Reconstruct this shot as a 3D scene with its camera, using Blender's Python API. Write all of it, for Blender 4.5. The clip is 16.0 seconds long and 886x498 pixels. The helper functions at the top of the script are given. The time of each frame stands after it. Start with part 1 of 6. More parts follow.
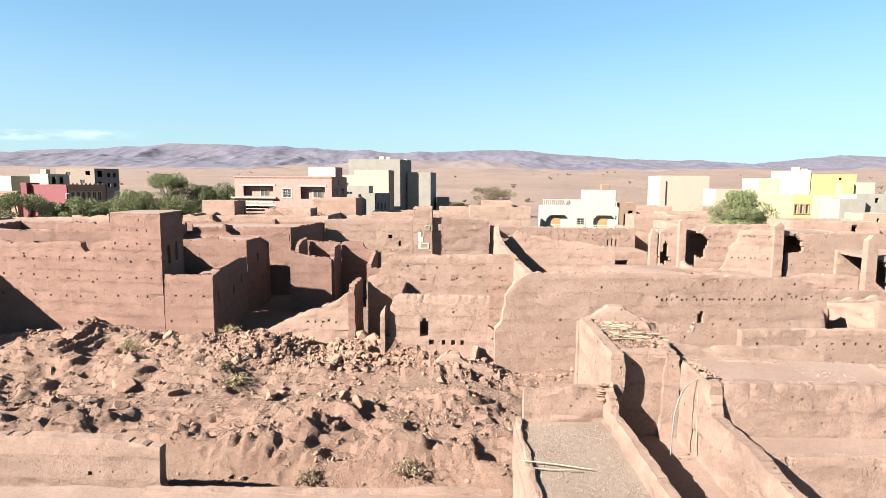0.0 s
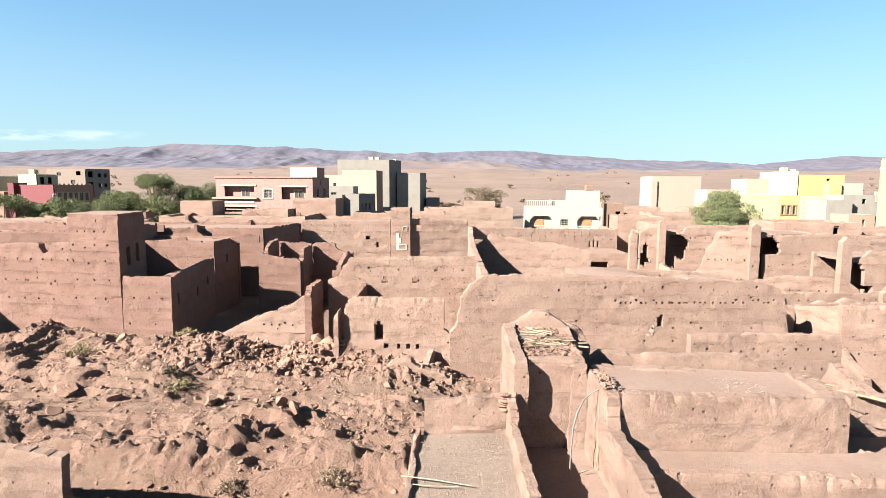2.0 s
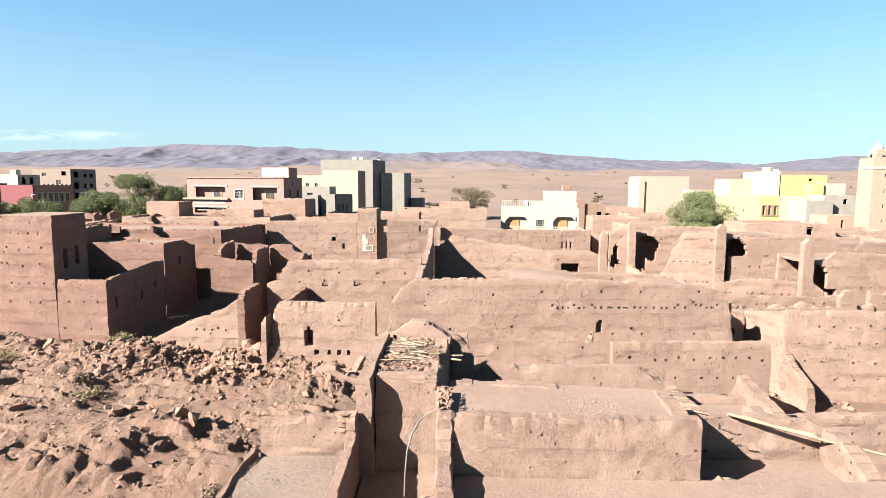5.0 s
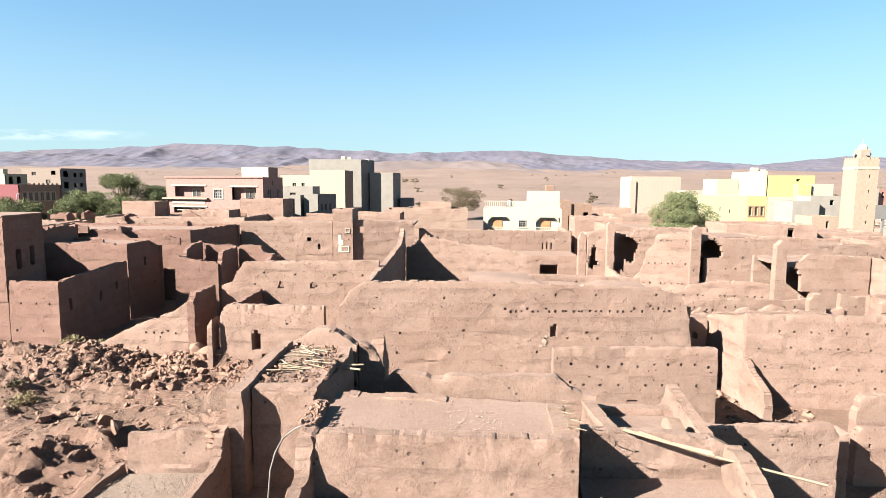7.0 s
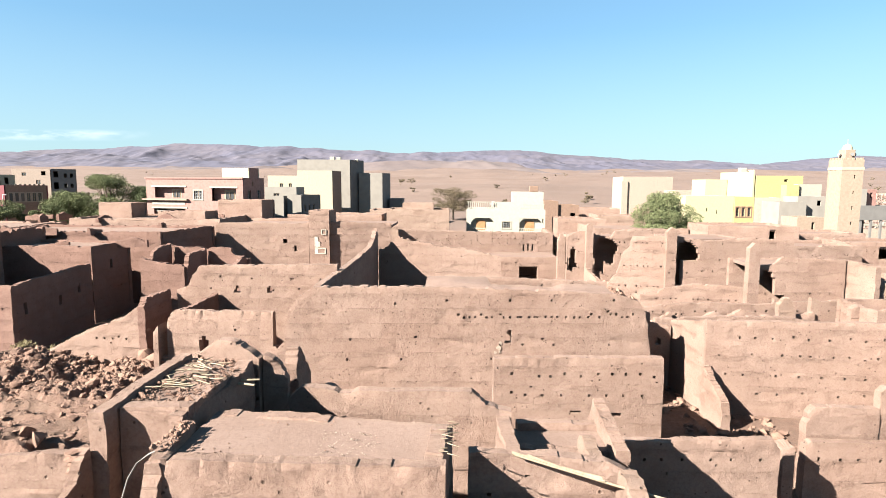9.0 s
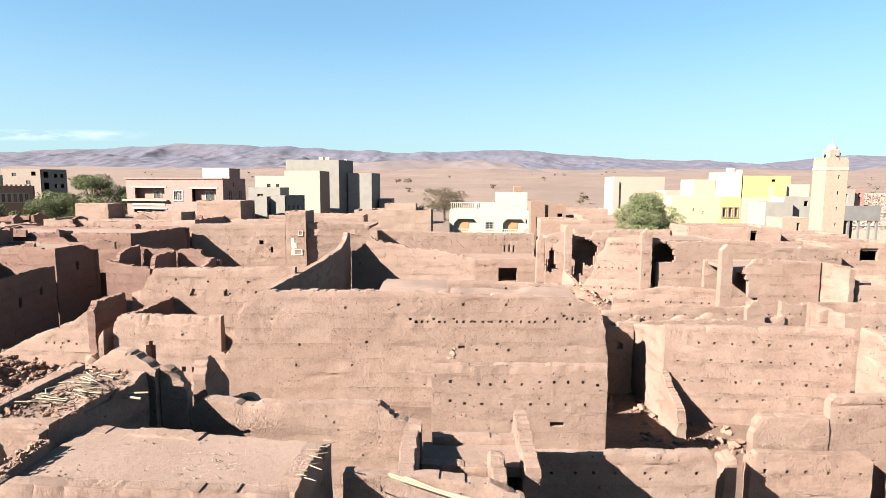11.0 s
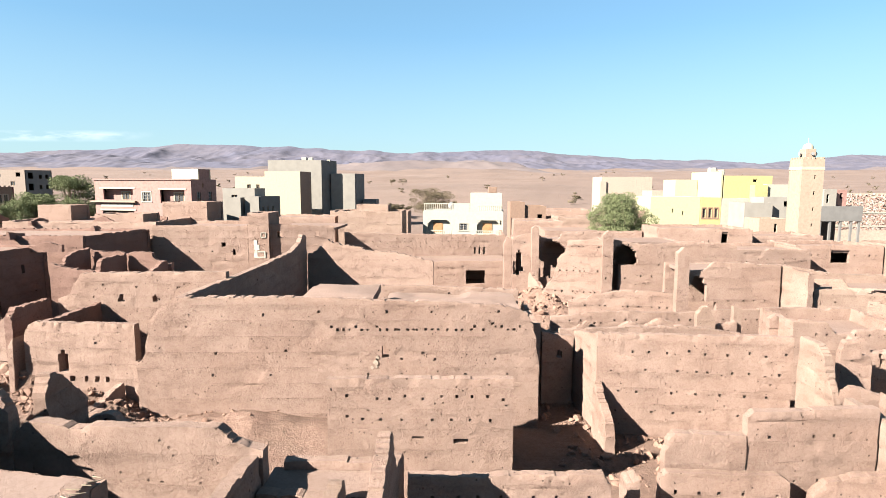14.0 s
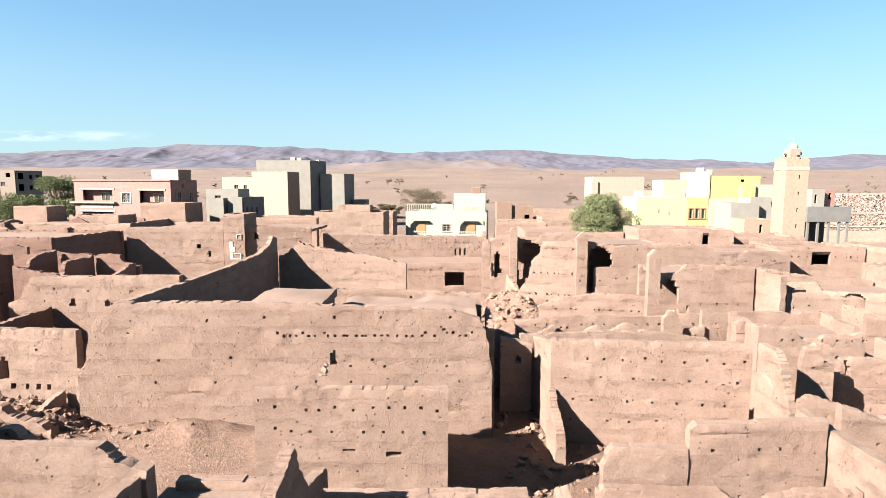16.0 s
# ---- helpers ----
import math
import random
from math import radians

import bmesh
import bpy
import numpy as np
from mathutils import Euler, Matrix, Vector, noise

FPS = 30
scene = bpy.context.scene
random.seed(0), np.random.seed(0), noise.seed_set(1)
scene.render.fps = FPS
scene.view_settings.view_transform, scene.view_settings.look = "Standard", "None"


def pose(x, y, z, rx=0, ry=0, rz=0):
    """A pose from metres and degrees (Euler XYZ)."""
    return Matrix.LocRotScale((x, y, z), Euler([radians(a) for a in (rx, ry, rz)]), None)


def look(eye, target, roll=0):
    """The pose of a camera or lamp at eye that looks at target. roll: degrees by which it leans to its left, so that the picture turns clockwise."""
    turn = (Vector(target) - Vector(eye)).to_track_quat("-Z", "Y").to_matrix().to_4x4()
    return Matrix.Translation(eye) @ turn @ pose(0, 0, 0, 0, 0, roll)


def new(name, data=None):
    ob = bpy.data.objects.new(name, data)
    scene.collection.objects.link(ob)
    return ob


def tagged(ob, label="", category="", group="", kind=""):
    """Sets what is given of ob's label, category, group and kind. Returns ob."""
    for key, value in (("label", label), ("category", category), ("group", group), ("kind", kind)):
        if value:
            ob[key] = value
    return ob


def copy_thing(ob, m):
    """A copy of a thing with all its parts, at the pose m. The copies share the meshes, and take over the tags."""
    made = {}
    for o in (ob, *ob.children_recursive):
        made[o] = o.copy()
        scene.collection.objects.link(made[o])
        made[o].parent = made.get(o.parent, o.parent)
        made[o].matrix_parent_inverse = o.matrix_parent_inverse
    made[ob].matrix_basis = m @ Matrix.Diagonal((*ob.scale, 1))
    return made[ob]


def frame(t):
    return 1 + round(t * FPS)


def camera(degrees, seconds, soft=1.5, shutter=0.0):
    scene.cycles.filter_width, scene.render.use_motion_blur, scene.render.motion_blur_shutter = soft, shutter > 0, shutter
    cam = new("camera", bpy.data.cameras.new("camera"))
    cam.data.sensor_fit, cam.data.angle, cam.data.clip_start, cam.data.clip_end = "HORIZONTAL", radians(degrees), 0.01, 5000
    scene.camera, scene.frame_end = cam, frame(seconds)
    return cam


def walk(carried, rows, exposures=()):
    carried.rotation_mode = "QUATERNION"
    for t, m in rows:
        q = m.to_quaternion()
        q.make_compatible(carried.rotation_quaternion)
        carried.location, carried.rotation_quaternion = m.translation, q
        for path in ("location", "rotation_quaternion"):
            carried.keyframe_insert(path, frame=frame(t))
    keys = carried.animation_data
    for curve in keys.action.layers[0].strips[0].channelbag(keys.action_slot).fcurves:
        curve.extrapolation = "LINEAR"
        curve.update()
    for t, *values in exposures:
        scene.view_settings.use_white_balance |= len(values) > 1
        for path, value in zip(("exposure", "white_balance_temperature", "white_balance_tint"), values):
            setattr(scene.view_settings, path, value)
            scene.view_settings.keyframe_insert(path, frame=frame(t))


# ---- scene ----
cam = camera(75.7, 16.0, soft=0.8)
METRES, EYE, TILT, LEAN, TURN = 24.0, 12.0, -1.5, 0.0, 0.4
ROWS = [
    (0.0, 0.0, 0.0, 0.0, 0.02, -5.03, -0.22),
    (0.5, 0.0306, 0.0071, 0.0008, 0.06, -5.0, -0.22),
    (1.0, 0.0615, 0.0147, 0.0015, 0.09, -5.0, -0.19),
    (1.5, 0.0927, 0.0216, 0.0015, 0.13, -5.0, -0.22),
    (2.0, 0.124, 0.03, 0.0017, 0.17, -4.98, -0.26),
    (2.5, 0.1556, 0.038, 0.0018, 0.21, -4.97, -0.26),
    (3.0, 0.1866, 0.0461, 0.0028, 0.24, -4.95, -0.27),
    (3.5, 0.2173, 0.0559, 0.0035, 0.27, -4.97, -0.28),
    (4.0, 0.2459, 0.0647, 0.0041, 0.3, -4.98, -0.28),
    (6.5, 0.3977, 0.1113, 0.0073, 0.45, -4.98, -0.26),
    (7.0, 0.4304, 0.1214, 0.0075, 0.5, -4.99, -0.33),
    (7.5, 0.4615, 0.1307, 0.0088, 0.52, -5.02, -0.25),
    (8.0, 0.4915, 0.1407, 0.0112, 0.57, -5.03, -0.24),
    (8.5, 0.5203, 0.1504, 0.0136, 0.6, -5.02, -0.24),
    (9.0, 0.5497, 0.16, 0.0156, 0.63, -5.02, -0.29),
    (11.5, 0.6942, 0.2062, 0.0209, 0.77, -5.03, -0.24),
    (12.0, 0.7237, 0.2166, 0.0219, 0.81, -5.02, -0.22),
    (12.5, 0.7522, 0.2265, 0.0226, 0.83, -5.03, -0.16),
    (13.0, 0.7822, 0.237, 0.0238, 0.85, -5.05, -0.14),
    (13.5, 0.8125, 0.2482, 0.0243, 0.87, -5.04, -0.16),
    (14.0, 0.8415, 0.2585, 0.0253, 0.91, -5.02, -0.18),
    (14.5, 0.8697, 0.2689, 0.0267, 0.93, -5.05, -0.14),
    (15.0, 0.898, 0.2793, 0.0279, 0.96, -5.06, -0.14),
    (15.5, 0.9252, 0.289, 0.0292, 0.98, -5.08, -0.12),
    (16.0, 0.9528, 0.2992, 0.0307, 1.02, -5.04, -0.13),
]
walk(cam, [(t, pose(0, 0, EYE, TILT, LEAN, TURN) @ pose(METRES * x, METRES * y, METRES * z, 90 + pitch, roll, yaw)) for t, x, y, z, yaw, pitch, roll in ROWS],
     [(0.0, 2.61), (16.0, 2.61)])

# ---- sky and sun ----
SUN_WAY = Vector((1.0, 0.63, -0.76)).normalized()
SUN_EL = math.asin(-SUN_WAY.z)
world = bpy.data.worlds.new("sky")
scene.world = world
world.use_nodes = True
wn = world.node_tree.nodes
sky = wn.new("ShaderNodeTexSky")
sky.sky_type = "NISHITA"
sky.sun_disc = False
sky.sun_elevation = SUN_EL
sky.sun_rotation = math.atan2(-SUN_WAY.x, -SUN_WAY.y)
sky.altitude = 1100
sky.air_density, sky.dust_density, sky.ozone_density = 1.0, 0.6, 1.0
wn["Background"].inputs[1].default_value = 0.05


def sky_mix(how, fac, a, b):
    mixer = wn.new("ShaderNodeMix")
    mixer.data_type, mixer.blend_type = "RGBA", how
    for socket, v in zip((mixer.inputs[0], mixer.inputs[6], mixer.inputs[7]), (fac, a, b)):
        if isinstance(v, bpy.types.NodeSocket):
            world.node_tree.links.new(v, socket)
        else:
            socket.default_value = v
    return mixer.outputs[2]


def sky_ramp(lo, hi, a, b):
    r = wn.new("ShaderNodeMapRange")
    world.node_tree.links.new(height.outputs[2], r.inputs[0])
    for socket, v in zip(r.inputs[1:5], (lo, hi, a, b)):
        socket.default_value = v
    return r.outputs[0]


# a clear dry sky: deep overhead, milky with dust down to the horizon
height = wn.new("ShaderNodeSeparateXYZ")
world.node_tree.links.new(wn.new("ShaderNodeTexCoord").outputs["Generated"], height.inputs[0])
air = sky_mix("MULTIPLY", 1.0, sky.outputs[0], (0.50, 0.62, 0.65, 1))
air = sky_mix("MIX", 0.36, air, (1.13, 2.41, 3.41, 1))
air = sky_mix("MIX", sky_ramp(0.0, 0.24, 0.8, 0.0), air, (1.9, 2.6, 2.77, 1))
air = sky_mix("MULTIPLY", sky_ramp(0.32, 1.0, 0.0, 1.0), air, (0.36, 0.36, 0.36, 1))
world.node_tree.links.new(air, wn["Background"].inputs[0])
sun = new("sun", bpy.data.lights.new("sun", "SUN"))
sun.data.energy, sun.data.angle, sun.data.color = 5.0, radians(0.53), (1.0, 0.94, 0.84)
sun.matrix_world = look((0, 0, 60), Vector((0, 0, 60)) + SUN_WAY)


# ---- noise and meshes ----
def lattice(ix, iy, iz, seed):
    h = (ix * 374761393 + iy * 668265263 + iz * 2147483647 + seed * 1274126177) & 0x7FFFFFFF
    h = ((h ^ (h >> 13)) * 1274126177) & 0x7FFFFFFF
    h = ((h ^ (h >> 16)) * 668265263) & 0x7FFFFFFF
    return (h ^ (h >> 15)) / float(0x7FFFFFFF) * 2 - 1


def smooth_noise(x, y, z, seed=0):
    """Value noise in -1..1 on arrays."""
    x, y, z = np.broadcast_arrays(np.asarray(x, float), np.asarray(y, float), np.asarray(z, float))
    fx, fy, fz = np.floor(x), np.floor(y), np.floor(z)
    ix, iy, iz = fx.astype(np.int64), fy.astype(np.int64), fz.astype(np.int64)
    u, v, w = x - fx, y - fy, z - fz
    u, v, w = (a * a * (3 - 2 * a) for a in (u, v, w))
    out = 0
    for a in (0, 1):
        for b in (0, 1):
            for c in (0, 1):
                out = out + lattice(ix + a, iy + b, iz + c, seed) * (u if a else 1 - u) * (v if b else 1 - v) * (w if c else 1 - w)
    return out


def fractal(x, y, z, seed=0, octaves=3):
    out, amp = 0, 1.0
    for o in range(octaves):
        out = out + smooth_noise(x * 2 ** o, y * 2 ** o, z * 2 ** o, seed + o) * amp
        amp *= 0.5
    return out


def mesh_of(name, verts, faces, material, smooth=None):
    me = bpy.data.meshes.new(name)
    me.from_pydata(verts if isinstance(verts, list) else verts.tolist(), [], faces)
    me.materials.append(material)
    me.validate()
    if smooth is not None:
        me.polygons.foreach_set("use_smooth", [True] * len(me.polygons))
        me.set_sharp_from_angle(angle=radians(smooth))
    me.update()
    return me


def under(ob, parent):
    if parent is not None:
        ob.parent = parent
        ob.matrix_parent_inverse = parent.matrix_basis.inverted()
    return ob


def thing(name, x, y, z, label, category, group="", kind=""):
    ob = new(name)
    ob.matrix_basis = Matrix.Translation((x, y, z))
    ob.empty_display_size = 0.3
    return tagged(ob, label, category, group, kind)


def piece(name, verts, faces, material, parent, label="", smooth=None):
    ob = under(new(name, mesh_of(name, verts, faces, material, smooth)), parent)
    return tagged(ob, label)


def part(name, bm, material, parent, label="", smooth=None):
    me = bpy.data.meshes.new(name)
    bm.to_mesh(me)
    bm.free()
    me.materials.append(material)
    if smooth is not None:
        me.polygons.foreach_set("use_smooth", [True] * len(me.polygons))
        me.set_sharp_from_angle(angle=radians(smooth))
    return tagged(under(new(name, me), parent), label)


def add_box(bm, x0, x1, y0, y1, z0, z1, bevel=0.0, turn=None):
    r = bmesh.ops.create_cube(bm, size=1.0)
    vs = r["verts"]
    for v in vs:
        v.co = Vector((x0 + (v.co.x + 0.5) * (x1 - x0), y0 + (v.co.y + 0.5) * (y1 - y0), z0 + (v.co.z + 0.5) * (z1 - z0)))
    if bevel:
        es = list({e for v in vs for e in v.link_edges})
        r = bmesh.ops.bevel(bm, geom=es, offset=bevel, segments=1, affect="EDGES")
        vs = list({v for f in r["faces"] for v in f.verts} | {v for v in vs if v.is_valid})
    if turn is not None:
        bmesh.ops.transform(bm, matrix=turn, verts=vs)
    return vs


def box_part(name, x0, x1, y0, y1, z0, z1, material, parent, label="", bevel=0.0, turn=None):
    bm = bmesh.new()
    add_box(bm, x0, x1, y0, y1, z0, z1, bevel, turn)
    return part(name, bm, material, parent, label)


# ---- materials ----
class Nodes:
    def __init__(self, name, rough=0.9):
        self.m = bpy.data.materials.new(name)
        self.m.use_nodes = True
        self.t = self.m.node_tree
        self.b = self.t.nodes["Principled BSDF"]
        self.b.inputs["Roughness"].default_value = rough
        self.b.inputs["Specular IOR Level"].default_value = 0.25
        self.co = self.n("ShaderNodeTexCoord").outputs["Object"]

    def n(self, kind, **inputs):
        node = self.t.nodes.new(kind)
        for k, v in inputs.items():
            self.put(node.inputs[k.replace("_", " ")], v)
        return node

    def put(self, socket, v):
        if isinstance(v, bpy.types.NodeSocket):
            self.t.links.new(v, socket)
        elif isinstance(v, (tuple, list)) and socket.type == "RGBA" and len(v) == 3:
            socket.default_value = (*v, 1)
        else:
            socket.default_value = v

    def noise(self, scale, detail=3, stretch=None, rough=0.55):
        co = self.co
        if stretch:
            mp = self.n("ShaderNodeMapping", Vector=co)
            mp.inputs["Scale"].default_value = stretch
            co = mp.outputs[0]
        return self.n("ShaderNodeTexNoise", Vector=co, Scale=scale, Detail=detail, Roughness=rough).outputs[0]

    def ramp(self, fac, lo, hi, a=0.0, b=1.0):
        r = self.n("ShaderNodeMapRange", Value=fac)
        r.inputs[1].default_value, r.inputs[2].default_value = lo, hi
        r.inputs[3].default_value, r.inputs[4].default_value = a, b
        return r.outputs[0]

    def mix(self, fac, a, b, how="MIX"):
        m = self.t.nodes.new("ShaderNodeMix")
        m.data_type, m.blend_type = "RGBA", how
        self.put(m.inputs[0], fac)
        self.put(m.inputs[6], a)
        self.put(m.inputs[7], b)
        return m.outputs[2]

    def math(self, op, a, b=0.0, c=0.0):
        m = self.t.nodes.new("ShaderNodeMath")
        m.operation = op
        for i, v in enumerate((a, b, c)):
            self.put(m.inputs[i], v)
        return m.outputs[0]

    def bump(self, height, strength=0.5, distance=0.05, normal=None):
        b = self.n("ShaderNodeBump", Height=height, Strength=strength, Distance=distance)
        if normal is not None:
            self.put(b.inputs["Normal"], normal)
        return b.outputs[0]

    def done(self, colour, normal=None):
        self.put(self.b.inputs["Base Color"], colour)
        if normal is not None:
            self.put(self.b.inputs["Normal"], normal)
        return self.m


def mud(name, tone, pale, dark, lift=0.86, streak=0.35, stones=0.0, cracks=1.0, relief=1.0):
    """Rammed earth: blocks laid in lifts with open joints, rain streaks, cracks, straw-coloured wear and pocked relief."""
    k = Nodes(name, 0.95)
    deep = tuple(v * 0.45 for v in dark)
    big = k.noise(0.22, 4)
    mid = k.noise(1.3, 5, rough=0.62)
    fine = k.noise(7.0, 7, rough=0.78)
    grit = k.noise(24.0, 5, rough=0.8)
    rain = k.noise(1.0, 5, (3.2, 3.2, 0.25), 0.65)
    c = k.mix(k.ramp(big, 0.36, 0.64), tone, pale)
    c = k.mix(k.ramp(mid, 0.45, 0.72, 0.0, 0.35), c, dark)
    c = k.mix(k.ramp(rain, 0.5, 0.72, 0.0, streak), c, pale)
    c = k.mix(k.ramp(fine, 0.5, 0.66, 0.0, 0.55), c, dark)
    c = k.mix(k.ramp(grit, 0.54, 0.68, 0.0, 0.6), c, dark)
    c = k.mix(k.ramp(grit, 0.44, 0.32, 0.0, 0.5), c, pale)
    info = k.n("ShaderNodeObjectInfo").outputs["Random"]
    c = k.mix(k.ramp(info, 0, 1, 0.0, 0.28), c, pale)
    # spalled patches where the smooth outer skin has come off
    spall = k.ramp(k.noise(0.75, 6, (1, 1, 1.5), 0.75), 0.47, 0.6)
    c = k.mix(k.math("MULTIPLY", spall, 0.18), c, dark)
    hgt = k.math("ADD", k.math("MULTIPLY", mid, 0.2), k.math("MULTIPLY", fine, k.math("ADD", 0.35, k.math("MULTIPLY", spall, 0.5))))
    hgt = k.math("ADD", hgt, k.math("MULTIPLY", grit, k.math("ADD", 0.42, k.math("MULTIPLY", spall, 0.25))))
    hgt = k.math("SUBTRACT", hgt, k.math("MULTIPLY", spall, 0.25))
    # crumbly grains of earth
    g = k.n("ShaderNodeTexVoronoi", Vector=k.co, Scale=11.0).outputs["Distance"]
    hgt = k.math("SUBTRACT", hgt, k.math("MULTIPLY", g, k.math("MULTIPLY", k.math("ADD", 0.25, spall), 0.22)))
    c = k.mix(k.ramp(g, 0.5, 0.8, 0.0, 0.3), c, dark)
    if lift < 10:
        xyz = k.n("ShaderNodeSeparateXYZ", Vector=k.co)
        zz = k.math("ADD", xyz.outputs[2], k.math("ADD", k.ramp(mid, 0.2, 0.8, -0.04, 0.04), k.ramp(fine, 0.2, 0.8, -0.03, 0.03)))
        row = k.math("FLOOR", k.math("DIVIDE", zz, lift))
        along = k.math("ADD", k.math("ADD", xyz.outputs[0], xyz.outputs[1]), k.math("MULTIPLY", row, 0.83))
        along = k.math("ADD", along, k.ramp(mid, 0.2, 0.8, -0.12, 0.12))
        col = k.math("FLOOR", k.math("DIVIDE", along, 2.3))
        cell = k.n("ShaderNodeCombineXYZ", X=row, Y=col, Z=info)
        tone_n = k.n("ShaderNodeTexWhiteNoise", Vector=cell.outputs[0]).outputs["Value"]
        c = k.mix(k.ramp(tone_n, 0.6, 1.0, 0.0, 0.14), c, dark)
        c = k.mix(k.ramp(tone_n, 0.0, 0.4, 0.3, 0.0), c, pale)
        flat_j = k.ramp(k.math("PINGPONG", zz, lift / 2), 0.0, 0.035, 1.0, 0.0)
        up_j = k.ramp(k.math("PINGPONG", along, 1.15), 0.0, 0.03, 1.0, 0.0)
        joint = k.math("MULTIPLY", flat_j, k.ramp(k.noise(1.4, 5, rough=0.7), 0.5, 0.6))
        joint = k.math("MAXIMUM", joint, k.math("MULTIPLY", up_j, k.ramp(k.noise(0.8, 2, (1.3, 1, 1)), 0.58, 0.66)))
        c = k.mix(k.math("MULTIPLY", joint, 0.22), c, deep)
        hgt = k.math("SUBTRACT", hgt, k.math("MULTIPLY", joint, 0.16))
        # the upper edge of each lift crumbles
        band = k.ramp(k.math("FRACT", k.math("DIVIDE", zz, lift)), 0.62, 0.92)
        crumb = k.math("MULTIPLY", band, k.ramp(k.noise(0.6, 4, (1, 1, 2)), 0.42, 0.6))
        hgt = k.math("ADD", hgt, k.math("MULTIPLY", k.math("MULTIPLY", crumb, k.noise(12.0, 6, rough=0.8)), 0.7))
        c = k.mix(k.math("MULTIPLY", crumb, k.ramp(fine, 0.42, 0.6, 0.0, 0.35)), c, dark)
    if cracks:
        pit = k.n("ShaderNodeTexVoronoi", Vector=k.co, Scale=3.4)
        hole = k.math("MULTIPLY", k.ramp(pit.outputs["Distance"], 0.08, 0.15, 1.0, 0.0), k.ramp(k.noise(1.1, 3), 0.47, 0.55))
        c = k.mix(k.math("MULTIPLY", hole, 0.8), c, deep)
        hgt = k.math("SUBTRACT", hgt, k.math("MULTIPLY", hole, 0.8))
    if stones:
        v = k.n("ShaderNodeTexVoronoi", Vector=k.co, Scale=stones)
        sp = k.math("MULTIPLY", k.ramp(v.outputs["Distance"], 0.08, 0.3, 1.0, 0.0), k.ramp(k.noise(1.5, 3), 0.5, 0.68))
        hgt = k.math("ADD", hgt, k.math("MULTIPLY", sp, 0.35))
        c = k.mix(k.math("MULTIPLY", sp, 0.35), c, pale)
    return k.done(c, k.bump(hgt, relief, 0.075))


MUD = mud("rammed_earth", (0.183, 0.122, 0.096), (0.212, 0.147, 0.119), (0.126, 0.076, 0.058))
MUD_RED = mud("red_rammed_earth", (0.140, 0.083, 0.065), (0.163, 0.100, 0.081), (0.092, 0.049, 0.038))
MUD_PALE = mud("pale_rammed_earth", (0.182, 0.126, 0.099), (0.205, 0.147, 0.118), (0.133, 0.083, 0.062))
MUD_ROOF = mud("trodden_mud_roof", (0.149, 0.100, 0.080), (0.171, 0.120, 0.100), (0.112, 0.071, 0.055), lift=40.0, stones=14.0, cracks=0.0, relief=0.4)
GRAVEL_ROOF = mud("gravelled_roof", (0.146, 0.109, 0.088), (0.170, 0.130, 0.109), (0.103, 0.072, 0.057), lift=40.0, stones=22.0, cracks=0.0, relief=0.7)
EARTH = mud("rubble_earth", (0.173, 0.104, 0.076), (0.213, 0.135, 0.103), (0.108, 0.061, 0.044), lift=4000.0, cracks=0.0)


def plain(name, colour, rough=0.7, metal=0.0, wear=0.15, scale=3.0):
    k = Nodes(name, rough)
    k.b.inputs["Metallic"].default_value = metal
    n = k.noise(scale, 5)
    dark = tuple(c * (1 - 2.2 * wear) for c in colour)
    c = k.mix(k.ramp(n, 0.4, 0.75), colour, dark)
    c = k.mix(k.ramp(k.noise(0.8, 4, (2, 2, 0.15)), 0.52, 0.75, 0, 0.6 * wear * 4), c, dark)
    return k.done(c, k.bump(k.noise(scale * 8, 3), 0.08, 0.01))


# ---- mud building kit ----
LIFT = 0.86


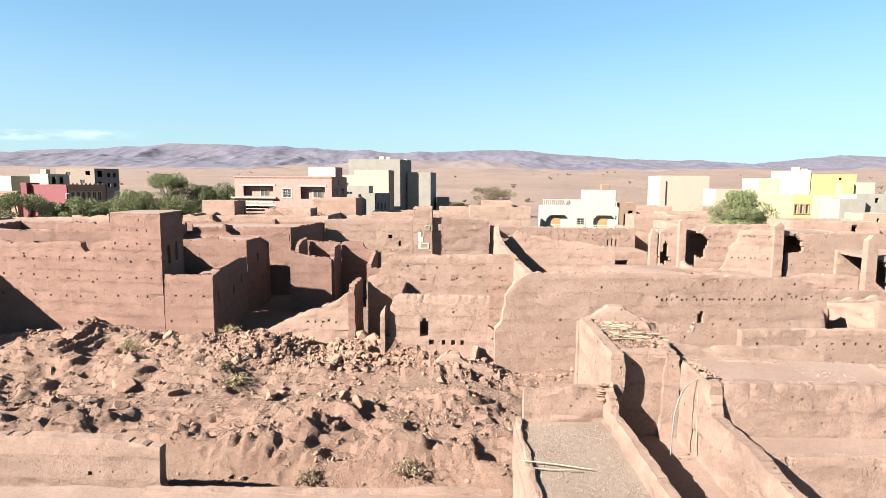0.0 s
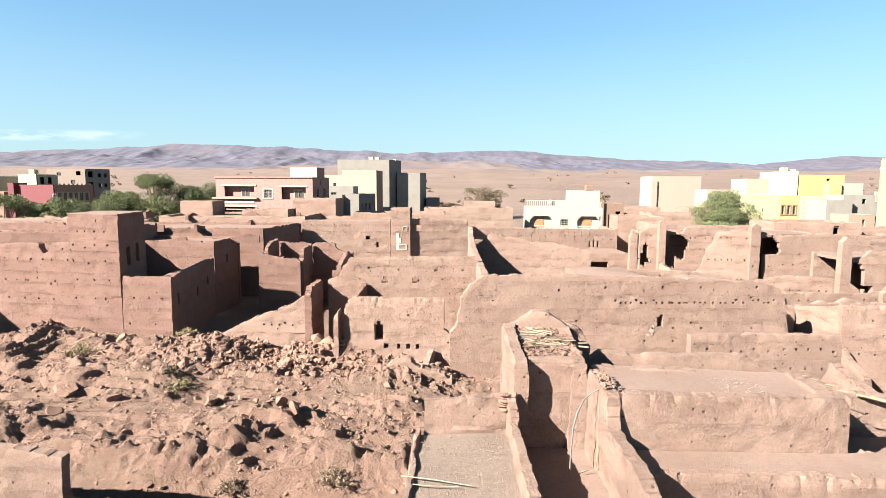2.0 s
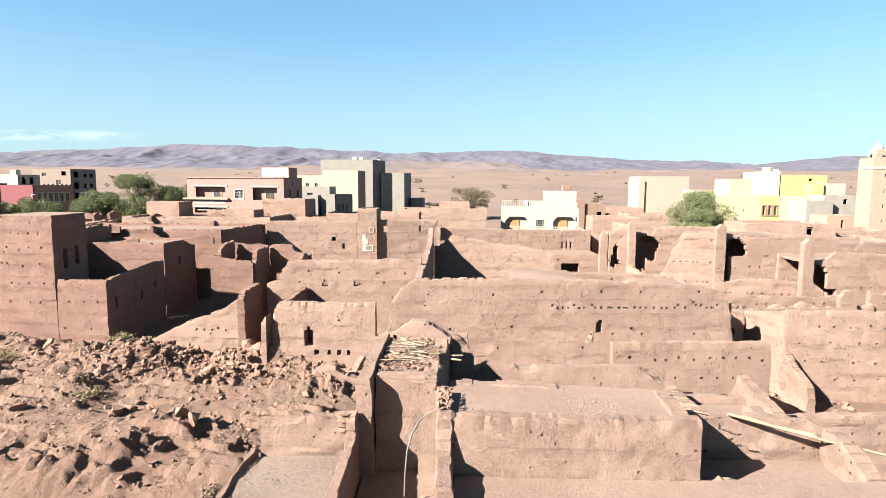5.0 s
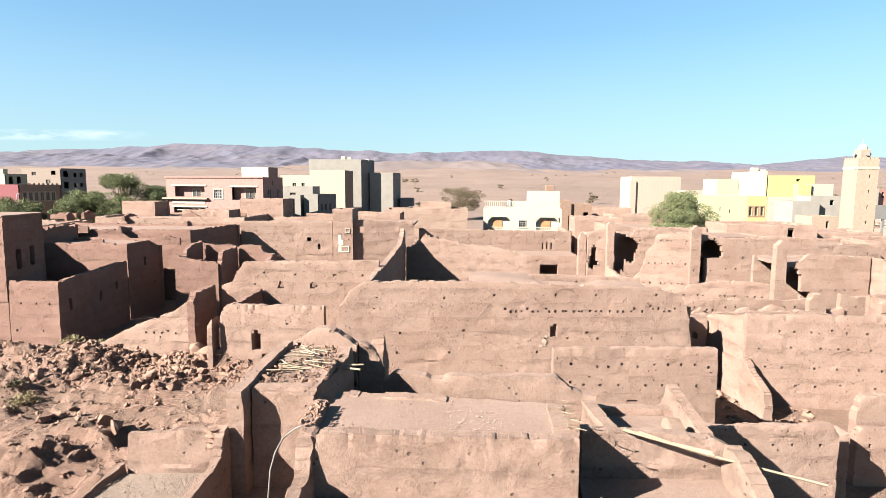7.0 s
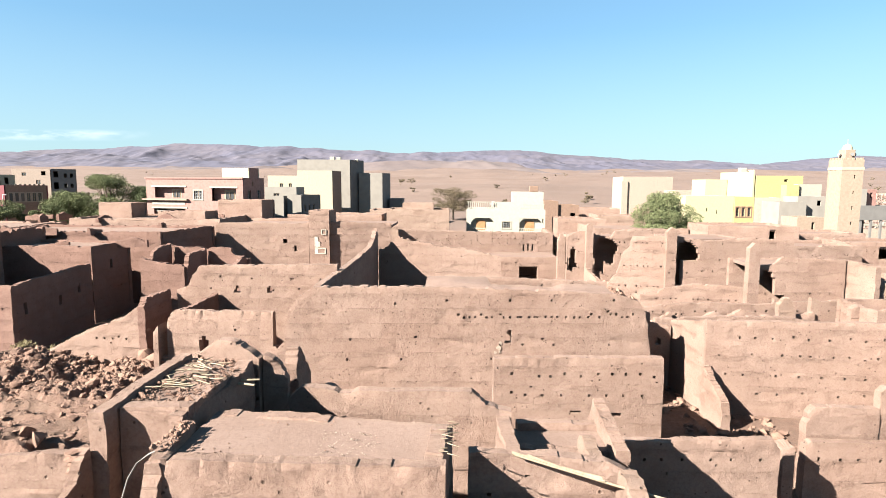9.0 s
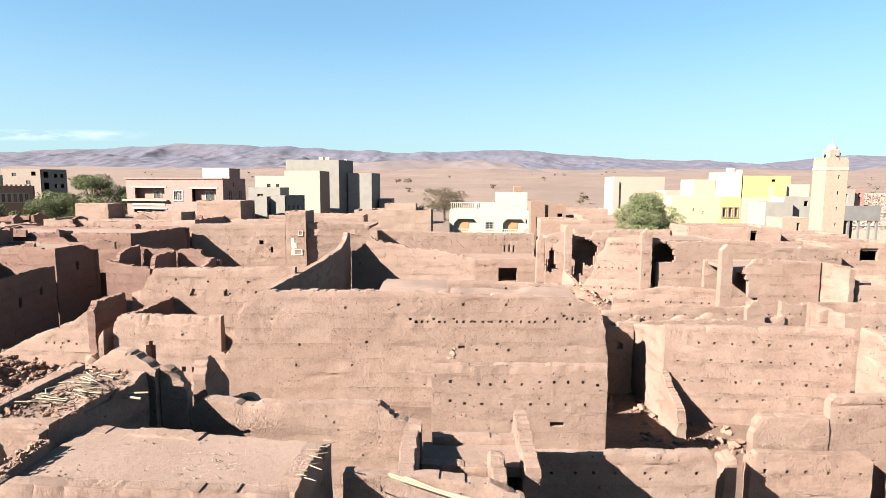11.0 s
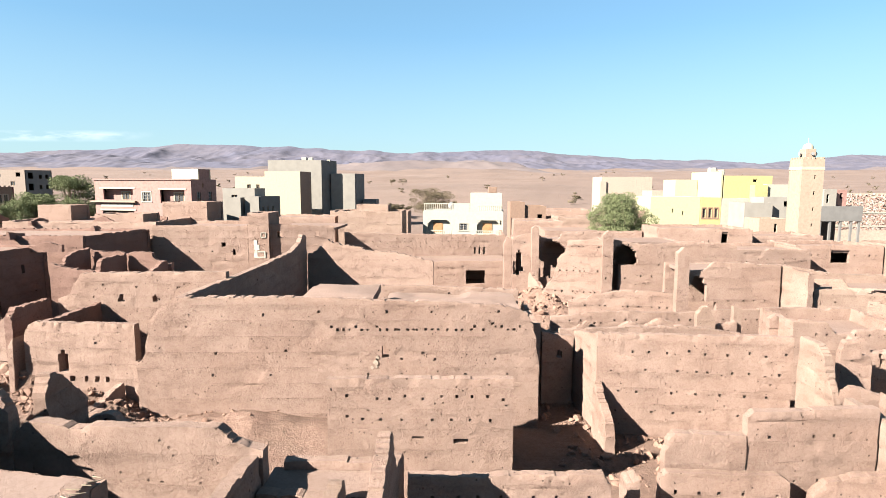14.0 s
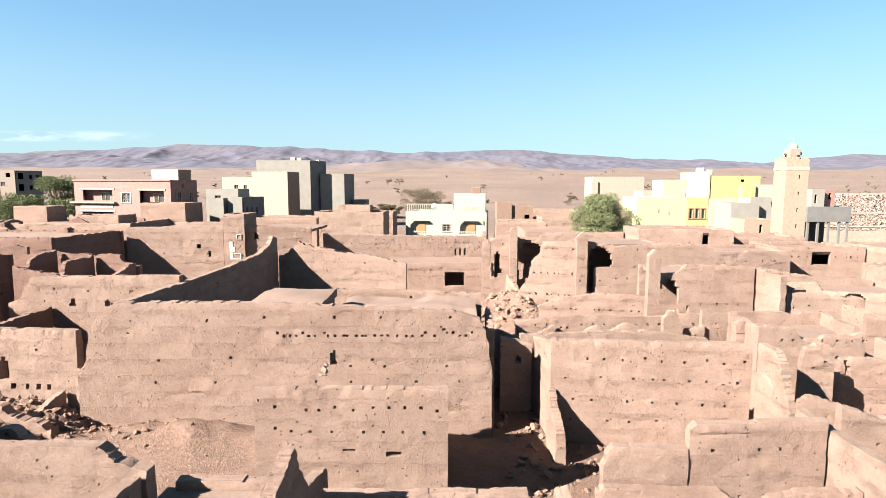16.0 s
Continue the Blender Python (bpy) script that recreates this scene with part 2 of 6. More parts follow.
def mud_wall(parent, a, b, z0, top, thick=0.55, rows=(), gaps=(), cell=0.3, rag=0.14, batter=0.1, rough=0.045, mat=None, seed=0, name="wall", label="", flute=0.0, lips=0.012):
    """A rammed-earth wall whose outer face runs from a to b, its thickness to the left of that way, laid in lifts with worn joints.
    top: a height or (metres along, height) pairs. rows: (height, spacing, from, to) of beam holes. gaps: (from, to, low, high) openings
    through it, with a fifth number where they are broken and round-headed."""
    a, b = Vector(a), Vector(b)
    way = b - a
    length = way.length
    way.normalize()
    left = Vector((-way.y, way.x))
    prof = [(0, top), (length, top)] if not isinstance(top, (list, tuple)) else list(top)
    ps, pz = [p[0] for p in prof], [p[1] for p in prof]
    zmax = max(pz) + rag
    cell = max(0.1, cell * 0.68)
    rs = np.random.RandomState(seed + 17)

    def lines(lo, hi, cuts):
        n = max(2, int(round((hi - lo) / cell)))
        g = [lo + (hi - lo) * i / n for i in range(n + 1)]
        for c in cuts:
            if lo < c < hi:
                i = min(range(1, n), key=lambda i: abs(g[i] - c)) if n > 1 else 0
                g[i] = c
        return np.array(sorted(set(g)))
    seams = [k * LIFT for k in range(int(z0 / LIFT), int(zmax / LIFT) + 1)]
    S = lines(0, length, [c for g in gaps for c in g[:2]])
    Z = lines(z0, zmax, seams + [c for g in gaps for c in g[2:4]])
    ns, nz = len(S) - 1, len(Z) - 1
    ox, oy = a.x + way.x * S, a.y + way.y * S
    tops = np.interp(S, ps, pz) + rag * (0.3 * smooth_noise(ox * 0.5, oy * 0.5, 3.3, seed) + 0.25 * smooth_noise(ox * 2.1, oy * 2.1, 7.7, seed + 5))
    tops = tops - 0.55 * rag * rs.rand(len(S)) ** 2 - 1.7 * rag * np.clip(smooth_noise(ox * 0.62, oy * 0.62, 9.1, seed + 21) - 0.42, 0, 1)
    for n in range(int(length * 0.3)):
        chip = rs.rand() * length
        tops[(S > chip) & (S < chip + rs.uniform(0.15, 0.6))] -= rag * rs.uniform(0.3, 1.1)
    mid_s, mid_z = (S[1:] + S[:-1]) / 2, Z[:-1]
    mt = (tops[1:] + tops[:-1]) / 2
    here = mid_z[None, :] < (mt - 0.25 * cell)[:, None]
    mz = (Z[1:] + Z[:-1]) / 2
    for g in gaps:
        if len(g) > 4:
            u = (mid_s[:, None] - (g[0] + g[1]) / 2) / ((g[1] - g[0]) / 2) + (0.3 if g[1] - g[0] > 0.8 else 0.0) * smooth_noise(mz[None, :] * 1.3 + 0 * mid_s[:, None], 4.4, 0.0, seed + 2)
            v = (mz[None, :] - g[2]) / (g[3] - g[2]) + 0.0 * u
            here &= ~((np.abs(u) < 1) & (v > 0.12 * smooth_noise(mid_s[:, None] * 1.7 + 0 * v, 1.0, 0.0, seed)) & (v < 1 - g[4] * u * u))
            continue
        here &= ~((mid_s[:, None] > g[0]) & (mid_s[:, None] < g[1]) & (mz[None, :] > g[2]) & (mz[None, :] < g[3]))
    SS, ZZ = np.meshgrid(S, Z, indexing="ij")
    ZZ = np.minimum(ZZ, tops[:, None])
    rel = (ZZ - z0) / max(zmax - z0, 0.1)
    wx, wy = a.x + way.x * SS, a.y + way.y * SS
    under_top = tops[:, None] - ZZ
    worn = 0.035 * np.clip(1 - under_top / 0.16, 0, 1)
    course = np.floor(ZZ / LIFT + 0.02)
    block = np.floor((SS + course * 0.83) / 2.3)
    proud = 0.45 * rough * lattice(course.astype(np.int64), block.astype(np.int64), np.zeros_like(course).astype(np.int64), seed)
    # joints between the lifts, washed out here and there
    at_seam = np.abs(ZZ / LIFT - np.round(ZZ / LIFT)) * LIFT < 0.02
    groove = lips * at_seam * np.clip(0.55 + 1.1 * smooth_noise(wx * 0.9, wy * 0.9, np.round(ZZ / LIFT) * 3.7, seed + 31), 0, 1)
    # patches where the outer skin has fallen
    high = np.clip((ZZ / LIFT - np.floor(ZZ / LIFT) - 0.55) / 0.3, 0, 1)
    fallen = (0.015 if flute else 0.05) * np.clip(4 * (fractal(wx * 0.55, wy * 0.55, ZZ * 0.9, seed + 41, 4) - 0.55 + 0.35 * high), 0, 1)
    notch = np.zeros_like(SS)
    if flute:
        near = np.abs((SS + 0.12 * smooth_noise(SS * 0.8, seed, 0.0, seed)) % flute - flute / 2)
        notch = np.clip(1 - near / 0.06, 0, 1) * np.clip(1 - under_top / (0.5 + 0.3 * smooth_noise(SS, 1.0, 0.0, seed)), 0, 1)
        ZZ = ZZ - 0.02 * notch
    verts = []
    for side in (0, 1):
        base = thick * batter * rel if side == 0 else thick * (1 - batter * rel)
        d = proud + rough * (0.3 * fractal(wx * 0.4, wy * 0.4 + side * 9, ZZ * 0.4, seed, 2) + 0.5 * smooth_noise(wx * 5.1, wy * 5.1, ZZ * 5.1, seed + 3) * (1 + 0.8 * (under_top < 0.2)))
        inset = worn + groove + fallen
        off = base + d + (inset if side == 0 else -inset) + (0.07 * notch if side == 0 else 0)
        js = rough * 0.5 * smooth_noise(wx * 2.1, wy * 2.1, ZZ * 2.1 + side * 3, seed + 8)
        verts.append(np.stack([wx + left.x * off + way.x * js, wy + left.y * off + way.y * js, ZZ], -1).reshape(-1, 3))
    V = np.concatenate(verts)
    N = (ns + 1) * (nz + 1)
    holes = {}

    def pierce(i, j, w, h):
        if 0 <= i < ns and 0 <= j < nz - 1 and here[i, j] and here[i, j + 1]:
            holes[(i, j)] = min(w, 0.8 * (S[i + 1] - S[i])), min(h, 0.8 * (Z[j + 1] - Z[j]))
    for hz, gap, s0, s1 in rows:
        s = s0 + gap * 0.5
        while s < min(s1, length):
            if rs.rand() > 0.1:
                i = int(np.searchsorted(S, s + rs.uniform(-0.22, 0.22) * gap)) - 1
                pierce(i, int(np.searchsorted(Z, hz + rs.uniform(-0.07, 0.07))) - 1, rs.uniform(0.06, 0.105), rs.uniform(0.06, 0.1))
            s += gap
    for n in range(int((0.08 if flute else 0.3) * length * max(1.0, np.mean(pz) - max(z0, -0.5)))):
        i, j, grow = rs.randint(ns), rs.randint(nz), 1.9 if rs.rand() < 0.16 else 1.0
        if (i, j) not in holes:
            pierce(i, j, grow * rs.uniform(0.02, 0.06), grow * rs.uniform(0.02, 0.06))
    I, J = np.meshgrid(np.arange(ns), np.arange(nz), indexing="ij")

    def quads(mask, *corners):
        i, j = I[mask], J[mask]
        return np.stack([side * N + (i + di) * (nz + 1) + j + dj for di, dj, side in corners], -1)
    solid = here.copy()
    for i, j in holes:
        solid[i, j] = False
    pad = np.zeros((ns + 2, nz + 2), bool)
    pad[1:-1, 1:-1] = here
    F = np.concatenate([
        quads(solid, (0, 0, 0), (1, 0, 0), (1, 1, 0), (0, 1, 0)),
        quads(here, (1, 0, 1), (0, 0, 1), (0, 1, 1), (1, 1, 1)),
        quads(here & ~pad[:-2, 1:-1], (0, 0, 1), (0, 0, 0), (0, 1, 0), (0, 1, 1)),
        quads(here & ~pad[2:, 1:-1], (1, 0, 0), (1, 0, 1), (1, 1, 1), (1, 1, 0)),
        quads(here & ~pad[1:-1, 2:], (0, 1, 0), (1, 1, 0), (1, 1, 1), (0, 1, 1)),
        quads(here & ~pad[1:-1, :-2] & (J > 0), (0, 0, 1), (1, 0, 1), (1, 0, 0), (0, 0, 0))])
    inward, way3 = np.array((left.x, left.y, 0)), np.array((way.x, way.y, 0))
    extra, more = [], []
    for (i, j), (w, h) in holes.items():
        f = [i * (nz + 1) + j, (i + 1) * (nz + 1) + j, (i + 1) * (nz + 1) + j + 1, i * (nz + 1) + j + 1]
        mid = V[f].mean(0)
        ring = [mid + way3 * dx * w * rs.uniform(0.6, 1.1) + np.array((0, 0, dz * h * rs.uniform(0.6, 1.1))) for dx, dz in ((-1, -1), (1, -1), (1, 1), (-1, 1))]
        o = len(V) + len(extra)
        extra += ring + [p + inward * min(0.45, thick * 0.8) for p in ring]
        for e in range(4):
            n = (e + 1) % 4
            more += [(f[e], f[n], o + n, o + e), (o + e, o + n, o + 4 + n, o + 4 + e)]
        more.append((o + 4, o + 5, o + 6, o + 7))
    if extra:
        V = np.concatenate([V, np.array(extra)])
        F = np.concatenate([F, np.array(more)])
    used, index = np.unique(F, return_inverse=True)
    return piece(name, V[used], index.reshape(-1, 4).tolist(), mat or MUD, parent, label, 26)


def mud_slab(parent, quad, z, thick=0.3, cell=0.45, rough=0.05, sag=0.0, mat=None, seed=0, name="roof", label=""):
    """A flat mud roof or floor over four ground corners, a little uneven; z: one height or four."""
    q = [Vector(p) for p in quad]
    zs = z if isinstance(z, (list, tuple)) else [z] * 4
    nu = max(2, int((q[1] - q[0]).length / cell))
    nv = max(2, int((q[3] - q[0]).length / cell))
    u, v = np.meshgrid(np.linspace(0, 1, nu + 1), np.linspace(0, 1, nv + 1), indexing="ij")

    def bi(c):
        return (c[0] * (1 - u) + c[1] * u) * (1 - v) + (c[3] * (1 - u) + c[2] * u) * v
    x, y, zz = bi([p.x for p in q]), bi([p.y for p in q]), bi(zs)
    zz = zz + rough * (fractal(x * 0.5, y * 0.5, 1.1, seed, 2) + 0.5 * smooth_noise(x * 2.3, y * 2.3, 5.0, seed)) - sag * np.sin(np.pi * u) * np.sin(np.pi * v)
    top = np.stack([x, y, zz], -1).reshape(-1, 3)
    bot = np.stack([x, y, zz - thick], -1).reshape(-1, 3)
    n = len(top)

    def g(i, j):
        return i * (nv + 1) + j
    faces = []
    for i in range(nu):
        for j in range(nv):
            faces.append((g(i, j), g(i + 1, j), g(i + 1, j + 1), g(i, j + 1)))
            faces.append((n + g(i, j), n + g(i, j + 1), n + g(i + 1, j + 1), n + g(i + 1, j)))
    for i in range(nu):
        faces.append((n + g(i, 0), n + g(i + 1, 0), g(i + 1, 0), g(i, 0)))
        faces.append((g(i, nv), g(i + 1, nv), n + g(i + 1, nv), n + g(i, nv)))
    for j in range(nv):
        faces.append((g(0, j), g(0, j + 1), n + g(0, j + 1), n + g(0, j)))
        faces.append((n + g(nu, j), n + g(nu, j + 1), g(nu, j + 1), g(nu, j)))
    return piece(name, np.concatenate([top, bot]), faces, mat or MUD_ROOF, parent, label, 50)


def mud_house(parent, quad, z0, top, roof=None, sides="fblr", thick=0.5, seed=0, front=None, right=None, left=None, back=None, **kw):
    """Four walls round the corners (front-left, front-right, back-right, back-left) and a flat roof set down behind them."""
    q = [Vector(p) for p in quad]
    spec = {"f": (q[0], q[1], front), "r": (q[1], q[2], right), "b": (q[2], q[3], back), "l": (q[3], q[0], left)}
    for n, s in enumerate(sides):
        p0, p1, more = spec[s]
        args = {**kw, **(more or {})}
        t = args.pop("top", top)
        # side walls stop short of the front and back walls
        if s in "rl":
            d = (p1 - p0).normalized()
            p0, p1 = p0 + d * (thick * 0.9), p1 - d * (thick * 0.9)
        mud_wall(parent, p0, p1, args.pop("z0", z0), t, thick=thick, seed=seed + n * 7, **args)
    if roof is not None:
        mid = (q[0] + q[1] + q[2] + q[3]) / 4
        inner = [p + (mid - p).normalized() * thick * 0.75 for p in q]
        mud_slab(parent, inner, roof, seed=seed)


# ---- ground ----
def ground_height(x, y):
    x, y = np.asarray(x, float), np.asarray(y, float)
    far = np.clip(y - 95, 0, None)
    z = -0.4 + 1.6 * np.clip((y - 60) / 60, 0, 1) + far * 0.0285 * np.clip(far / 200, 0.35, 1)
    z = z + np.clip(far / 400, 0, 1) * (5.0 * fractal(x / 160, y / 120, 0.0, 11, 3) + 7.0 * np.clip((y - 600) / 600, 0, 1) * fractal(x / 420, y / 260, 0.0, 13, 3) + 12.0 * np.clip((y - 1400) / 800, 0, 1) * fractal(x / 260, y / 300, 0.0, 17, 4))
    # rubble field in front of the tower house
    field = np.clip((x + 34) / 6, 0, 1) * np.clip((5.5 - x) / 2.0, 0, 1) * np.clip((y - 21.5) / 1.6, 0, 1) * np.clip((46 - y) / 6, 0, 1)
    humps = np.abs(fractal(x * 0.42, y * 0.5, 0.0, 23, 4))
    clods = np.clip(fractal(x * 1.3, y * 1.5, 0.0, 27, 3) - 0.1, 0, 1)
    q = 2.6 * fractal(x * 0.23, y * 0.3, 0.0, 43, 3)
    steps = np.floor(q) + np.clip((q - np.floor(q)) * 5, 0, 1)
    path = np.exp(-((y - 30.5 - 0.08 * x + smooth_noise(x * 0.2, 0, 0, 4)) / 1.3) ** 2)
    z = z + field * (0.95 + 0.35 * fractal(x * 0.16, y * 0.16, 0.0, 21, 2) + (1 - 0.85 * path) * (0.34 * steps + 0.22 * humps + 0.5 * clods * np.clip(fractal(x * 0.3, y * 0.35, 0.0, 41, 2) + 0.25, 0, 1) + 0.26 * np.clip(smooth_noise(x * 0.35, y * 0.4, 0.0, 71) + 0.35, 0.12, 1) * (0.4 - np.abs(fractal(x * 1.7, y * 1.9, 0.0, 29, 4))) + 0.06 * smooth_noise(x * 5.8, y * 5.8, 0.0, 30)))
    z = z - 0.5 * np.clip((x - 21) / 3, 0, 1) * np.clip((44 - y) / 4, 0, 1)
    z = z + 2.2 * np.exp(-(((x - 28.8) / 3.6) ** 2 + ((y - 61.5) / 6.5) ** 2)) * (1 + 0.25 * fractal(x * 0.8, y * 0.8, 2.0, 45, 3))
    for px, py, r, deep in ((-20.6, 26.3, 1.0, 1.1), (-18.4, 29.6, 0.9, 0.7), (-15.0, 26.6, 0.7, 0.8), (-3.6, 26.2, 0.8, 0.7), (-24.5, 33.5, 1.6, 0.8), (-10.4, 25.0, 0.7, 0.6), (-27.5, 37.5, 2.2, 0.9)):
        z = z - deep * np.clip(1.5 - 1.5 * np.sqrt(((x - px) / r) ** 2 + ((y - py) / (r * 0.7)) ** 2), 0, 1)
    z = z + 0.9 * np.exp(-(((x - 9) / 5) ** 2 + ((y - 34.5) / 1.6) ** 2)) * (1 + 0.3 * fractal(x * 0.9, y * 0.9, 2.0, 47, 3))
    # heap fallen from the ruined wall
    z = z + 0.55 * np.exp(-(((x + 7) / 4.5) ** 2 + ((y - 38.2) / 2.2) ** 2)) * (1 + 0.3 * fractal(x * 0.7, y * 0.7, 1.0, 25, 2))
    z = z - 0.7 * np.exp(-(((x - 0.5) / 4.0) ** 2 + ((y - 35.4) / 1.6) ** 2))
    z = z + 0.9 * np.exp(-(((x + 31) / 4) ** 2 + ((y - 42.0) / 2.5) ** 2))
    return z


def ground_sheet(name, xs, ys, material, label, lift=0.0):
    X, Y = np.meshgrid(xs, ys, indexing="ij")
    Zg = ground_height(X, Y) + lift
    n = len(ys)
    faces = [(i * n + j, (i + 1) * n + j, (i + 1) * n + j + 1, i * n + j + 1) for i in range(len(xs) - 1) for j in range(n - 1)]
    ob = new(name, mesh_of(name, np.stack([X, Y, Zg], -1).reshape(-1, 3), faces, material, 32))
    return tagged(ob, label, "ground", kind="structure")


def desert():
    k = Nodes("desert_plain", 0.95)
    c = k.mix(k.ramp(k.noise(0.02, 5), 0.35, 0.65), (0.158, 0.098, 0.075), (0.193, 0.129, 0.101))
    c = k.mix(k.ramp(k.noise(0.006, 4, (1, 3, 1)), 0.45, 0.62, 0, 0.6), c, (0.142, 0.082, 0.062))
    c = k.mix(k.ramp(k.noise(1.1, 5), 0.42, 0.7, 0, 0.5), c, (0.119, 0.069, 0.051))
    c = k.mix(k.ramp(k.noise(0.22, 6, rough=0.8), 0.60, 0.67, 0, 0.55), c, (0.064, 0.058, 0.039))
    c = k.mix(k.ramp(k.noise(3.5, 5), 0.45, 0.7, 0, 0.5), c, (0.104, 0.058, 0.043))
    c = k.mix(k.ramp(k.noise(0.05, 8, (1, 2.5, 1), 0.8), 0.47, 0.6, 0, 0.65), c, (0.107, 0.076, 0.057))
    c = k.mix(k.ramp(k.noise(9.0, 4, rough=0.75), 0.5, 0.7, 0, 0.55), c, (0.094, 0.055, 0.042))
    # the open plain is stonier and greyer than the broken earth among the walls
    stony = k.mix(k.ramp(k.noise(0.012, 8, (1, 2.2, 1), 0.72), 0.38, 0.62), (0.112, 0.077, 0.063), (0.142, 0.101, 0.084))
    stony = k.mix(k.ramp(k.noise(0.35, 6, rough=0.8), 0.55, 0.66, 0, 0.6), stony, (0.070, 0.060, 0.046))
    c = k.mix(k.ramp(k.n("ShaderNodeSeparateXYZ", Vector=k.co).outputs[1], 85, 150), c, stony)
    h = k.math("ADD", k.noise(0.9, 6), k.math("MULTIPLY", k.noise(3.2, 8, rough=0.78), 1.6))
    return k.done(c, k.bump(h, 0.9, 0.16))


DESERT = desert()


def spaced(lo, hi, near, growth=1.13):
    out, step, p = [], near, 0.0
    while p < max(abs(lo), abs(hi)):
        out.append(p)
        p += step
        step *= growth
    out.append(p)
    return out


fine_x = np.concatenate([np.arange(-46, -36, 0.5), np.arange(-36, 6, 0.12), np.arange(6, 60, 0.5)])
fine_y = np.concatenate([np.arange(8, 18, 0.5), np.arange(18, 44, 0.12), np.arange(44, 62, 0.5)])
outer_x = np.concatenate([-46 - np.array(spaced(0, 4300, 1.0))[::-1][:-1], fine_x, 60 + np.array(spaced(0, 4300, 1.0))])
outer_y = np.concatenate([8 - np.array(spaced(0, 1500, 1.5))[::-1][:-1], fine_y, 62 + np.array(spaced(0, 3400, 1.0, 1.07))])
ground_sheet("ground", outer_x, outer_y, DESERT, "dry reddish earth, rubble-strewn among the ruins, stony plain beyond")


# ---- mountains ----
def ridged(x, y, seed, octaves=5):
    out, amp, gain = 0, 0.5, 1.0
    for o in range(octaves):
        r = (1 - np.abs(smooth_noise(x * 2 ** o, y * 2 ** o, 0.5, seed + o))) ** 2
        out = out + amp * r * gain
        gain = np.clip(r * 1.6, 0, 1)
        amp *= 0.52
    return out


def range_sheet(name, label, xs, ys, Z, rock):
    n = len(ys)
    X, Y = np.meshgrid(xs, ys, indexing="ij")
    faces = [(i * n + j, (i + 1) * n + j, (i + 1) * n + j + 1, i * n + j + 1) for i in range(len(xs) - 1) for j in range(n - 1)]
    tagged(new(name, mesh_of(name, np.stack([X, Y, Z], -1).reshape(-1, 3), faces, rock, 50)), label, "mountains", kind="structure")


# far rock with the haze of distance painted into its base colours
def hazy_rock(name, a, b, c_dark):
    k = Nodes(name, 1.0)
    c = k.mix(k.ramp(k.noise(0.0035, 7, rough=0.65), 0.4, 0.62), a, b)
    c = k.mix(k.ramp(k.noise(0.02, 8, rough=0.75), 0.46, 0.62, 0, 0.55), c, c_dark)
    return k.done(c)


def mountains():
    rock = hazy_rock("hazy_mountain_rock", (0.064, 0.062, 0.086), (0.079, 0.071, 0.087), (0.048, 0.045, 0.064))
    xs, ys = np.linspace(-4600, 4800, 820), np.linspace(2700, 4300, 90)
    X, Y = np.meshgrid(xs, ys, indexing="ij")
    crest = (226 + 58 * np.exp(-((X + 1650) / 800) ** 2) + 22 * np.exp(-((X - 400) / 260) ** 2) - 48 * np.clip((X - 650) / 800, 0, 1)
             - 28 * np.exp(-((X - 2060) / 240) ** 2) + 46 * np.exp(-((X - 2800) / 330) ** 2) + 9 * fractal(X / 190, 0.0, 0.0, 33, 5))
    foot = 74 + (Y - 2500) * 0.012
    rise = np.clip((Y - 2750) / 1250, 0, 1)
    warp = 60 * smooth_noise(X / 210, Y / 300, 1.0, 55)
    spurs = ridged((X + warp) / 330, Y / 480, 31, 6)
    Zm = foot + (crest - foot) * rise ** 1.15 * (1 - 0.6 * (1 - rise ** 3) * (1 - 1.1 * spurs))
    Zm = Zm + 30 * (ridged(X / 120, Y / 170, 37, 4) - 0.5) * np.clip(rise * 4, 0, 1) * (1 - rise ** 3)
    Zm = np.where(Y > 4000, Zm - (Y - 4000) * 0.3, Zm)
    Zm = Zm - 90 * np.clip((2850 - Y) / 150, 0, 1)
    range_sheet("mountain_range", "bare mountain range beyond the plain, coloured mauve-grey with distance haze", xs, ys, Zm, rock)
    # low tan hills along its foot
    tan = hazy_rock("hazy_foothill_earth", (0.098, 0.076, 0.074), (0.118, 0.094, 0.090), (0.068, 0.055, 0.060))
    xs, ys = np.linspace(-3600, 3800, 620), np.linspace(1900, 2800, 60)
    X, Y = np.meshgrid(xs, ys, indexing="ij")
    swell = np.sin(np.pi * np.clip((Y - 1900) / 900, 0, 1))
    Zh = 38 + (Y - 1900) * 0.02 + swell * (26 + 34 * np.clip(fractal(X / 520, Y / 600, 3.0, 61, 3) + 0.1, -0.4, 1) + 30 * (ridged(X / 210, Y / 330, 63, 4) - 0.45))
    Zh = Zh - 40 * (1 - np.clip((Y - 1900) / 120, 0, 1))
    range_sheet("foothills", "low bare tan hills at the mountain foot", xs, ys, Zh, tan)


mountains()

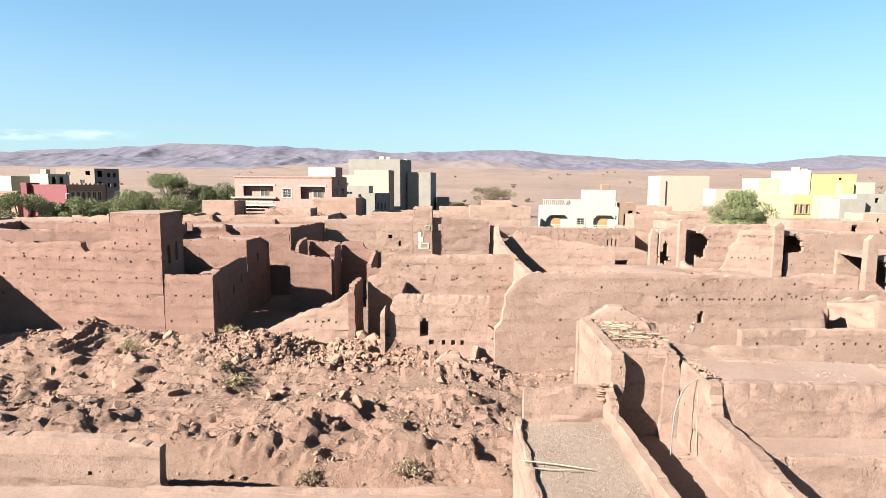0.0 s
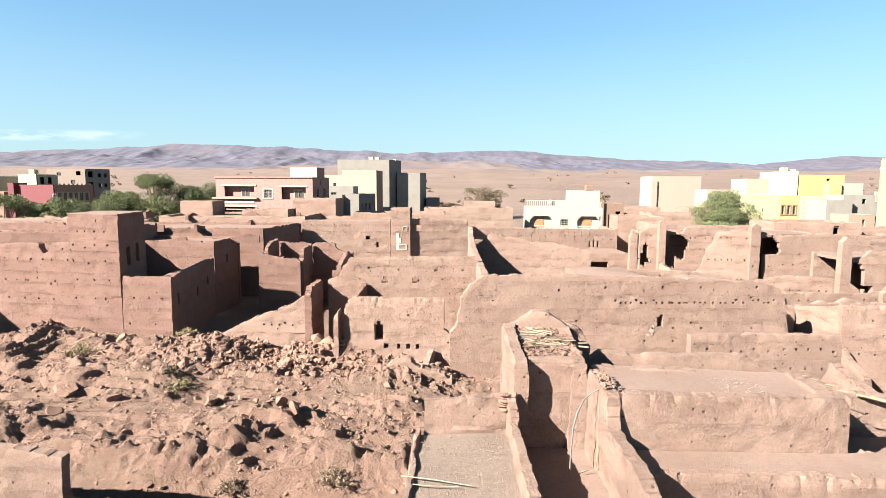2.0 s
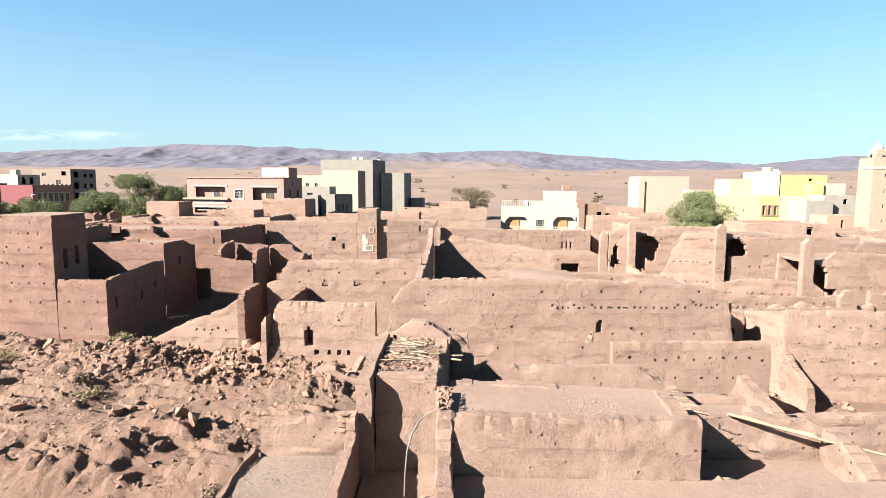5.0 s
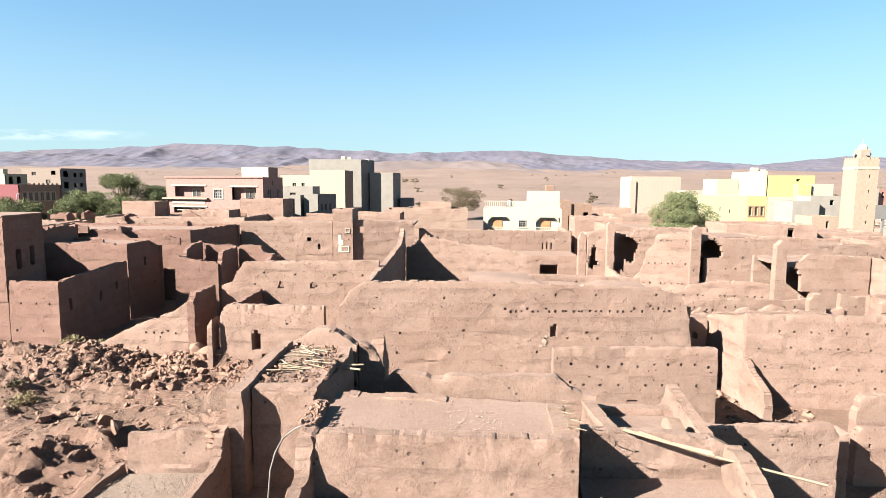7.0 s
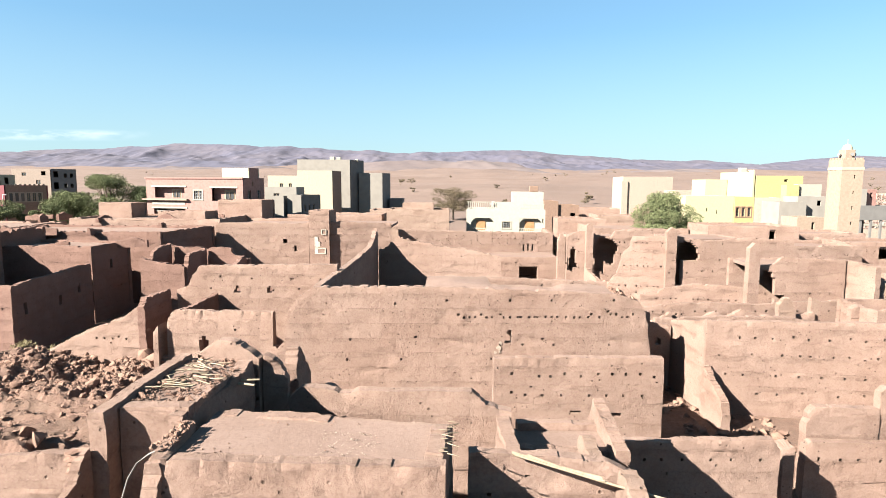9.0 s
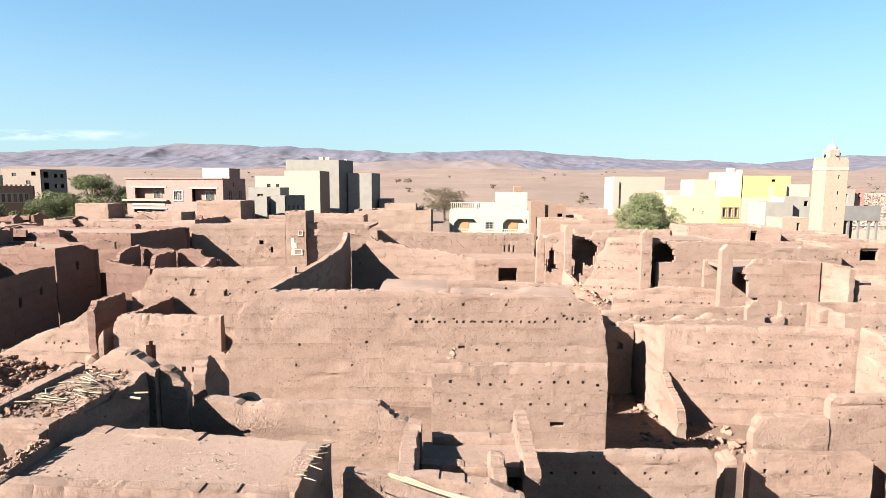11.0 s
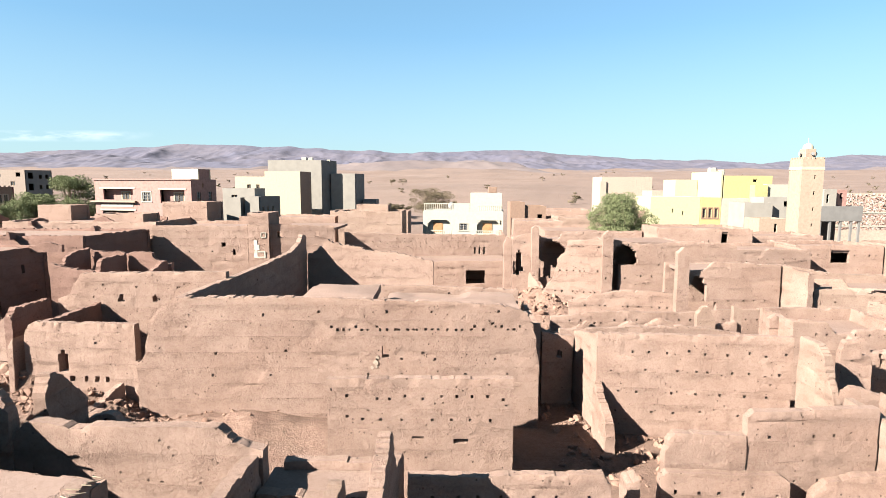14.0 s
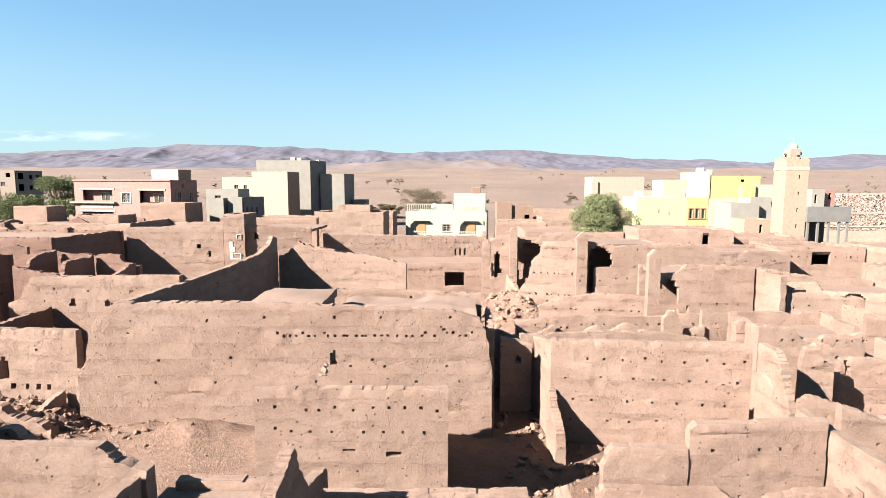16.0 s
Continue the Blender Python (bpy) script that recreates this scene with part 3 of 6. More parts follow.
# ---- the ruined quarter: large walls ----
# tower house
h = thing("tower_house", -24, 46, -0.4, "red rammed-earth house with a square corner tower and low wing", "house")
mud_wall(h, (-46, 47.2), (-26.0, 43.8), -0.8, [(0, 7.3), (8, 7.7), (11, 7.3), (17.4, 7.4), (17.7, 6.6), (18.3, 6.7), (18.6, 7.5), (20.2, 7.6)],
         thick=0.7, rows=[(6.0, 1.1, 6, 20), (4.6, 1.4, 4, 20), (3.0, 1.5, 3, 20)], seed=1, mat=MUD_RED)
mud_house(h, [(-26.0, 43.7), (-21.9, 43.2), (-22.4, 48.0), (-26.5, 48.4)], -0.8, 9.66, roof=9.45, seed=11, thick=0.5, batter=0.06, rag=0.025, rough=0.05, mat=MUD_RED,
          front=dict(rows=[(8.3, 0.9, 0, 4), (7.2, 0.9, 0, 4), (6.0, 0.9, 0, 4), (4.6, 1.2, 0, 4), (3.2, 1.2, 0, 4)]),
          right=dict(gaps=[(0.9, 1.5, 5.6, 7.1), (2.5, 3.1, 5.7, 7.2)]))
mud_house(h, [(-21.85, 43.2), (-17.9, 42.8), (-19.0, 54.0), (-23.0, 54.2)], -0.8, 5.0, roof=3.8, sides="fr", seed=23, rag=0.1, mat=MUD_RED,
          front=dict(rows=[(3.4, 1.3, 0, 4), (1.4, 1.6, 0, 4)]),
          right=dict(top=[(0, 5.0), (5, 5.05), (10, 5.2)], gaps=[(1.0, 1.35, 2.6, 3.5), (5.3, 5.7, 2.4, 3.2), (8.0, 8.4, 2.9, 3.7)]))
mud_slab(h, [(-26.0, 43.75), (-21.9, 43.25), (-22.4, 48.0), (-26.45, 48.4)], 9.7, thick=0.1, seed=29, rough=0.03, cell=0.3, name="roof_rim", label="thin overhanging rim of flat stones")
rs = np.random.RandomState(19)
h = thing("rear_wing", -25, 56, -0.4, "flat-roofed rammed-earth rear wing of the tower house", "house")
mud_house(h, [(-33, 54.4), (-19.1, 53.8), (-18.6, 59.2), (-33, 60)], -0.8, 6.6, roof=6.35, seed=31, rag=0.08, mat=MUD_RED,
          right=dict(gaps=[(2.0, 2.35, 4.3, 5.1)]))
h = thing("walled_house", -38, 54, -0.4, "flat-roofed rammed-earth house with broken parapets", "house")
mud_house(h, [(-46, 50), (-27.5, 49.2), (-27.5, 60), (-46, 61)], -0.8, 7.9, roof=7.0, seed=41, rag=0.25, mat=MUD_RED)

h = thing("west_house", -45, 39, -0.4, "tall rammed-earth house beside the rubble field", "house")
mud_house(h, [(-52, 34), (-40.4, 34.5), (-40.6, 43.4), (-52, 43)], -0.8, 7.8, roof=7.5, seed=441, rag=0.1)
h = thing("roof_hut", -30, 79, -0.4, "small square rammed-earth roof hut", "hut")
mud_house(h, [(-34.0, 79), (-29.4, 78.6), (-28.8, 81.6), (-33.8, 82)], 0.0, 9.6, roof=9.5, seed=443, rag=0.05, rough=0.04)
h = thing("west_row_house", -40, 74, -0.4, "row of low flat-roofed rammed-earth houses", "house")
mud_house(h, [(-60, 66), (-36.3, 64), (-36.3, 76), (-60, 78)], -0.8, 7.3, roof=7.0, seed=445, rag=0.15)
mud_house(h, [(-34, 73), (-15.2, 72.6), (-15.2, 84), (-34, 84)], -0.8, 7.9, roof=7.6, seed=447, rag=0.12)
mud_house(h, [(-24, 75), (-18, 75), (-18, 79), (-24, 79)], 7.5, 8.7, roof=8.5, seed=449, rag=0.08)
mud_wall(h, (-44, 66.5), (-39.5, 66.2), 6.8, [(0, 8.3), (2, 8.0), (4.5, 8.4)], seed=451, rag=0.2)

# houses along the lane behind
h = thing("lane_house", -25, 66, -0.4, "flat-roofed rammed-earth house along a shaded lane", "house")
mud_house(h, [(-36, 62.5), (-17.2, 62.3), (-15.4, 71.6), (-36, 72)], -0.8, 7.2, roof=6.9, seed=51, rag=0.12, mat=MUD_RED)
h = thing("long_house", -9, 74, -0.4, "long rammed-earth house with small windows and a whitewashed niche", "house")
mud_house(h, [(-15.5, 72.2), (-4.4, 72.8), (-4.4, 82), (-15.5, 82)], -0.8, 7.5, roof=7.1, seed=61, rag=0.1,
          front=dict(rows=[(4.4, 2.6, 0, 10)], gaps=[(8.0, 8.5, 5.0, 5.5), (9.3, 9.6, 4.0, 4.7)]))
mud_house(h, [(-4.35, 72.75), (-1.9, 72.85), (-1.9, 77), (-4.35, 77)], -0.8, 9.0, roof=8.8, seed=65, rag=0.06)
mud_wall(h, (-1.9, 73.4), (5.5, 74.6), -0.8, [(0, 7.7), (7.5, 7.4)], seed=67, gaps=[(0.8, 1.4, 6.0, 6.9), (5.2, 5.7, 6.1, 6.8)])
mud_slab(h, [(-1.9, 73.9), (5.5, 75.0), (5.5, 83), (-1.9, 83)], 7.1, seed=68)

WHITEWASH = plain("old_whitewash", (0.315, 0.293, 0.246), wear=0.2)
m_ = Matrix.Translation((-3.7, 72.8, 0))
bm = bmesh.new()
add_box(bm, 0.0, 0.4, -0.03, 0.05, 3.7, 5.8, 0, m_)
add_box(bm, 0.4, 0.65, -0.03, 0.05, 4.6, 5.2, 0, m_)
add_box(bm, 0.4, 1.35, -0.03, 0.05, 3.7, 3.82, 0, m_)
add_box(bm, 1.22, 1.35, -0.03, 0.05, 3.82, 4.45, 0, m_)
add_box(bm, 0.4, 1.22, -0.03, 0.05, 4.33, 4.45, 0, m_)
for s0, s1, z0, z1 in ((0.85, 1.45, 6.6, 6.68), (0.85, 1.45, 6.05, 6.13), (0.85, 0.93, 6.13, 6.6), (1.37, 1.45, 6.13, 6.6)):
    add_box(bm, s0, s1, -0.03, 0.05, z0, z1, 0, m_)
part("whitewash_patch", bm, WHITEWASH, h, "old whitewash round a small niche")

h = thing("roof_parapets", -30, 64, 6.9, "broken parapet stubs and debris on the flat roofs", "wall")
for n in range(16):
    x, y = rs.uniform(-44, -17), rs.uniform(55, 82)
    zr = 6.2 if y < 60 else 6.9 if y < 71 else 7.5
    ang, L = rs.choice([0.0, 1.57, 0.1]), rs.uniform(1.0, 3.4)
    mud_wall(h, (x, y), (x + L * math.cos(ang), y + L * math.sin(ang)), zr - 0.1, [(0, zr + rs.uniform(0.3, 0.8)), (L * 0.5, zr + rs.uniform(0.5, 1.1)), (L, zr + rs.uniform(0.2, 0.6))],
             thick=0.4, rag=0.2, seed=600 + n, name="parapet", mat=MUD_RED)

# ruin in the lane
h = thing("lane_ruin", -12, 56, -0.4, "roofless rammed-earth ruin with broken room walls", "ruin")
mud_wall(h, (-15.2, 54.6), (-11.2, 54.6), -0.8, [(0, 5.5), (1, 5.2), (3.9, 4.8)], seed=71, mat=MUD_RED, rag=0.25)
mud_wall(h, (-14.6, 55.2), (-14.6, 59.5), -0.8, [(0, 5.3), (2, 6.2), (4.3, 6.3)], seed=73, mat=MUD_RED, rag=0.25)
mud_wall(h, (-10.9, 54.9), (-11.1, 59.5), -0.8, [(0, 4.8), (0.5, 5.8), (4.5, 5.9)], seed=75, mat=MUD_RED, rag=0.2)
mud_wall(h, (-15.2, 59.8), (-7.0, 59.6), -0.8, [(0, 6.3), (4, 5.9), (6.3, 6.0), (6.6, 5.2), (8.2, 5.0)], seed=77, mat=MUD_RED, rag=0.25)
mud_wall(h, (-7.4, 55.5), (-7.2, 59.5), -0.8, [(0, 4.2), (4, 5.3)], seed=79, mat=MUD_RED, rag=0.25)

# great wall over the rubble
h = thing("broken_great_wall", 0, 43, -0.4, "tall broken rammed-earth wall standing over fallen rubble", "ruin")
mud_wall(h, (-6.0, 42.6), (5.2, 42.6), -0.8, [(0, 4.9), (0.8, 5.15), (1.05, 5.9), (1.3, 6.0), (1.6, 6.6), (11.2, 6.75)], seed=81, thick=0.7, rag=0.1, cell=0.2,
         gaps=[(4.0, 4.45, 4.65, 5.2, 0.6), (6.3, 6.65, 4.7, 5.2, 0.6)], rows=[(5.75, 2.4, 1.5, 11), (5.0, 2.8, 1, 11)])
mud_wall(h, (-13.2, 39.8), (-6.5, 39.2), -0.8, [(0, 1.4), (2.7, 2.8), (4.0, 3.2), (5.4, 3.9), (6.7, 4.7)], seed=83, thick=0.7, rag=0.2, cell=0.2, rows=[(2.3, 0.5, 3.2, 6.5)])
mud_wall(h, (-6.4, 39.2), (-6.3, 42.5), -0.8, [(0, 4.4), (0.4, 5.0), (3.3, 5.0)], seed=87, mat=MUD_RED, rag=0.25, cell=0.22)
mud_wall(h, (-6.5, 46.6), (5, 46.8), -0.8, [(0, 5.0), (3, 5.5), (11, 5.4)], seed=89, mat=MUD_RED, rag=0.15)
h = thing("niche_wall", -1, 36.5, 0.6, "lower rammed-earth wall with a small arched niche and beam holes", "ruin")
mud_wall(h, (-3.7, 36.5), (2.7, 36.2), -0.6, [(0, 4.0), (0.2, 4.6), (0.6, 4.85), (6.1, 4.85)], seed=82, thick=0.6, rag=0.08, cell=0.17, flute=0.5,
         gaps=[(1.95, 2.5, 2.2, 3.3, 0.4), (2.55, 2.85, 1.5, 1.85), (3.4, 3.62, 1.5, 1.85), (4.0, 4.25, 1.48, 1.85), (4.6, 4.82, 1.52, 1.85)], rows=[(3.6, 2.4, 0.5, 6)])
mud_wall(h, (-4.3, 36.0), (-4.0, 36.0), -0.6, [(0, 3.6), (0.3, 4.0)], seed=84, thick=1.3, rag=0.2, cell=0.15)
mud_wall(h, (-1.5, 33.4), (3.2, 33.2), -0.6, [(0, 0.8), (0.8, 1.2), (1.4, 1.8), (2.2, 1.9), (2.5, 1.4), (3.4, 1.2), (4.7, 0.8)], seed=92, thick=0.7, rag=0.16, cell=0.16)
mud_wall(h, (1.6, 33.6), (2.2, 36.0), -0.6, [(0, 0.8), (1.0, 1.1), (2.4, 1.7)], seed=94, thick=0.5, rag=0.16, cell=0.16)
mud_wall(h, (2.6, 36.1), (3.6, 35.95), -0.6, [(0, 2.9), (0.5, 2.6), (1.0, 3.1)], seed=85, thick=0.6, rag=0.15, cell=0.17, rows=[(2.1, 0.6, 0, 1)])
mud_wall(h, (-3.5, 42.5), (-3.5, 37.0), -0.6, 4.7, seed=86, thick=0.5, mat=MUD_RED)

# courtyard house: long front wall, ridge wall running back, far wall
h = thing("courtyard_house", 14, 48, -0.4, "large roofless rammed-earth courtyard house", "ruin")
mud_wall(h, (3.1, 35.6), (24.7, 36.5), -1.2, [(0, 2.8), (0.4, 3.2), (0.65, 5.0), (1.3, 5.9), (2.1, 6.45), (10, 6.45), (16, 6.2), (19.5, 6.0), (21.0, 5.55), (21.25, 5.2), (21.45, 4.4), (21.62, 2.9)], seed=91, thick=0.7, rag=0.1, cell=0.24,
         rows=[(4.7, 0.34, 10.2, 20.8), (5.6, 2.9, 3, 20), (3.0, 1.6, 12, 20.8), (3.4, 3.3, 3, 12), (2.2, 2.6, 3, 20)], gaps=[(13.1, 13.5, 3.1, 3.9, 0.3)])
mud_wall(h, (24.9, 37.2), (25.3, 46.0), -1.6, [(0, 4.9), (2.0, 4.5), (4.6, 4.4), (8.8, 4.2)], seed=92, rag=0.3)
mud_wall(h, (5.6, 36.4), (5.6, 61.5), -1.2, [(0, 6.4), (10, 6.3), (20, 6.4), (23, 6.9), (24, 7.6), (25, 7.4)], seed=93, thick=0.6, rag=0.09)
mud_wall(h, (5.6, 61.5), (18, 60.6), -1.2, [(0, 5.6), (1.2, 6.4), (2, 7.2), (3.5, 6.6), (6, 6.2), (9, 5.8), (12.4, 5.2)], seed=95, rag=0.35)
mud_slab(h, [(11.5, 37.0), (15.6, 37.2), (15.4, 42), (11.5, 42)], 6.1, seed=96, sag=-0.2, thick=0.5, rough=0.1)
mud_slab(h, [(15.7, 36.8), (24, 37.0), (24, 45), (15.7, 45)], 5.0, seed=98, rough=0.2)
mud_wall(h, (14.5, 45.3), (24.5, 45.5), -1.2, [(0, 5.5), (10, 5.2)], seed=97, rag=0.1)
LIME = plain("faded_lime", (0.245, 0.195, 0.155), wear=0.15, scale=6.0)
rs = np.random.RandomState(44)
for x, z, r in ((15.85, 2.85, 0.14), (15.95, 3.13, 0.09), (15.68, 2.56, 0.1), (15.9, 2.6, 0.06)):
    pts = [(x + r * rs.uniform(0.5, 1.2) * math.cos(a), z + 1.2 * r * rs.uniform(0.5, 1.2) * math.sin(a)) for a in np.arange(9) * 2 * math.pi / 9]
    piece("lime_spot", [(px, 36.15, pz) for px, pz in pts] + [(px, 36.6, pz) for px, pz in pts],
          [tuple(range(9))] + [(k, 9 + k, 9 + (k + 1) % 9, (k + 1) % 9) for k in range(9)], LIME, h, "splash of old lime on the wall")
h = thing("holed_wall_house", 16, 78, -0.4, "ruined rammed-earth house with beam holes and a dark window", "ruin")
mud_wall(h, (14.5, 73.6), (26.2, 74.2), -1.2, [(0, 3.1), (5, 3.3), (11.7, 3.3)], seed=101, rag=0.08, thick=0.6, rows=[(2.6, 0.9, 0.5, 6.5)],
         gaps=[(6.9, 9.2, 0.5, 2.15)])
mud_slab(h, [(14.6, 74.0), (26.2, 74.6), (26.2, 80.3), (14.6, 79.4)], 3.2, seed=103)
mud_wall(h, (6.0, 78.2), (26.6, 80.4), -1.2, [(0, 6.3), (8, 6.1), (20.7, 5.9)], seed=104, rag=0.12, thick=0.6, rows=[(5.0, 1.0, 1, 20), (4.4, 1.3, 1, 20), (5.5, 1.0, 6, 20)],
         gaps=[(16.6, 16.85, 3.4, 4.3), (17.2, 17.45, 3.4, 4.3), (17.8, 18.05, 3.4, 4.3)])
# backing wall added close behind the three slits to darken them
mud_wall(h, (22.0, 80.58), (24.6, 80.86), -1.2, 5.2, seed=108, thick=0.4)
mud_wall(h, (6.0, 68.0), (14.5, 69.4), -1.2, [(0, 5.6), (3, 5.2), (6, 4.0), (8.5, 3.0)], seed=105, rag=0.35, rows=[(3.2, 1.2, 0, 8)])
mud_wall(h, (26.6, 80.4), (27.0, 90), -1.2, 5.8, seed=106)

# cross walls and rooms behind, to the east
h = thing("buttressed_ruin", 32, 72, -0.4, "ruined rooms with tall cross walls and a jagged hole", "ruin")
mud_wall(h, (25.7, 71.8), (26.6, 71.8), -1.0, [(0, 5.8), (0.3, 6.6), (0.9, 6.0)], seed=111, thick=0.9, cell=0.35, rag=0.3)
mud_wall(h, (28.7, 70.2), (29.5, 70.2), -1.0, [(0, 7.5), (0.4, 7.9), (0.9, 7.4)], seed=113, thick=0.9, cell=0.35, rag=0.2)
mud_wall(h, (26.6, 71.0), (28.7, 71.0), -1.0, [(0, 6.4), (0.9, 6.7), (2.45, 7.0)], seed=115, rows=[(4.4, 0.5, 0, 2)], gaps=[(0.1, 1.3, 2.2, 5.0, 0.8)])
mud_wall(h, (29.5, 70.9), (40.4, 70.5), -1.0, [(0, 6.8), (2.2, 6.2), (2.6, 7.0), (6, 7.3), (10.4, 7.0)], seed=117, rag=0.2,
         gaps=[(0.1, 2.9, 3.0, 6.3, 0.35), (0.3, 1.5, 1.8, 3.6, 0.2)], rows=[(5.6, 0.6, 3, 10), (4.2, 0.6, 3, 10), (7.0, 0.6, 3, 10)])
# unseen roofed room, added behind the wall to keep the jagged hole dark
mud_house(h, [(26.6, 71.7), (34.5, 71.6), (34.5, 74.5), (26.6, 74.5)], -1.0, 6.4, roof=6.2, sides="rbl", seed=465, rag=0.1)
h = thing("lane_end_wall", 27, 46, -0.4, "broken wall with a dark doorway closing the lane", "wall")
mud_wall(h, (25.3, 45.6), (29.6, 46.0), -1.8, [(0, 2.9), (1.2, 2.3), (2.6, 2.0), (4.3, 2.9)], seed=138, rag=0.3, gaps=[(1.4, 2.2, -1.0, 1.2)])
mud_wall(h, (25.4, 40.0), (27.25, 40.1), -1.8, [(0, 3.6), (0.5, 3.5), (1.85, 3.3)], seed=139, rag=0.15, cell=0.18, gaps=[(0.9, 1.25, 2.0, 2.5, 0.4)])
h = thing("pillar_ruin", 40, 62, -0.4, "ruined rammed-earth house with a tall pillar-like cross wall", "ruin")
mud_wall(h, (33.6, 58.4), (34.55, 58.4), -1.0, [(0, 7.9), (0.4, 8.35), (0.95, 8.0)], seed=121, thick=0.8, cell=0.35, rag=0.15)
mud_wall(h, (34.55, 59.0), (46.0, 59.0), -1.0, [(0, 7.4), (3, 7.0), (4, 7.0), (6, 7.2), (8.8, 7.3), (11.4, 7.0)], seed=123, rag=0.15,
         gaps=[(0.1, 2.3, 4.9, 7.0, 0.4), (0.1, 0.8, 2.8, 5.0, 0.2)], rows=[(3.9, 1.2, 1, 9), (5.2, 2.0, 3, 9)])
mud_wall(h, (28.5, 60.0), (33.6, 58.8), -1.0, [(0, 2.6), (0.9, 3.8), (1.2, 5.6), (1.9, 6.2), (2.1, 7.3), (5.9, 7.6)], seed=125, rag=0.2, rows=[(6.6, 0.5, 2.2, 6), (4.4, 0.55, 1.2, 6), (2.4, 0.5, 1, 6)])
mud_wall(h, (29.5, 53.0), (37.8, 52.0), -1.0, [(0, 2.8), (2, 3.4), (4.5, 3.9), (8.3, 3.7)], seed=127, rag=0.15, rows=[(2.5, 0.6, 1, 8)])
mud_wall(h, (29.9, 62.5), (28.6, 68.5), -1.0, [(0, 1.6), (3, 2.2), (6, 3.0)], seed=129, rag=0.3)
# added room and roof that only block light behind the arched gap
mud_house(h, [(34.6, 59.6), (41.5, 60.4), (41.6, 65), (34.6, 65)], -1.0, 7.1, roof=7.0, sides="rbl", seed=461, rag=0.1)
h = thing("slot_ruin", 43, 53, -0.4, "ruined rammed-earth house with a dark doorway slot", "ruin")
mud_wall(h, (37.4, 50.5), (38.3, 50.5), -1.0, [(0, 7.2), (0.5, 7.65), (0.9, 7.2)], seed=131, thick=0.8, cell=0.35, rag=0.2)
mud_wall(h, (38.3, 51.2), (45.7, 51.2), -1.0, [(0, 5.6), (1.6, 5.8), (2.2, 6.4), (7.3, 6.2)], seed=133, rag=0.1, rows=[(3.4, 0.9, 3, 7), (2.2, 0.9, 3, 7)],
         gaps=[(0.2, 1.7, 1.4, 5.3, 0.25), (1.8, 2.5, 2.0, 3.2)])
# walls and roof added out of sight so the doorway slot reads dark
mud_house(h, [(38.4, 51.8), (45.8, 52.5), (45.8, 56.6), (38.4, 56.4)], -1.0, 5.7, roof=5.6, sides="rb", seed=463, rag=0.1)
mud_wall(h, (46.7, 48.6), (46.3, 52.4), -1.0, [(0, 6.0), (4, 6.2)], seed=135, rag=0.15)
mud_wall(h, (27.0, 46.5), (46.0, 47.5), -1.0, [(0, 3.0), (4, 3.4), (9, 3.3), (14, 3.5), (19, 3.6)], seed=137, rag=0.08, rows=[(2.6, 0.8, 1, 18)])

h = thing("terraced_roof_house", 53, 52, -0.4, "flat-roofed rammed-earth house with pale trodden terraces", "house")
mud_house(h, [(47.0, 49.0), (60, 47.5), (61, 57), (47.4, 57)], -1.0, [(0, 4.7), (20, 4.7)], roof=4.5, seed=401, rag=0.15, mat=MUD_PALE, front=dict(rows=[(3.6, 1.2, 0, 13)]))
mud_wall(h, (47.4, 53.5), (56, 53.0), 4.3, [(0, 5.9), (4, 5.2), (8.6, 5.0)], seed=405, rag=0.1, mat=MUD_PALE, gaps=[(0.5, 1.7, 4.3, 5.4)])
mud_house(h, [(56.2, 50.5), (62, 50), (62, 55), (56.4, 55)], 4.3, 6.2, roof=6.0, seed=407, rag=0.15)
h = thing("corner_yard_house", 47, 43, -0.4, "low rammed-earth house with broken yard walls", "house")
mud_house(h, [(40.4, 40.2), (46.4, 40.0), (46.8, 44.5), (40.6, 44.5)], -1.0, 4.3, roof=3.5, seed=411, rag=0.14, front=dict(rows=[(3.5, 0.8, 0, 6)], top=[(0, 4.5), (2.0, 4.3), (2.5, 3.6), (4, 3.9), (6, 4.1)]))
mud_wall(h, (47.0, 39.5), (58, 38.0), -1.0, [(0, 3.6), (5, 4.2), (11, 4.4)], seed=413, rag=0.2, rows=[(2.8, 1.0, 0, 10)], gaps=[(1.2, 2.0, 0.0, 2.4)])
mud_wall(h, (41.9, 37.6), (46.4, 37.2), -1.0, [(0, 3.8), (0.2, 4.1), (1.1, 4.0), (1.2, 3.4), (4.5, 3.3)], seed=415, rag=0.12, cell=0.15, gaps=[(0.05, 0.6, 1.4, 2.7, 0.4), (1.5, 2.0, 2.2, 3.2, 0.6)])
mud_wall(h, (40.2, 35.6), (41.7, 35.4), -1.0, [(0, 3.9), (0.15, 4.4), (0.9, 4.5), (1.0, 3.7), (1.5, 3.6)], seed=416, rag=0.12, cell=0.15)
mud_wall(h, (41.7, 35.5), (41.9, 37.6), -1.0, [(0, 3.4), (1.0, 2.0), (2.1, 3.4)], seed=418, rag=0.2, cell=0.2)
mud_wall(h, (47.4, 33.5), (47.0, 39.5), -1.0, [(0, 3.4), (6, 4.0)], seed=417, rag=0.15, mat=MUD_PALE)
mud_wall(h, (50.0, 45.0), (60, 43.5), -1.0, [(0, 4.0), (10, 4.6)], seed=419, rag=0.2)
h = thing("north_row_house", 54, 66, -0.4, "row of low rammed-earth houses with eroded parapets", "house")
mud_house(h, [(47.0, 61.2), (54.5, 61.8), (54.5, 68), (47.0, 68)], -1.0, 6.3, roof=5.9, seed=421, rag=0.15, front=dict(rows=[(5.2, 0.9, 0, 8)]))
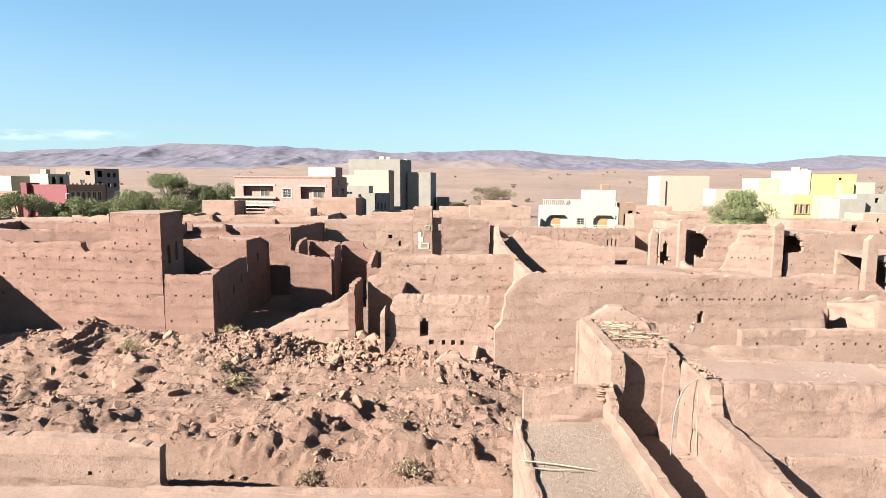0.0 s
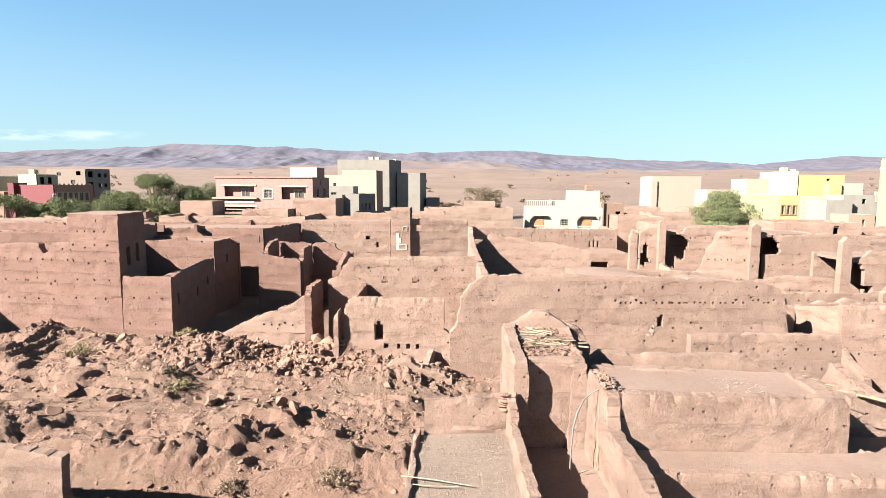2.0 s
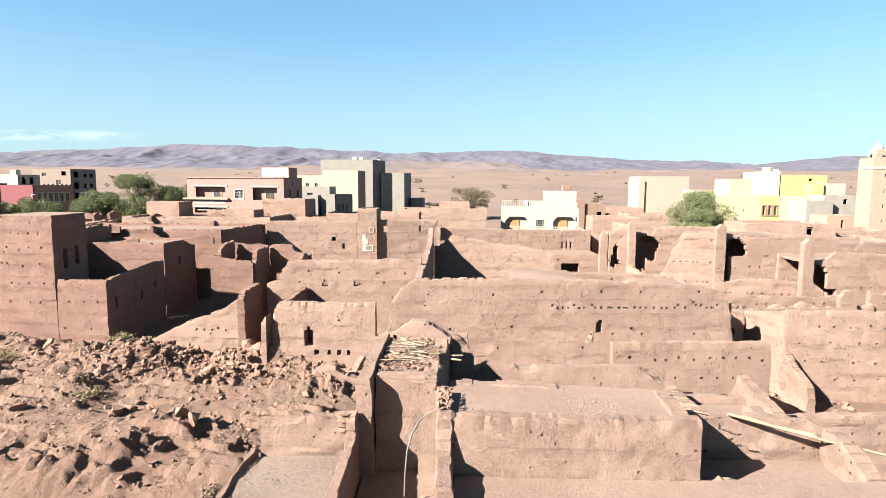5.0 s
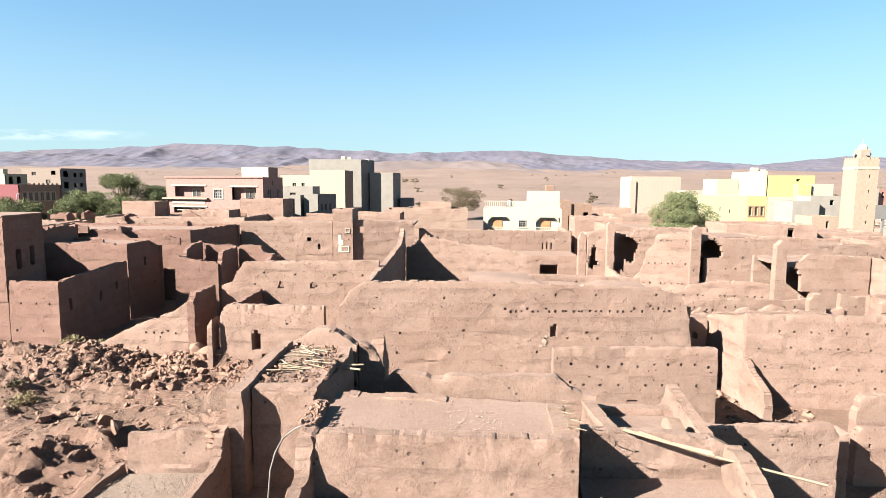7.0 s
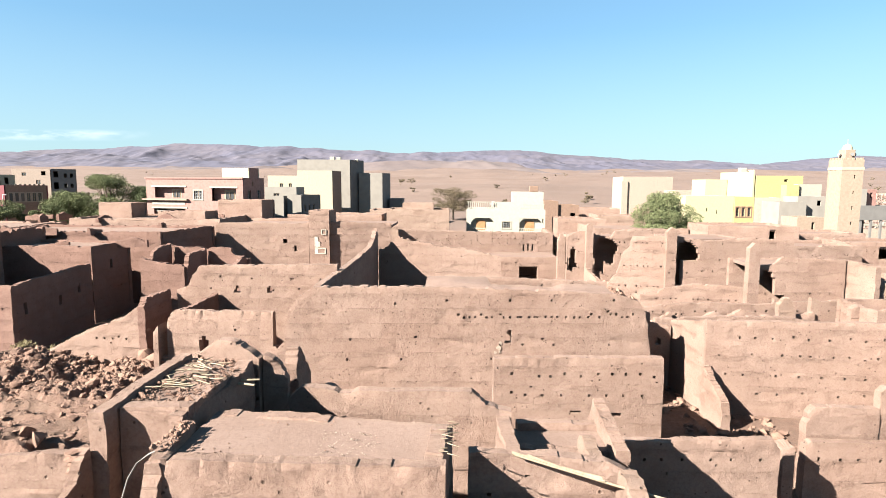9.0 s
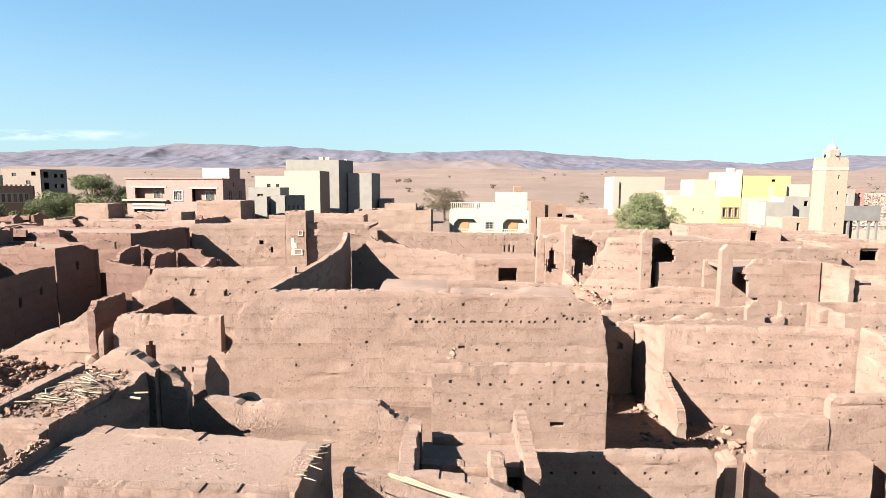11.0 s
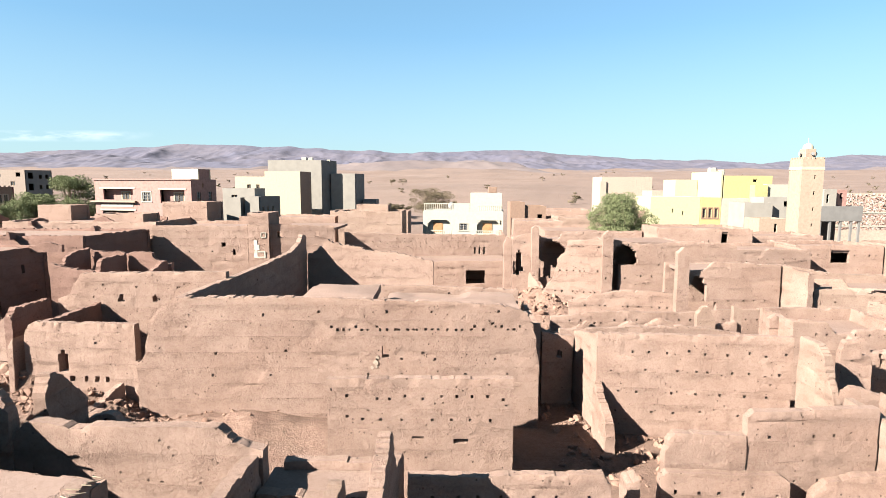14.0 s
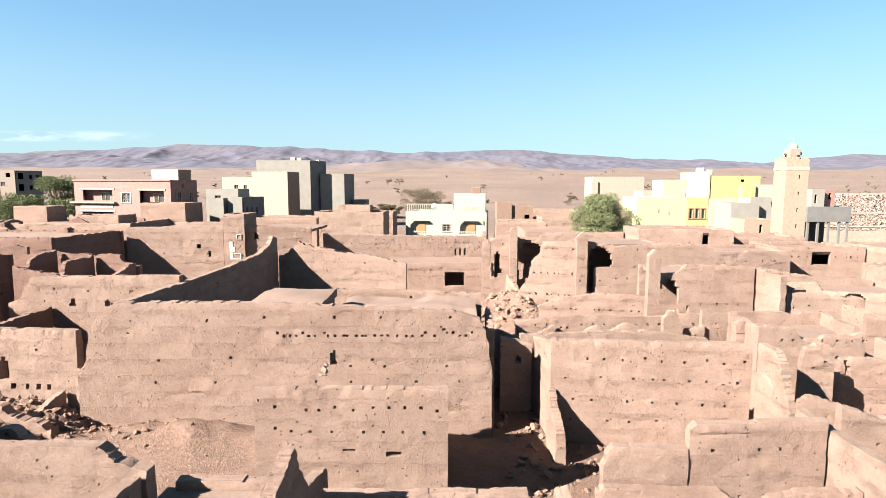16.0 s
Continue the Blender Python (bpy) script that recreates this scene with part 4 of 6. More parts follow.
mud_house(h, [(54.6, 64.5), (63, 64.0), (63, 70), (54.6, 70)], -1.0, 6.4, roof=6.0, seed=425, rag=0.12, front=dict(rows=[(5.4, 0.9, 0, 8)], gaps=[(3.4, 5.2, 4.6, 5.9)]))
mud_house(h, [(63.2, 60), (80, 58), (80, 68), (63.2, 68)], -1.0, 6.6, roof=6.4, seed=429, rag=0.1, mat=MUD_PALE, front=dict(rows=[(5.4, 0.9, 0, 16)]))
h = thing("door_house", 50, 73, -0.4, "rammed-earth house with a small dark doorway", "house")
mud_house(h, [(43.0, 71.0), (53, 70.0), (53, 77), (43, 77)], -1.0, 7.6, roof=7.3, seed=431, rag=0.08, front=dict(gaps=[(6.8, 7.5, 5.9, 7.2)]))
mud_house(h, [(53.2, 72), (62, 72), (62, 78), (53.2, 78)], -1.0, 6.7, roof=6.4, seed=433, rag=0.12)
mud_house(h, [(31, 76), (42.8, 76), (42.8, 86), (31, 86)], -1.0, 6.8, roof=6.5, seed=435, rag=0.12)

h = thing("outer_adobe_row", 34, 90, 0, "row of low rammed-earth outbuildings", "house")
mud_house(h, [(28.2, 86), (35, 85.6), (35, 92), (28.4, 92)], 0.0, 7.4, roof=7.1, seed=471, rag=0.15)
mud_house(h, [(35.4, 92), (44, 91.4), (44, 98), (35.4, 98)], 0.0, 7.6, roof=7.3, seed=473, rag=0.15, mat=MUD_PALE)
mud_house(h, [(44.6, 100), (54, 100), (54, 106), (44.6, 106)], 0.4, 8.2, roof=8.0, seed=475, rag=0.12)
mud_house(h, [(36, 118), (46, 117), (46, 124), (36, 124)], 0.6, 7.6, roof=7.3, seed=477, rag=0.15)
mud_house(h, [(-12, 90), (2.4, 89.5), (2.4, 97), (-12, 97)], 0.0, 7.6, roof=7.3, seed=479, rag=0.12)
mud_house(h, [(-1.5, 104), (12, 103), (12, 110), (-1.5, 110)], 0.4, 7.8, roof=7.5, seed=481, rag=0.15, mat=MUD_PALE)

h = thing("wall_stubs", 39, 44, -1.0, "broken upright stubs of fallen room walls", "ruin")
mud_wall(h, (36.3, 44.0), (37.5, 44.0), -1.4, [(0, 3.9), (0.4, 4.5), (0.8, 4.4), (1.2, 3.5)], seed=701, rag=0.2, cell=0.18, mat=MUD_PALE)
mud_wall(h, (39.2, 45.0), (39.75, 45.0), -1.4, [(0, 4.2), (0.55, 4.0)], seed=703, rag=0.15, cell=0.18, mat=MUD_PALE)
mud_wall(h, (40.0, 42.0), (41.0, 42.0), -1.4, [(0, 4.0), (0.4, 4.4), (1.0, 3.6)], seed=705, rag=0.2, cell=0.18)
mud_wall(h, (31.0, 44.6), (35.6, 44.8), -1.4, [(0, 2.6), (1.2, 3.2), (2.0, 2.8), (3.2, 3.4), (4.6, 2.9)], seed=707, rag=0.15, cell=0.2, rows=[(2.3, 0.7, 0, 5)])
mud_wall(h, (37.9, 44.4), (39.2, 44.5), -1.4, [(0, 3.0), (1.3, 3.3)], seed=709, rag=0.2, cell=0.2, rows=[(2.6, 0.4, 0, 2)])
mud_wall(h, (47.6, 50.4), (53.0, 47.2), -1.0, [(0, 5.2), (2.0, 5.4), (2.4, 4.8), (6.2, 5.0)], seed=711, rag=0.15, cell=0.22, gaps=[(0.6, 1.5, 4.0, 4.9, 0.3), (3.6, 5.2, 3.9, 4.8, 0.5)])

# big plain house wall beside the gap
h = thing("plain_walled_house", 33, 38, -1.2, "rammed-earth house with a broad wall pierced by beam holes", "house")
mud_wall(h, (27.7, 36.0), (37.4, 35.0), -1.8, [(0, 4.6), (9.7, 4.75)], seed=141, rag=0.06, thick=0.6, cell=0.2, flute=0.9,
         rows=[(3.7, 0.95, 0.3, 9.6), (2.7, 0.85, 0.3, 9.6), (1.5, 1.3, 0.3, 9.6), (0.5, 1.5, 0.3, 9.6)])
mud_wall(h, (27.3, 40.5), (27.7, 36.3), -1.8, [(0, 3.6), (4.2, 4.6)], seed=143, rag=0.12)
mud_wall(h, (28.1, 33.5), (28.0, 35.9), -1.8, [(0, 0.1), (0.12, 0.75), (1.2, 1.25), (2.4, 2.05)], seed=144, rag=0.1, cell=0.16)
mud_wall(h, (37.6, 35.0), (37.6, 32.2), -1.8, [(0, 4.85), (1.5, 4.8), (1.9, 4.3), (2.3, 3.4), (2.8, 2.4)], seed=145, rag=0.12, cell=0.2, mat=MUD_PALE)
mud_wall(h, (38.4, 42.8), (26.7, 42.0), -1.8, [(0, 3.0), (4, 3.6), (11, 3.4)], seed=147, rag=0.1)

# walls south of the gap
h = thing("court_walls", 33, 27, -1.2, "low rammed-earth courtyard walls with eroded tops", "wall")
mud_wall(h, (31.45, 27.6), (36.6, 27.9), -1.8, [(0, 3.55), (0.25, 3.75), (5.1, 3.85)], seed=151, rag=0.05, cell=0.2, rows=[(2.78, 0.95, 0.2, 5), (0.95, 0.8, 0, 5)])
mud_wall(h, (28.25, 27.4), (31.4, 27.55), -1.8, [(0, 2.2), (0.15, 2.7), (0.4, 2.95), (3.1, 2.85)], seed=153, rag=0.06, cell=0.18)
mud_wall(h, (37.3, 23.2), (37.2, 30.2), -1.8, [(0, 3.5), (7.0, 3.45)], seed=155, rag=0.06, mat=MUD_PALE, rows=[(2.4, 1.1, 0, 6)])
mud_wall(h, (37.8, 32.3), (40.1, 32.0), -1.8, [(0, 2.6), (0.8, 3.1), (2.3, 2.8)], seed=156, rag=0.2, cell=0.18)
mud_wall(h, (39.2, 31.0), (44.5, 30.6), -1.8, [(0, 3.3), (1.5, 2.7), (5.3, 3.0)], seed=158, rag=0.15, rows=[(1.6, 0.9, 0, 5)])
mud_wall(h, (38.2, 24.0), (46, 23.0), -1.8, [(0, 3.5), (8, 3.8)], seed=159, rag=0.12)
mud_wall(h, (27.9, 26.8), (32.6, 26.6), -1.8, [(0, 1.5), (0.2, 1.68), (4.3, 1.72), (4.7, 1.5)], seed=160, rag=0.06, cell=0.18, rows=[(0.95, 0.9, 0, 5)])
mud_wall(h, (33.3, 26.4), (36.7, 26.0), -1.8, [(0, 1.1), (0.4, 1.6), (1.4, 1.95), (3.4, 2.2)], seed=162, rag=0.12, cell=0.18, rows=[(0.9, 0.9, 0, 4)])
mud_wall(h, (26.3, 25.6), (26.75, 25.6), -1.8, [(0, 1.9), (0.45, 2.1)], seed=164, thick=1.1, rag=0.1, cell=0.16)
mud_wall(h, (18.6, 24.0), (25.3, 24.2), -1.8, [(0, 2.9), (6.5, 2.95), (6.7, 2.6)], seed=157, rag=0.05, cell=0.16, rows=[(2.2, 0.85, 0.3, 6.6)])
h = thing("front_wall_house", 18.5, 29, -1.2, "rammed-earth house front with rows of beam holes", "house")
mud_wall(h, (15.0, 28.3), (22.5, 28.4), -1.5, 4.7, seed=161, rag=0.07, thick=0.6, cell=0.18,
         rows=[(3.9, 0.62, 0.5, 7.4), (3.0, 0.85, 0.2, 7.4)], gaps=[(3.4, 3.9, 2.15, 2.3), (5.1, 5.7, 2.0, 2.2)])
mud_wall(h, (22.4, 28.9), (22.4, 34.0), -1.5, [(0, 4.6), (0.5, 4.3), (1.0, 3.4), (5.0, 2.8)], seed=163, rag=0.07)
mud_wall(h, (22.4, 34.2), (18.6, 34.1), -1.5, [(0, 2.9), (2, 2.5), (3.8, 2.0)], seed=165, rag=0.1)

# ---- foreground ----
h = thing("stick_roofed_house", 6, 19, 2.0, "small rammed-earth house with a collapsed stick roof", "house")
mud_wall(h, (4.85, 20.6), (4.8, 16.3), 0.0, [(0, 7.2), (4.3, 7.05)], seed=171, rag=0.07, thick=0.5, cell=0.2)
mud_wall(h, (5.3, 16.7), (6.95, 16.7), 3.5, 7.0, seed=173, rag=0.06, cell=0.18)
mud_wall(h, (7.0, 16.5), (7.3, 20.3), 3.5, [(0, 6.95), (2.2, 6.8), (3.4, 7.0), (3.8, 7.1)], seed=175, rag=0.08, cell=0.2)
mud_wall(h, (4.9, 20.75), (7.3, 20.6), 2.0, [(0, 6.9), (0.5, 7.1), (1.1, 7.55), (1.6, 7.5), (2.4, 7.0)], seed=177, rag=0.08, cell=0.18)
mud_slab(h, [(5.3, 17.1), (6.95, 17.1), (7.0, 20.7), (5.3, 20.7)], 6.93, seed=179, rough=0.12, cell=0.25)
h = thing("broken_room_walls", 7, 23, 1.0, "broken room walls of rammed earth behind the stick roof", "ruin")
mud_wall(h, (7.36, 20.75), (8.1, 20.8), 0.0, [(0, 7.05), (0.4, 6.9), (0.74, 6.3)], seed=178, rag=0.1, cell=0.16)
mud_wall(h, (8.0, 22.5), (7.95, 24.4), 0.0, [(0, 6.3), (0.25, 6.9), (0.9, 6.6), (1.9, 5.6)], seed=180, rag=0.15, cell=0.16)
mud_wall(h, (8.0, 24.2), (9.6, 24.3), 0.0, [(0, 4.8), (0.7, 4.9), (1.3, 4.3), (1.6, 3.4)], seed=182, rag=0.15, cell=0.18)
h = thing("gravel_terrace_house", 3.3, 13, 1.0, "low rammed-earth house with a gravel-strewn flat roof", "house")
mud_slab(h, [(2.0, 9.0), (4.7, 9.0), (4.7, 16.2), (2.0, 16.2)], 5.0, seed=181, rough=0.03, mat=GRAVEL_ROOF)
mud_wall(h, (2.0, 16.4), (1.9, 8.5), 0.0, 5.15, seed=183, rag=0.06, thick=0.25, cell=0.2)
mud_wall(h, (2.3, 16.3), (4.7, 16.3), 3.0, [(0, 5.9), (2.4, 6.1)], seed=185, rag=0.08, cell=0.18, thick=0.4)
mud_wall(h, (5.0, 8.5), (4.95, 16.2), 3.0, [(0, 5.4), (7, 5.65), (7.7, 6.3)], seed=187, rag=0.08, thick=0.35, cell=0.2)
mud_slab(h, [(5.0, 8.5), (7.0, 8.5), (7.0, 16.7), (5.0, 16.7)], 4.35, seed=188)
h = thing("flat_roofed_house", 10, 16, 1.0, "rammed-earth house with a flat trodden mud roof", "house")
mud_wall(h, (7.1, 14.65), (13.05, 14.5), 3.0, 6.75, seed=191, rag=0.05, lips=0.0, thick=0.5, cell=0.11, flute=0.62, rough=0.05)
mud_wall(h, (7.45, 10.5), (7.35, 16.4), 3.0, [(0, 5.6), (1.9, 5.9), (4.0, 5.95), (4.15, 6.75), (5.9, 6.85)], seed=193, rag=0.08, thick=0.45, cell=0.18)
mud_wall(h, (13.05, 15.0), (13.2, 16.75), 2.0, 6.7, seed=195, rag=0.08, cell=0.2)
mud_wall(h, (13.2, 17.1), (7.4, 17.75), 2.0, 6.62, seed=197, rag=0.1, cell=0.2)
mud_slab(h, [(7.3, 15.0), (12.9, 14.9), (13.0, 16.9), (7.3, 17.6)], 6.6, seed=199, rough=0.03)
mud_slab(h, [(7.4, 13.4), (19.0, 13.0), (19.0, 14.5), (7.4, 14.6)], 5.34, seed=201)
mud_wall(h, (7.5, 13.3), (19.0, 12.9), 0.0, 5.4, seed=202, rag=0.05, cell=0.12, flute=0.55, thick=0.4)
mud_wall(h, (13.2, 14.55), (17.4, 14.35), 3.0, [(0, 5.2), (1.0, 5.35), (1.6, 5.15), (3.2, 5.2), (4.2, 4.6)], seed=206, rag=0.16, cell=0.16, thick=0.45, mat=MUD_PALE)
mud_slab(h, [(13.3, 14.9), (17.0, 14.8), (17.2, 16.4), (13.5, 16.4)], 4.93, seed=204, rough=0.06)
h = thing("back_yard_walls", 14, 21, 1.0, "crumbling yard walls of rammed earth", "wall")
mud_wall(h, (8.0, 20.9), (15.0, 20.75), 0.0, [(0, 5.6), (0.5, 6.0), (3, 5.9), (5.8, 5.95), (6.2, 5.6), (7.0, 5.3)], seed=203, rag=0.07, cell=0.2)
mud_wall(h, (15.05, 16.9), (15.0, 20.7), 0.0, [(0, 5.5), (1.8, 5.4), (3.8, 5.25)], seed=205, rag=0.06, cell=0.18)
mud_wall(h, (15.05, 20.0), (17.0, 19.95), 0.0, [(0, 4.5), (2.0, 4.45)], seed=208, rag=0.05, cell=0.16)
mud_wall(h, (17.45, 17.3), (17.4, 20.2), 0.0, [(0, 4.5), (2.6, 5.0), (2.9, 4.9)], seed=210, rag=0.06, cell=0.16, mat=MUD_PALE)
mud_slab(h, [(15.0, 20.4), (18.0, 20.3), (18.0, 21.7), (15.0, 21.8)], 4.35, seed=212, rough=0.05)
mud_wall(h, (15.3, 21.6), (17.9, 21.7), 0.0, [(0, 4.6), (2.6, 4.6)], seed=207, rag=0.08, cell=0.2)
mud_wall(h, (17.5, 12.9), (17.45, 16.3), 2.0, [(0, 4.4), (1.6, 5.2), (2.8, 5.85), (3.4, 5.9)], seed=209, rag=0.08, cell=0.18, mat=MUD_PALE)
mud_wall(h, (18.4, 19.8), (18.3, 26.4), -1.0, [(0, 4.6), (2.0, 5.0), (2.8, 5.2), (3.2, 4.4), (4.2, 3.2), (6.6, 2.6)], seed=211, rag=0.12, cell=0.2)
mud_wall(h, (13.55, 16.4), (17.5, 16.35), 0.0, [(0, 6.12), (2.0, 6.05), (3.2, 5.95), (3.9, 5.6)], seed=213, rag=0.05, cell=0.16, thick=0.5)
h = thing("near_terrace", -8, 14, 0.0, "low flat mud terrace at the edge of the rubble field", "terrace")
mud_slab(h, [(-24, 6), (1.8, 6), (1.8, 17.6), (-24, 17.6)], 2.1, seed=215, rough=0.06)
mud_wall(h, (1.8, 17.7), (-9.8, 17.7), -1.0, 2.15, seed=217, rag=0.05)
mud_wall(h, (-24, 19.0), (-9.9, 18.6), -1.0, [(0, 3.6), (13, 3.2), (14.1, 2.9)], seed=219, rag=0.1, cell=0.22)




# ---- newer houses beyond ----
PINK = plain("pink_render", (0.212, 0.120, 0.103))
CREAM = plain("cream_render", (0.288, 0.256, 0.186), wear=0.08)
CONCRETE = plain("raw_concrete", (0.184, 0.168, 0.148), wear=0.07, scale=0.8)
# darker concrete; on right-hand walls its tone paints in their shade
DARK_CONCRETE = plain("dark_and_shade_side_concrete", (0.120, 0.114, 0.109), wear=0.1, scale=0.8)
WHITE = plain("white_paint", (0.242, 0.231, 0.194), wear=0.06)
YELLOW = plain("yellow_paint", (0.271, 0.229, 0.110), wear=0.06)
LEMON_SUNLIT = plain("lemon_and_sunlit_yellow", (0.299, 0.275, 0.168), wear=0.06)
TAN = plain("tan_render", (0.224, 0.170, 0.130), wear=0.1)
BEIGE = plain("beige_render", (0.263, 0.209, 0.169), wear=0.12)
ROSE = plain("crimson_render", (0.105, 0.026, 0.031), wear=0.1)
BLOCKY = plain("tan_block_render", (0.155, 0.120, 0.098), wear=0.12)
BRICKY = plain("brown_brick_render", (0.172, 0.111, 0.082), wear=0.12)
SHADE = plain("painted_room_shade", (0.05, 0.045, 0.04))
ORANGE = plain("orange_door_paint", (0.238, 0.128, 0.060))
TIN = plain("painted_metal", (0.289, 0.289, 0.289), 0.5, 0.3)
WOOD = plain("weathered_wood", (0.24, 0.17, 0.11), scale=9.0)
STICK = plain("sun_bleached_cane", (0.230, 0.183, 0.128), scale=14.0)


def glass_pane():
    k = Nodes("window_glass", 0.12)
    k.b.inputs["Specular IOR Level"].default_value = 0.5
    return k.done(k.mix(k.noise(1.5, 2), (0.025, 0.03, 0.035), (0.05, 0.05, 0.05)))


GLASS = glass_pane()


def frame_of(a, b):
    a, b = Vector((*a, 0)), Vector((*b, 0))
    w = (b - a).normalized()
    m = Matrix.Identity(4)
    m.col[0][:3], m.col[1][:3], m.col[2][:3], m.col[3][:3] = w, (-w.y, w.x, 0), (0, 0, 1), a
    return m


def clean_wall(parent, a, b, z0, z1, mat, gaps=(), thick=0.25, name="wall", label=""):
    """A plain plastered wall with its outer face from a to b and true openings."""
    length = (Vector(b) - Vector(a)).length
    S = sorted({0.0, length, *[min(max(c, 0), length) for g in gaps for c in g[:2]]})
    Z = sorted({z0, z1, *[min(max(c, z0), z1) for g in gaps for c in g[2:4]]})
    m = frame_of(a, b)
    solid = {(i, j): not any(g[0] < (S[i] + S[i + 1]) / 2 < g[1] and g[2] < (Z[j] + Z[j + 1]) / 2 < g[3] for g in gaps)
             for i in range(len(S) - 1) for j in range(len(Z) - 1)}
    n = len(Z)

    def vid(i, j, d):
        return (i * n + j) * 2 + d
    verts = [m @ Vector((s, d * thick, z)) for s in S for z in Z for d in (0, 1)]
    faces = []
    for (i, j), yes in solid.items():
        if not yes:
            continue
        faces += [(vid(i, j, 0), vid(i + 1, j, 0), vid(i + 1, j + 1, 0), vid(i, j + 1, 0)), (vid(i + 1, j, 1), vid(i, j, 1), vid(i, j + 1, 1), vid(i + 1, j + 1, 1))]
        for di, dj, q in ((-1, 0, ((i, j, 1), (i, j, 0), (i, j + 1, 0), (i, j + 1, 1))), (1, 0, ((i + 1, j, 0), (i + 1, j, 1), (i + 1, j + 1, 1), (i + 1, j + 1, 0))),
                          (0, -1, ((i, j, 1), (i + 1, j, 1), (i + 1, j, 0), (i, j, 0))), (0, 1, ((i, j + 1, 0), (i + 1, j + 1, 0), (i + 1, j + 1, 1), (i, j + 1, 1)))):
            if not solid.get((i + di, j + dj), False):
                faces.append(tuple(vid(*c) for c in q))
    return piece(name, [tuple(v) for v in verts], faces, mat, parent, label)


def wbox(name, m, s0, s1, d0, d1, z0, z1, mat, parent, label="", bevel=0.0):
    return box_part(name, s0, s1, d0, d1, z0, z1, mat, parent, label, bevel, m)


def window_in(h, a, b, s0, s1, z0, z1, surround=None, bars=0, frame_mat=None, deep=0.12, name="window"):
    """A window set into an opening: frame with mullion, pane behind, bars and a painted surround."""
    m = frame_of(a, b)
    fm = frame_mat or WOOD
    bm = bmesh.new()
    t = 0.06
    add_box(bm, s0, s0 + t, deep, deep + 0.06, z0, z1, 0, m)
    add_box(bm, s1 - t, s1, deep, deep + 0.06, z0, z1, 0, m)
    add_box(bm, s0 + t, s1 - t, deep, deep + 0.06, z0, z0 + t, 0, m)
    add_box(bm, s0 + t, s1 - t, deep, deep + 0.06, z1 - t, z1, 0, m)
    mid = (s0 + s1) / 2
    if s1 - s0 > 0.7:
        add_box(bm, mid - t / 2, mid + t / 2, deep, deep + 0.06, z0 + t, z1 - t, 0, m)
    w = part(name, bm, fm, h)
    wbox("pane", m, s0 + t, s1 - t, deep + 0.065, deep + 0.075, z0 + t, z1 - t, GLASS, w, "dark reflecting pane")
    if bars:
        bm = bmesh.new()
        for i in range(bars):
            s = s0 + (s1 - s0) * (i + 0.5) / bars
            add_box(bm, s - 0.02, s + 0.02, 0.02, 0.05, z0, z1, 0, m)
        for z in (z0 + (z1 - z0) * 0.33, z0 + (z1 - z0) * 0.67):
            add_box(bm, s0, s1, 0.051, 0.07, z - 0.015, z + 0.015, 0, m)
        part("grille", bm, TIN, w, "pale metal window grille")
    if surround:
        bm = bmesh.new()
        e = 0.16
        add_box(bm, s0 - e, s0, -0.04, 0.02, z0 - e, z1 + e, 0, m)
        add_box(bm, s1, s1 + e, -0.04, 0.02, z0 - e, z1 + e, 0, m)
        add_box(bm, s0, s1, -0.04, 0.02, z1, z1 + e, 0, m)
        add_box(bm, s0 - e * 1.2, s1 + e * 1.2, -0.08, 0.02, z0 - e, z0, 0, m)
        part("surround", bm, surround, w, "raised painted window surround")
    return w


def block_house(h, quad, z0, z1, mat, roof=None, front=(), right=(), left=(), mats={}, parapet=0.5):
    """Four plastered walls with openings and a roof slab sunk behind the parapet."""
    q = [Vector(p) for p in quad]
    t = 0.25
    for key, p0, p1, gaps in (("f", q[0], q[1], front), ("r", q[1], q[2], right), ("b", q[2], q[3], ()), ("l", q[3], q[0], left)):
        if key in "rl":
            d = (p1 - p0).normalized()
            off = t * 1.02
            gaps = [(g[0] - off, g[1] - off, *g[2:]) for g in gaps]
            p0, p1 = p0 + d * off, p1 - d * off
        clean_wall(h, p0, p1, z0, z1, mats.get(key, mat), gaps, t)
    mid = (q[0] + q[1] + q[2] + q[3]) / 4
    inner = [p + (mid - p).normalized() * 0.38 for p in q]
    zr = z1 - parapet
    verts = [(p.x, p.y, z) for z in (zr - 0.2, zr) for p in inner]
    faces = [(3, 2, 1, 0), (4, 5, 6, 7)] + [(i, (i + 1) % 4, 4 + (i + 1) % 4, 4 + i) for i in range(4)]
    piece("roof", verts, faces, roof or CONCRETE, h)


def balustrade(h, m, s0, s1, d, z, n, mat, height=0.75):
    rail = wbox("balustrade", m, s0, s1, d - 0.08, d + 0.08, z + height - 0.12, z + height, mat, h)
    wbox("plinth", m, s0, s1, d - 0.08, d + 0.08, z, z + 0.12, mat, rail)
    me = None
    for i in range(n):
        s = s0 + (s1 - s0) * (i + 0.5) / n
        if me is None:
            bm = bmesh.new()
            prev = None
            rings = []
            for r, zz in ((0.05, 0.12), (0.09, 0.25), (0.05, 0.42), (0.07, height - 0.12)):
                rings.append([bm.verts.new((r * math.cos(a * math.pi / 3), r * math.sin(a * math.pi / 3), zz)) for a in range(6)])
            for r0, r1 in zip(rings, rings[1:]):
                for a in range(6):
                    bm.faces.new((r0[a], r0[(a + 1) % 6], r1[(a + 1) % 6], r1[a]))
            me = bpy.data.meshes.new("baluster")
            bm.to_mesh(me)
            bm.free()
            me.materials.append(mat)
        ob = new("baluster", me)
        ob.matrix_basis = m @ Matrix.Translation((s, d, z))
        under(ob, rail)
    return rail


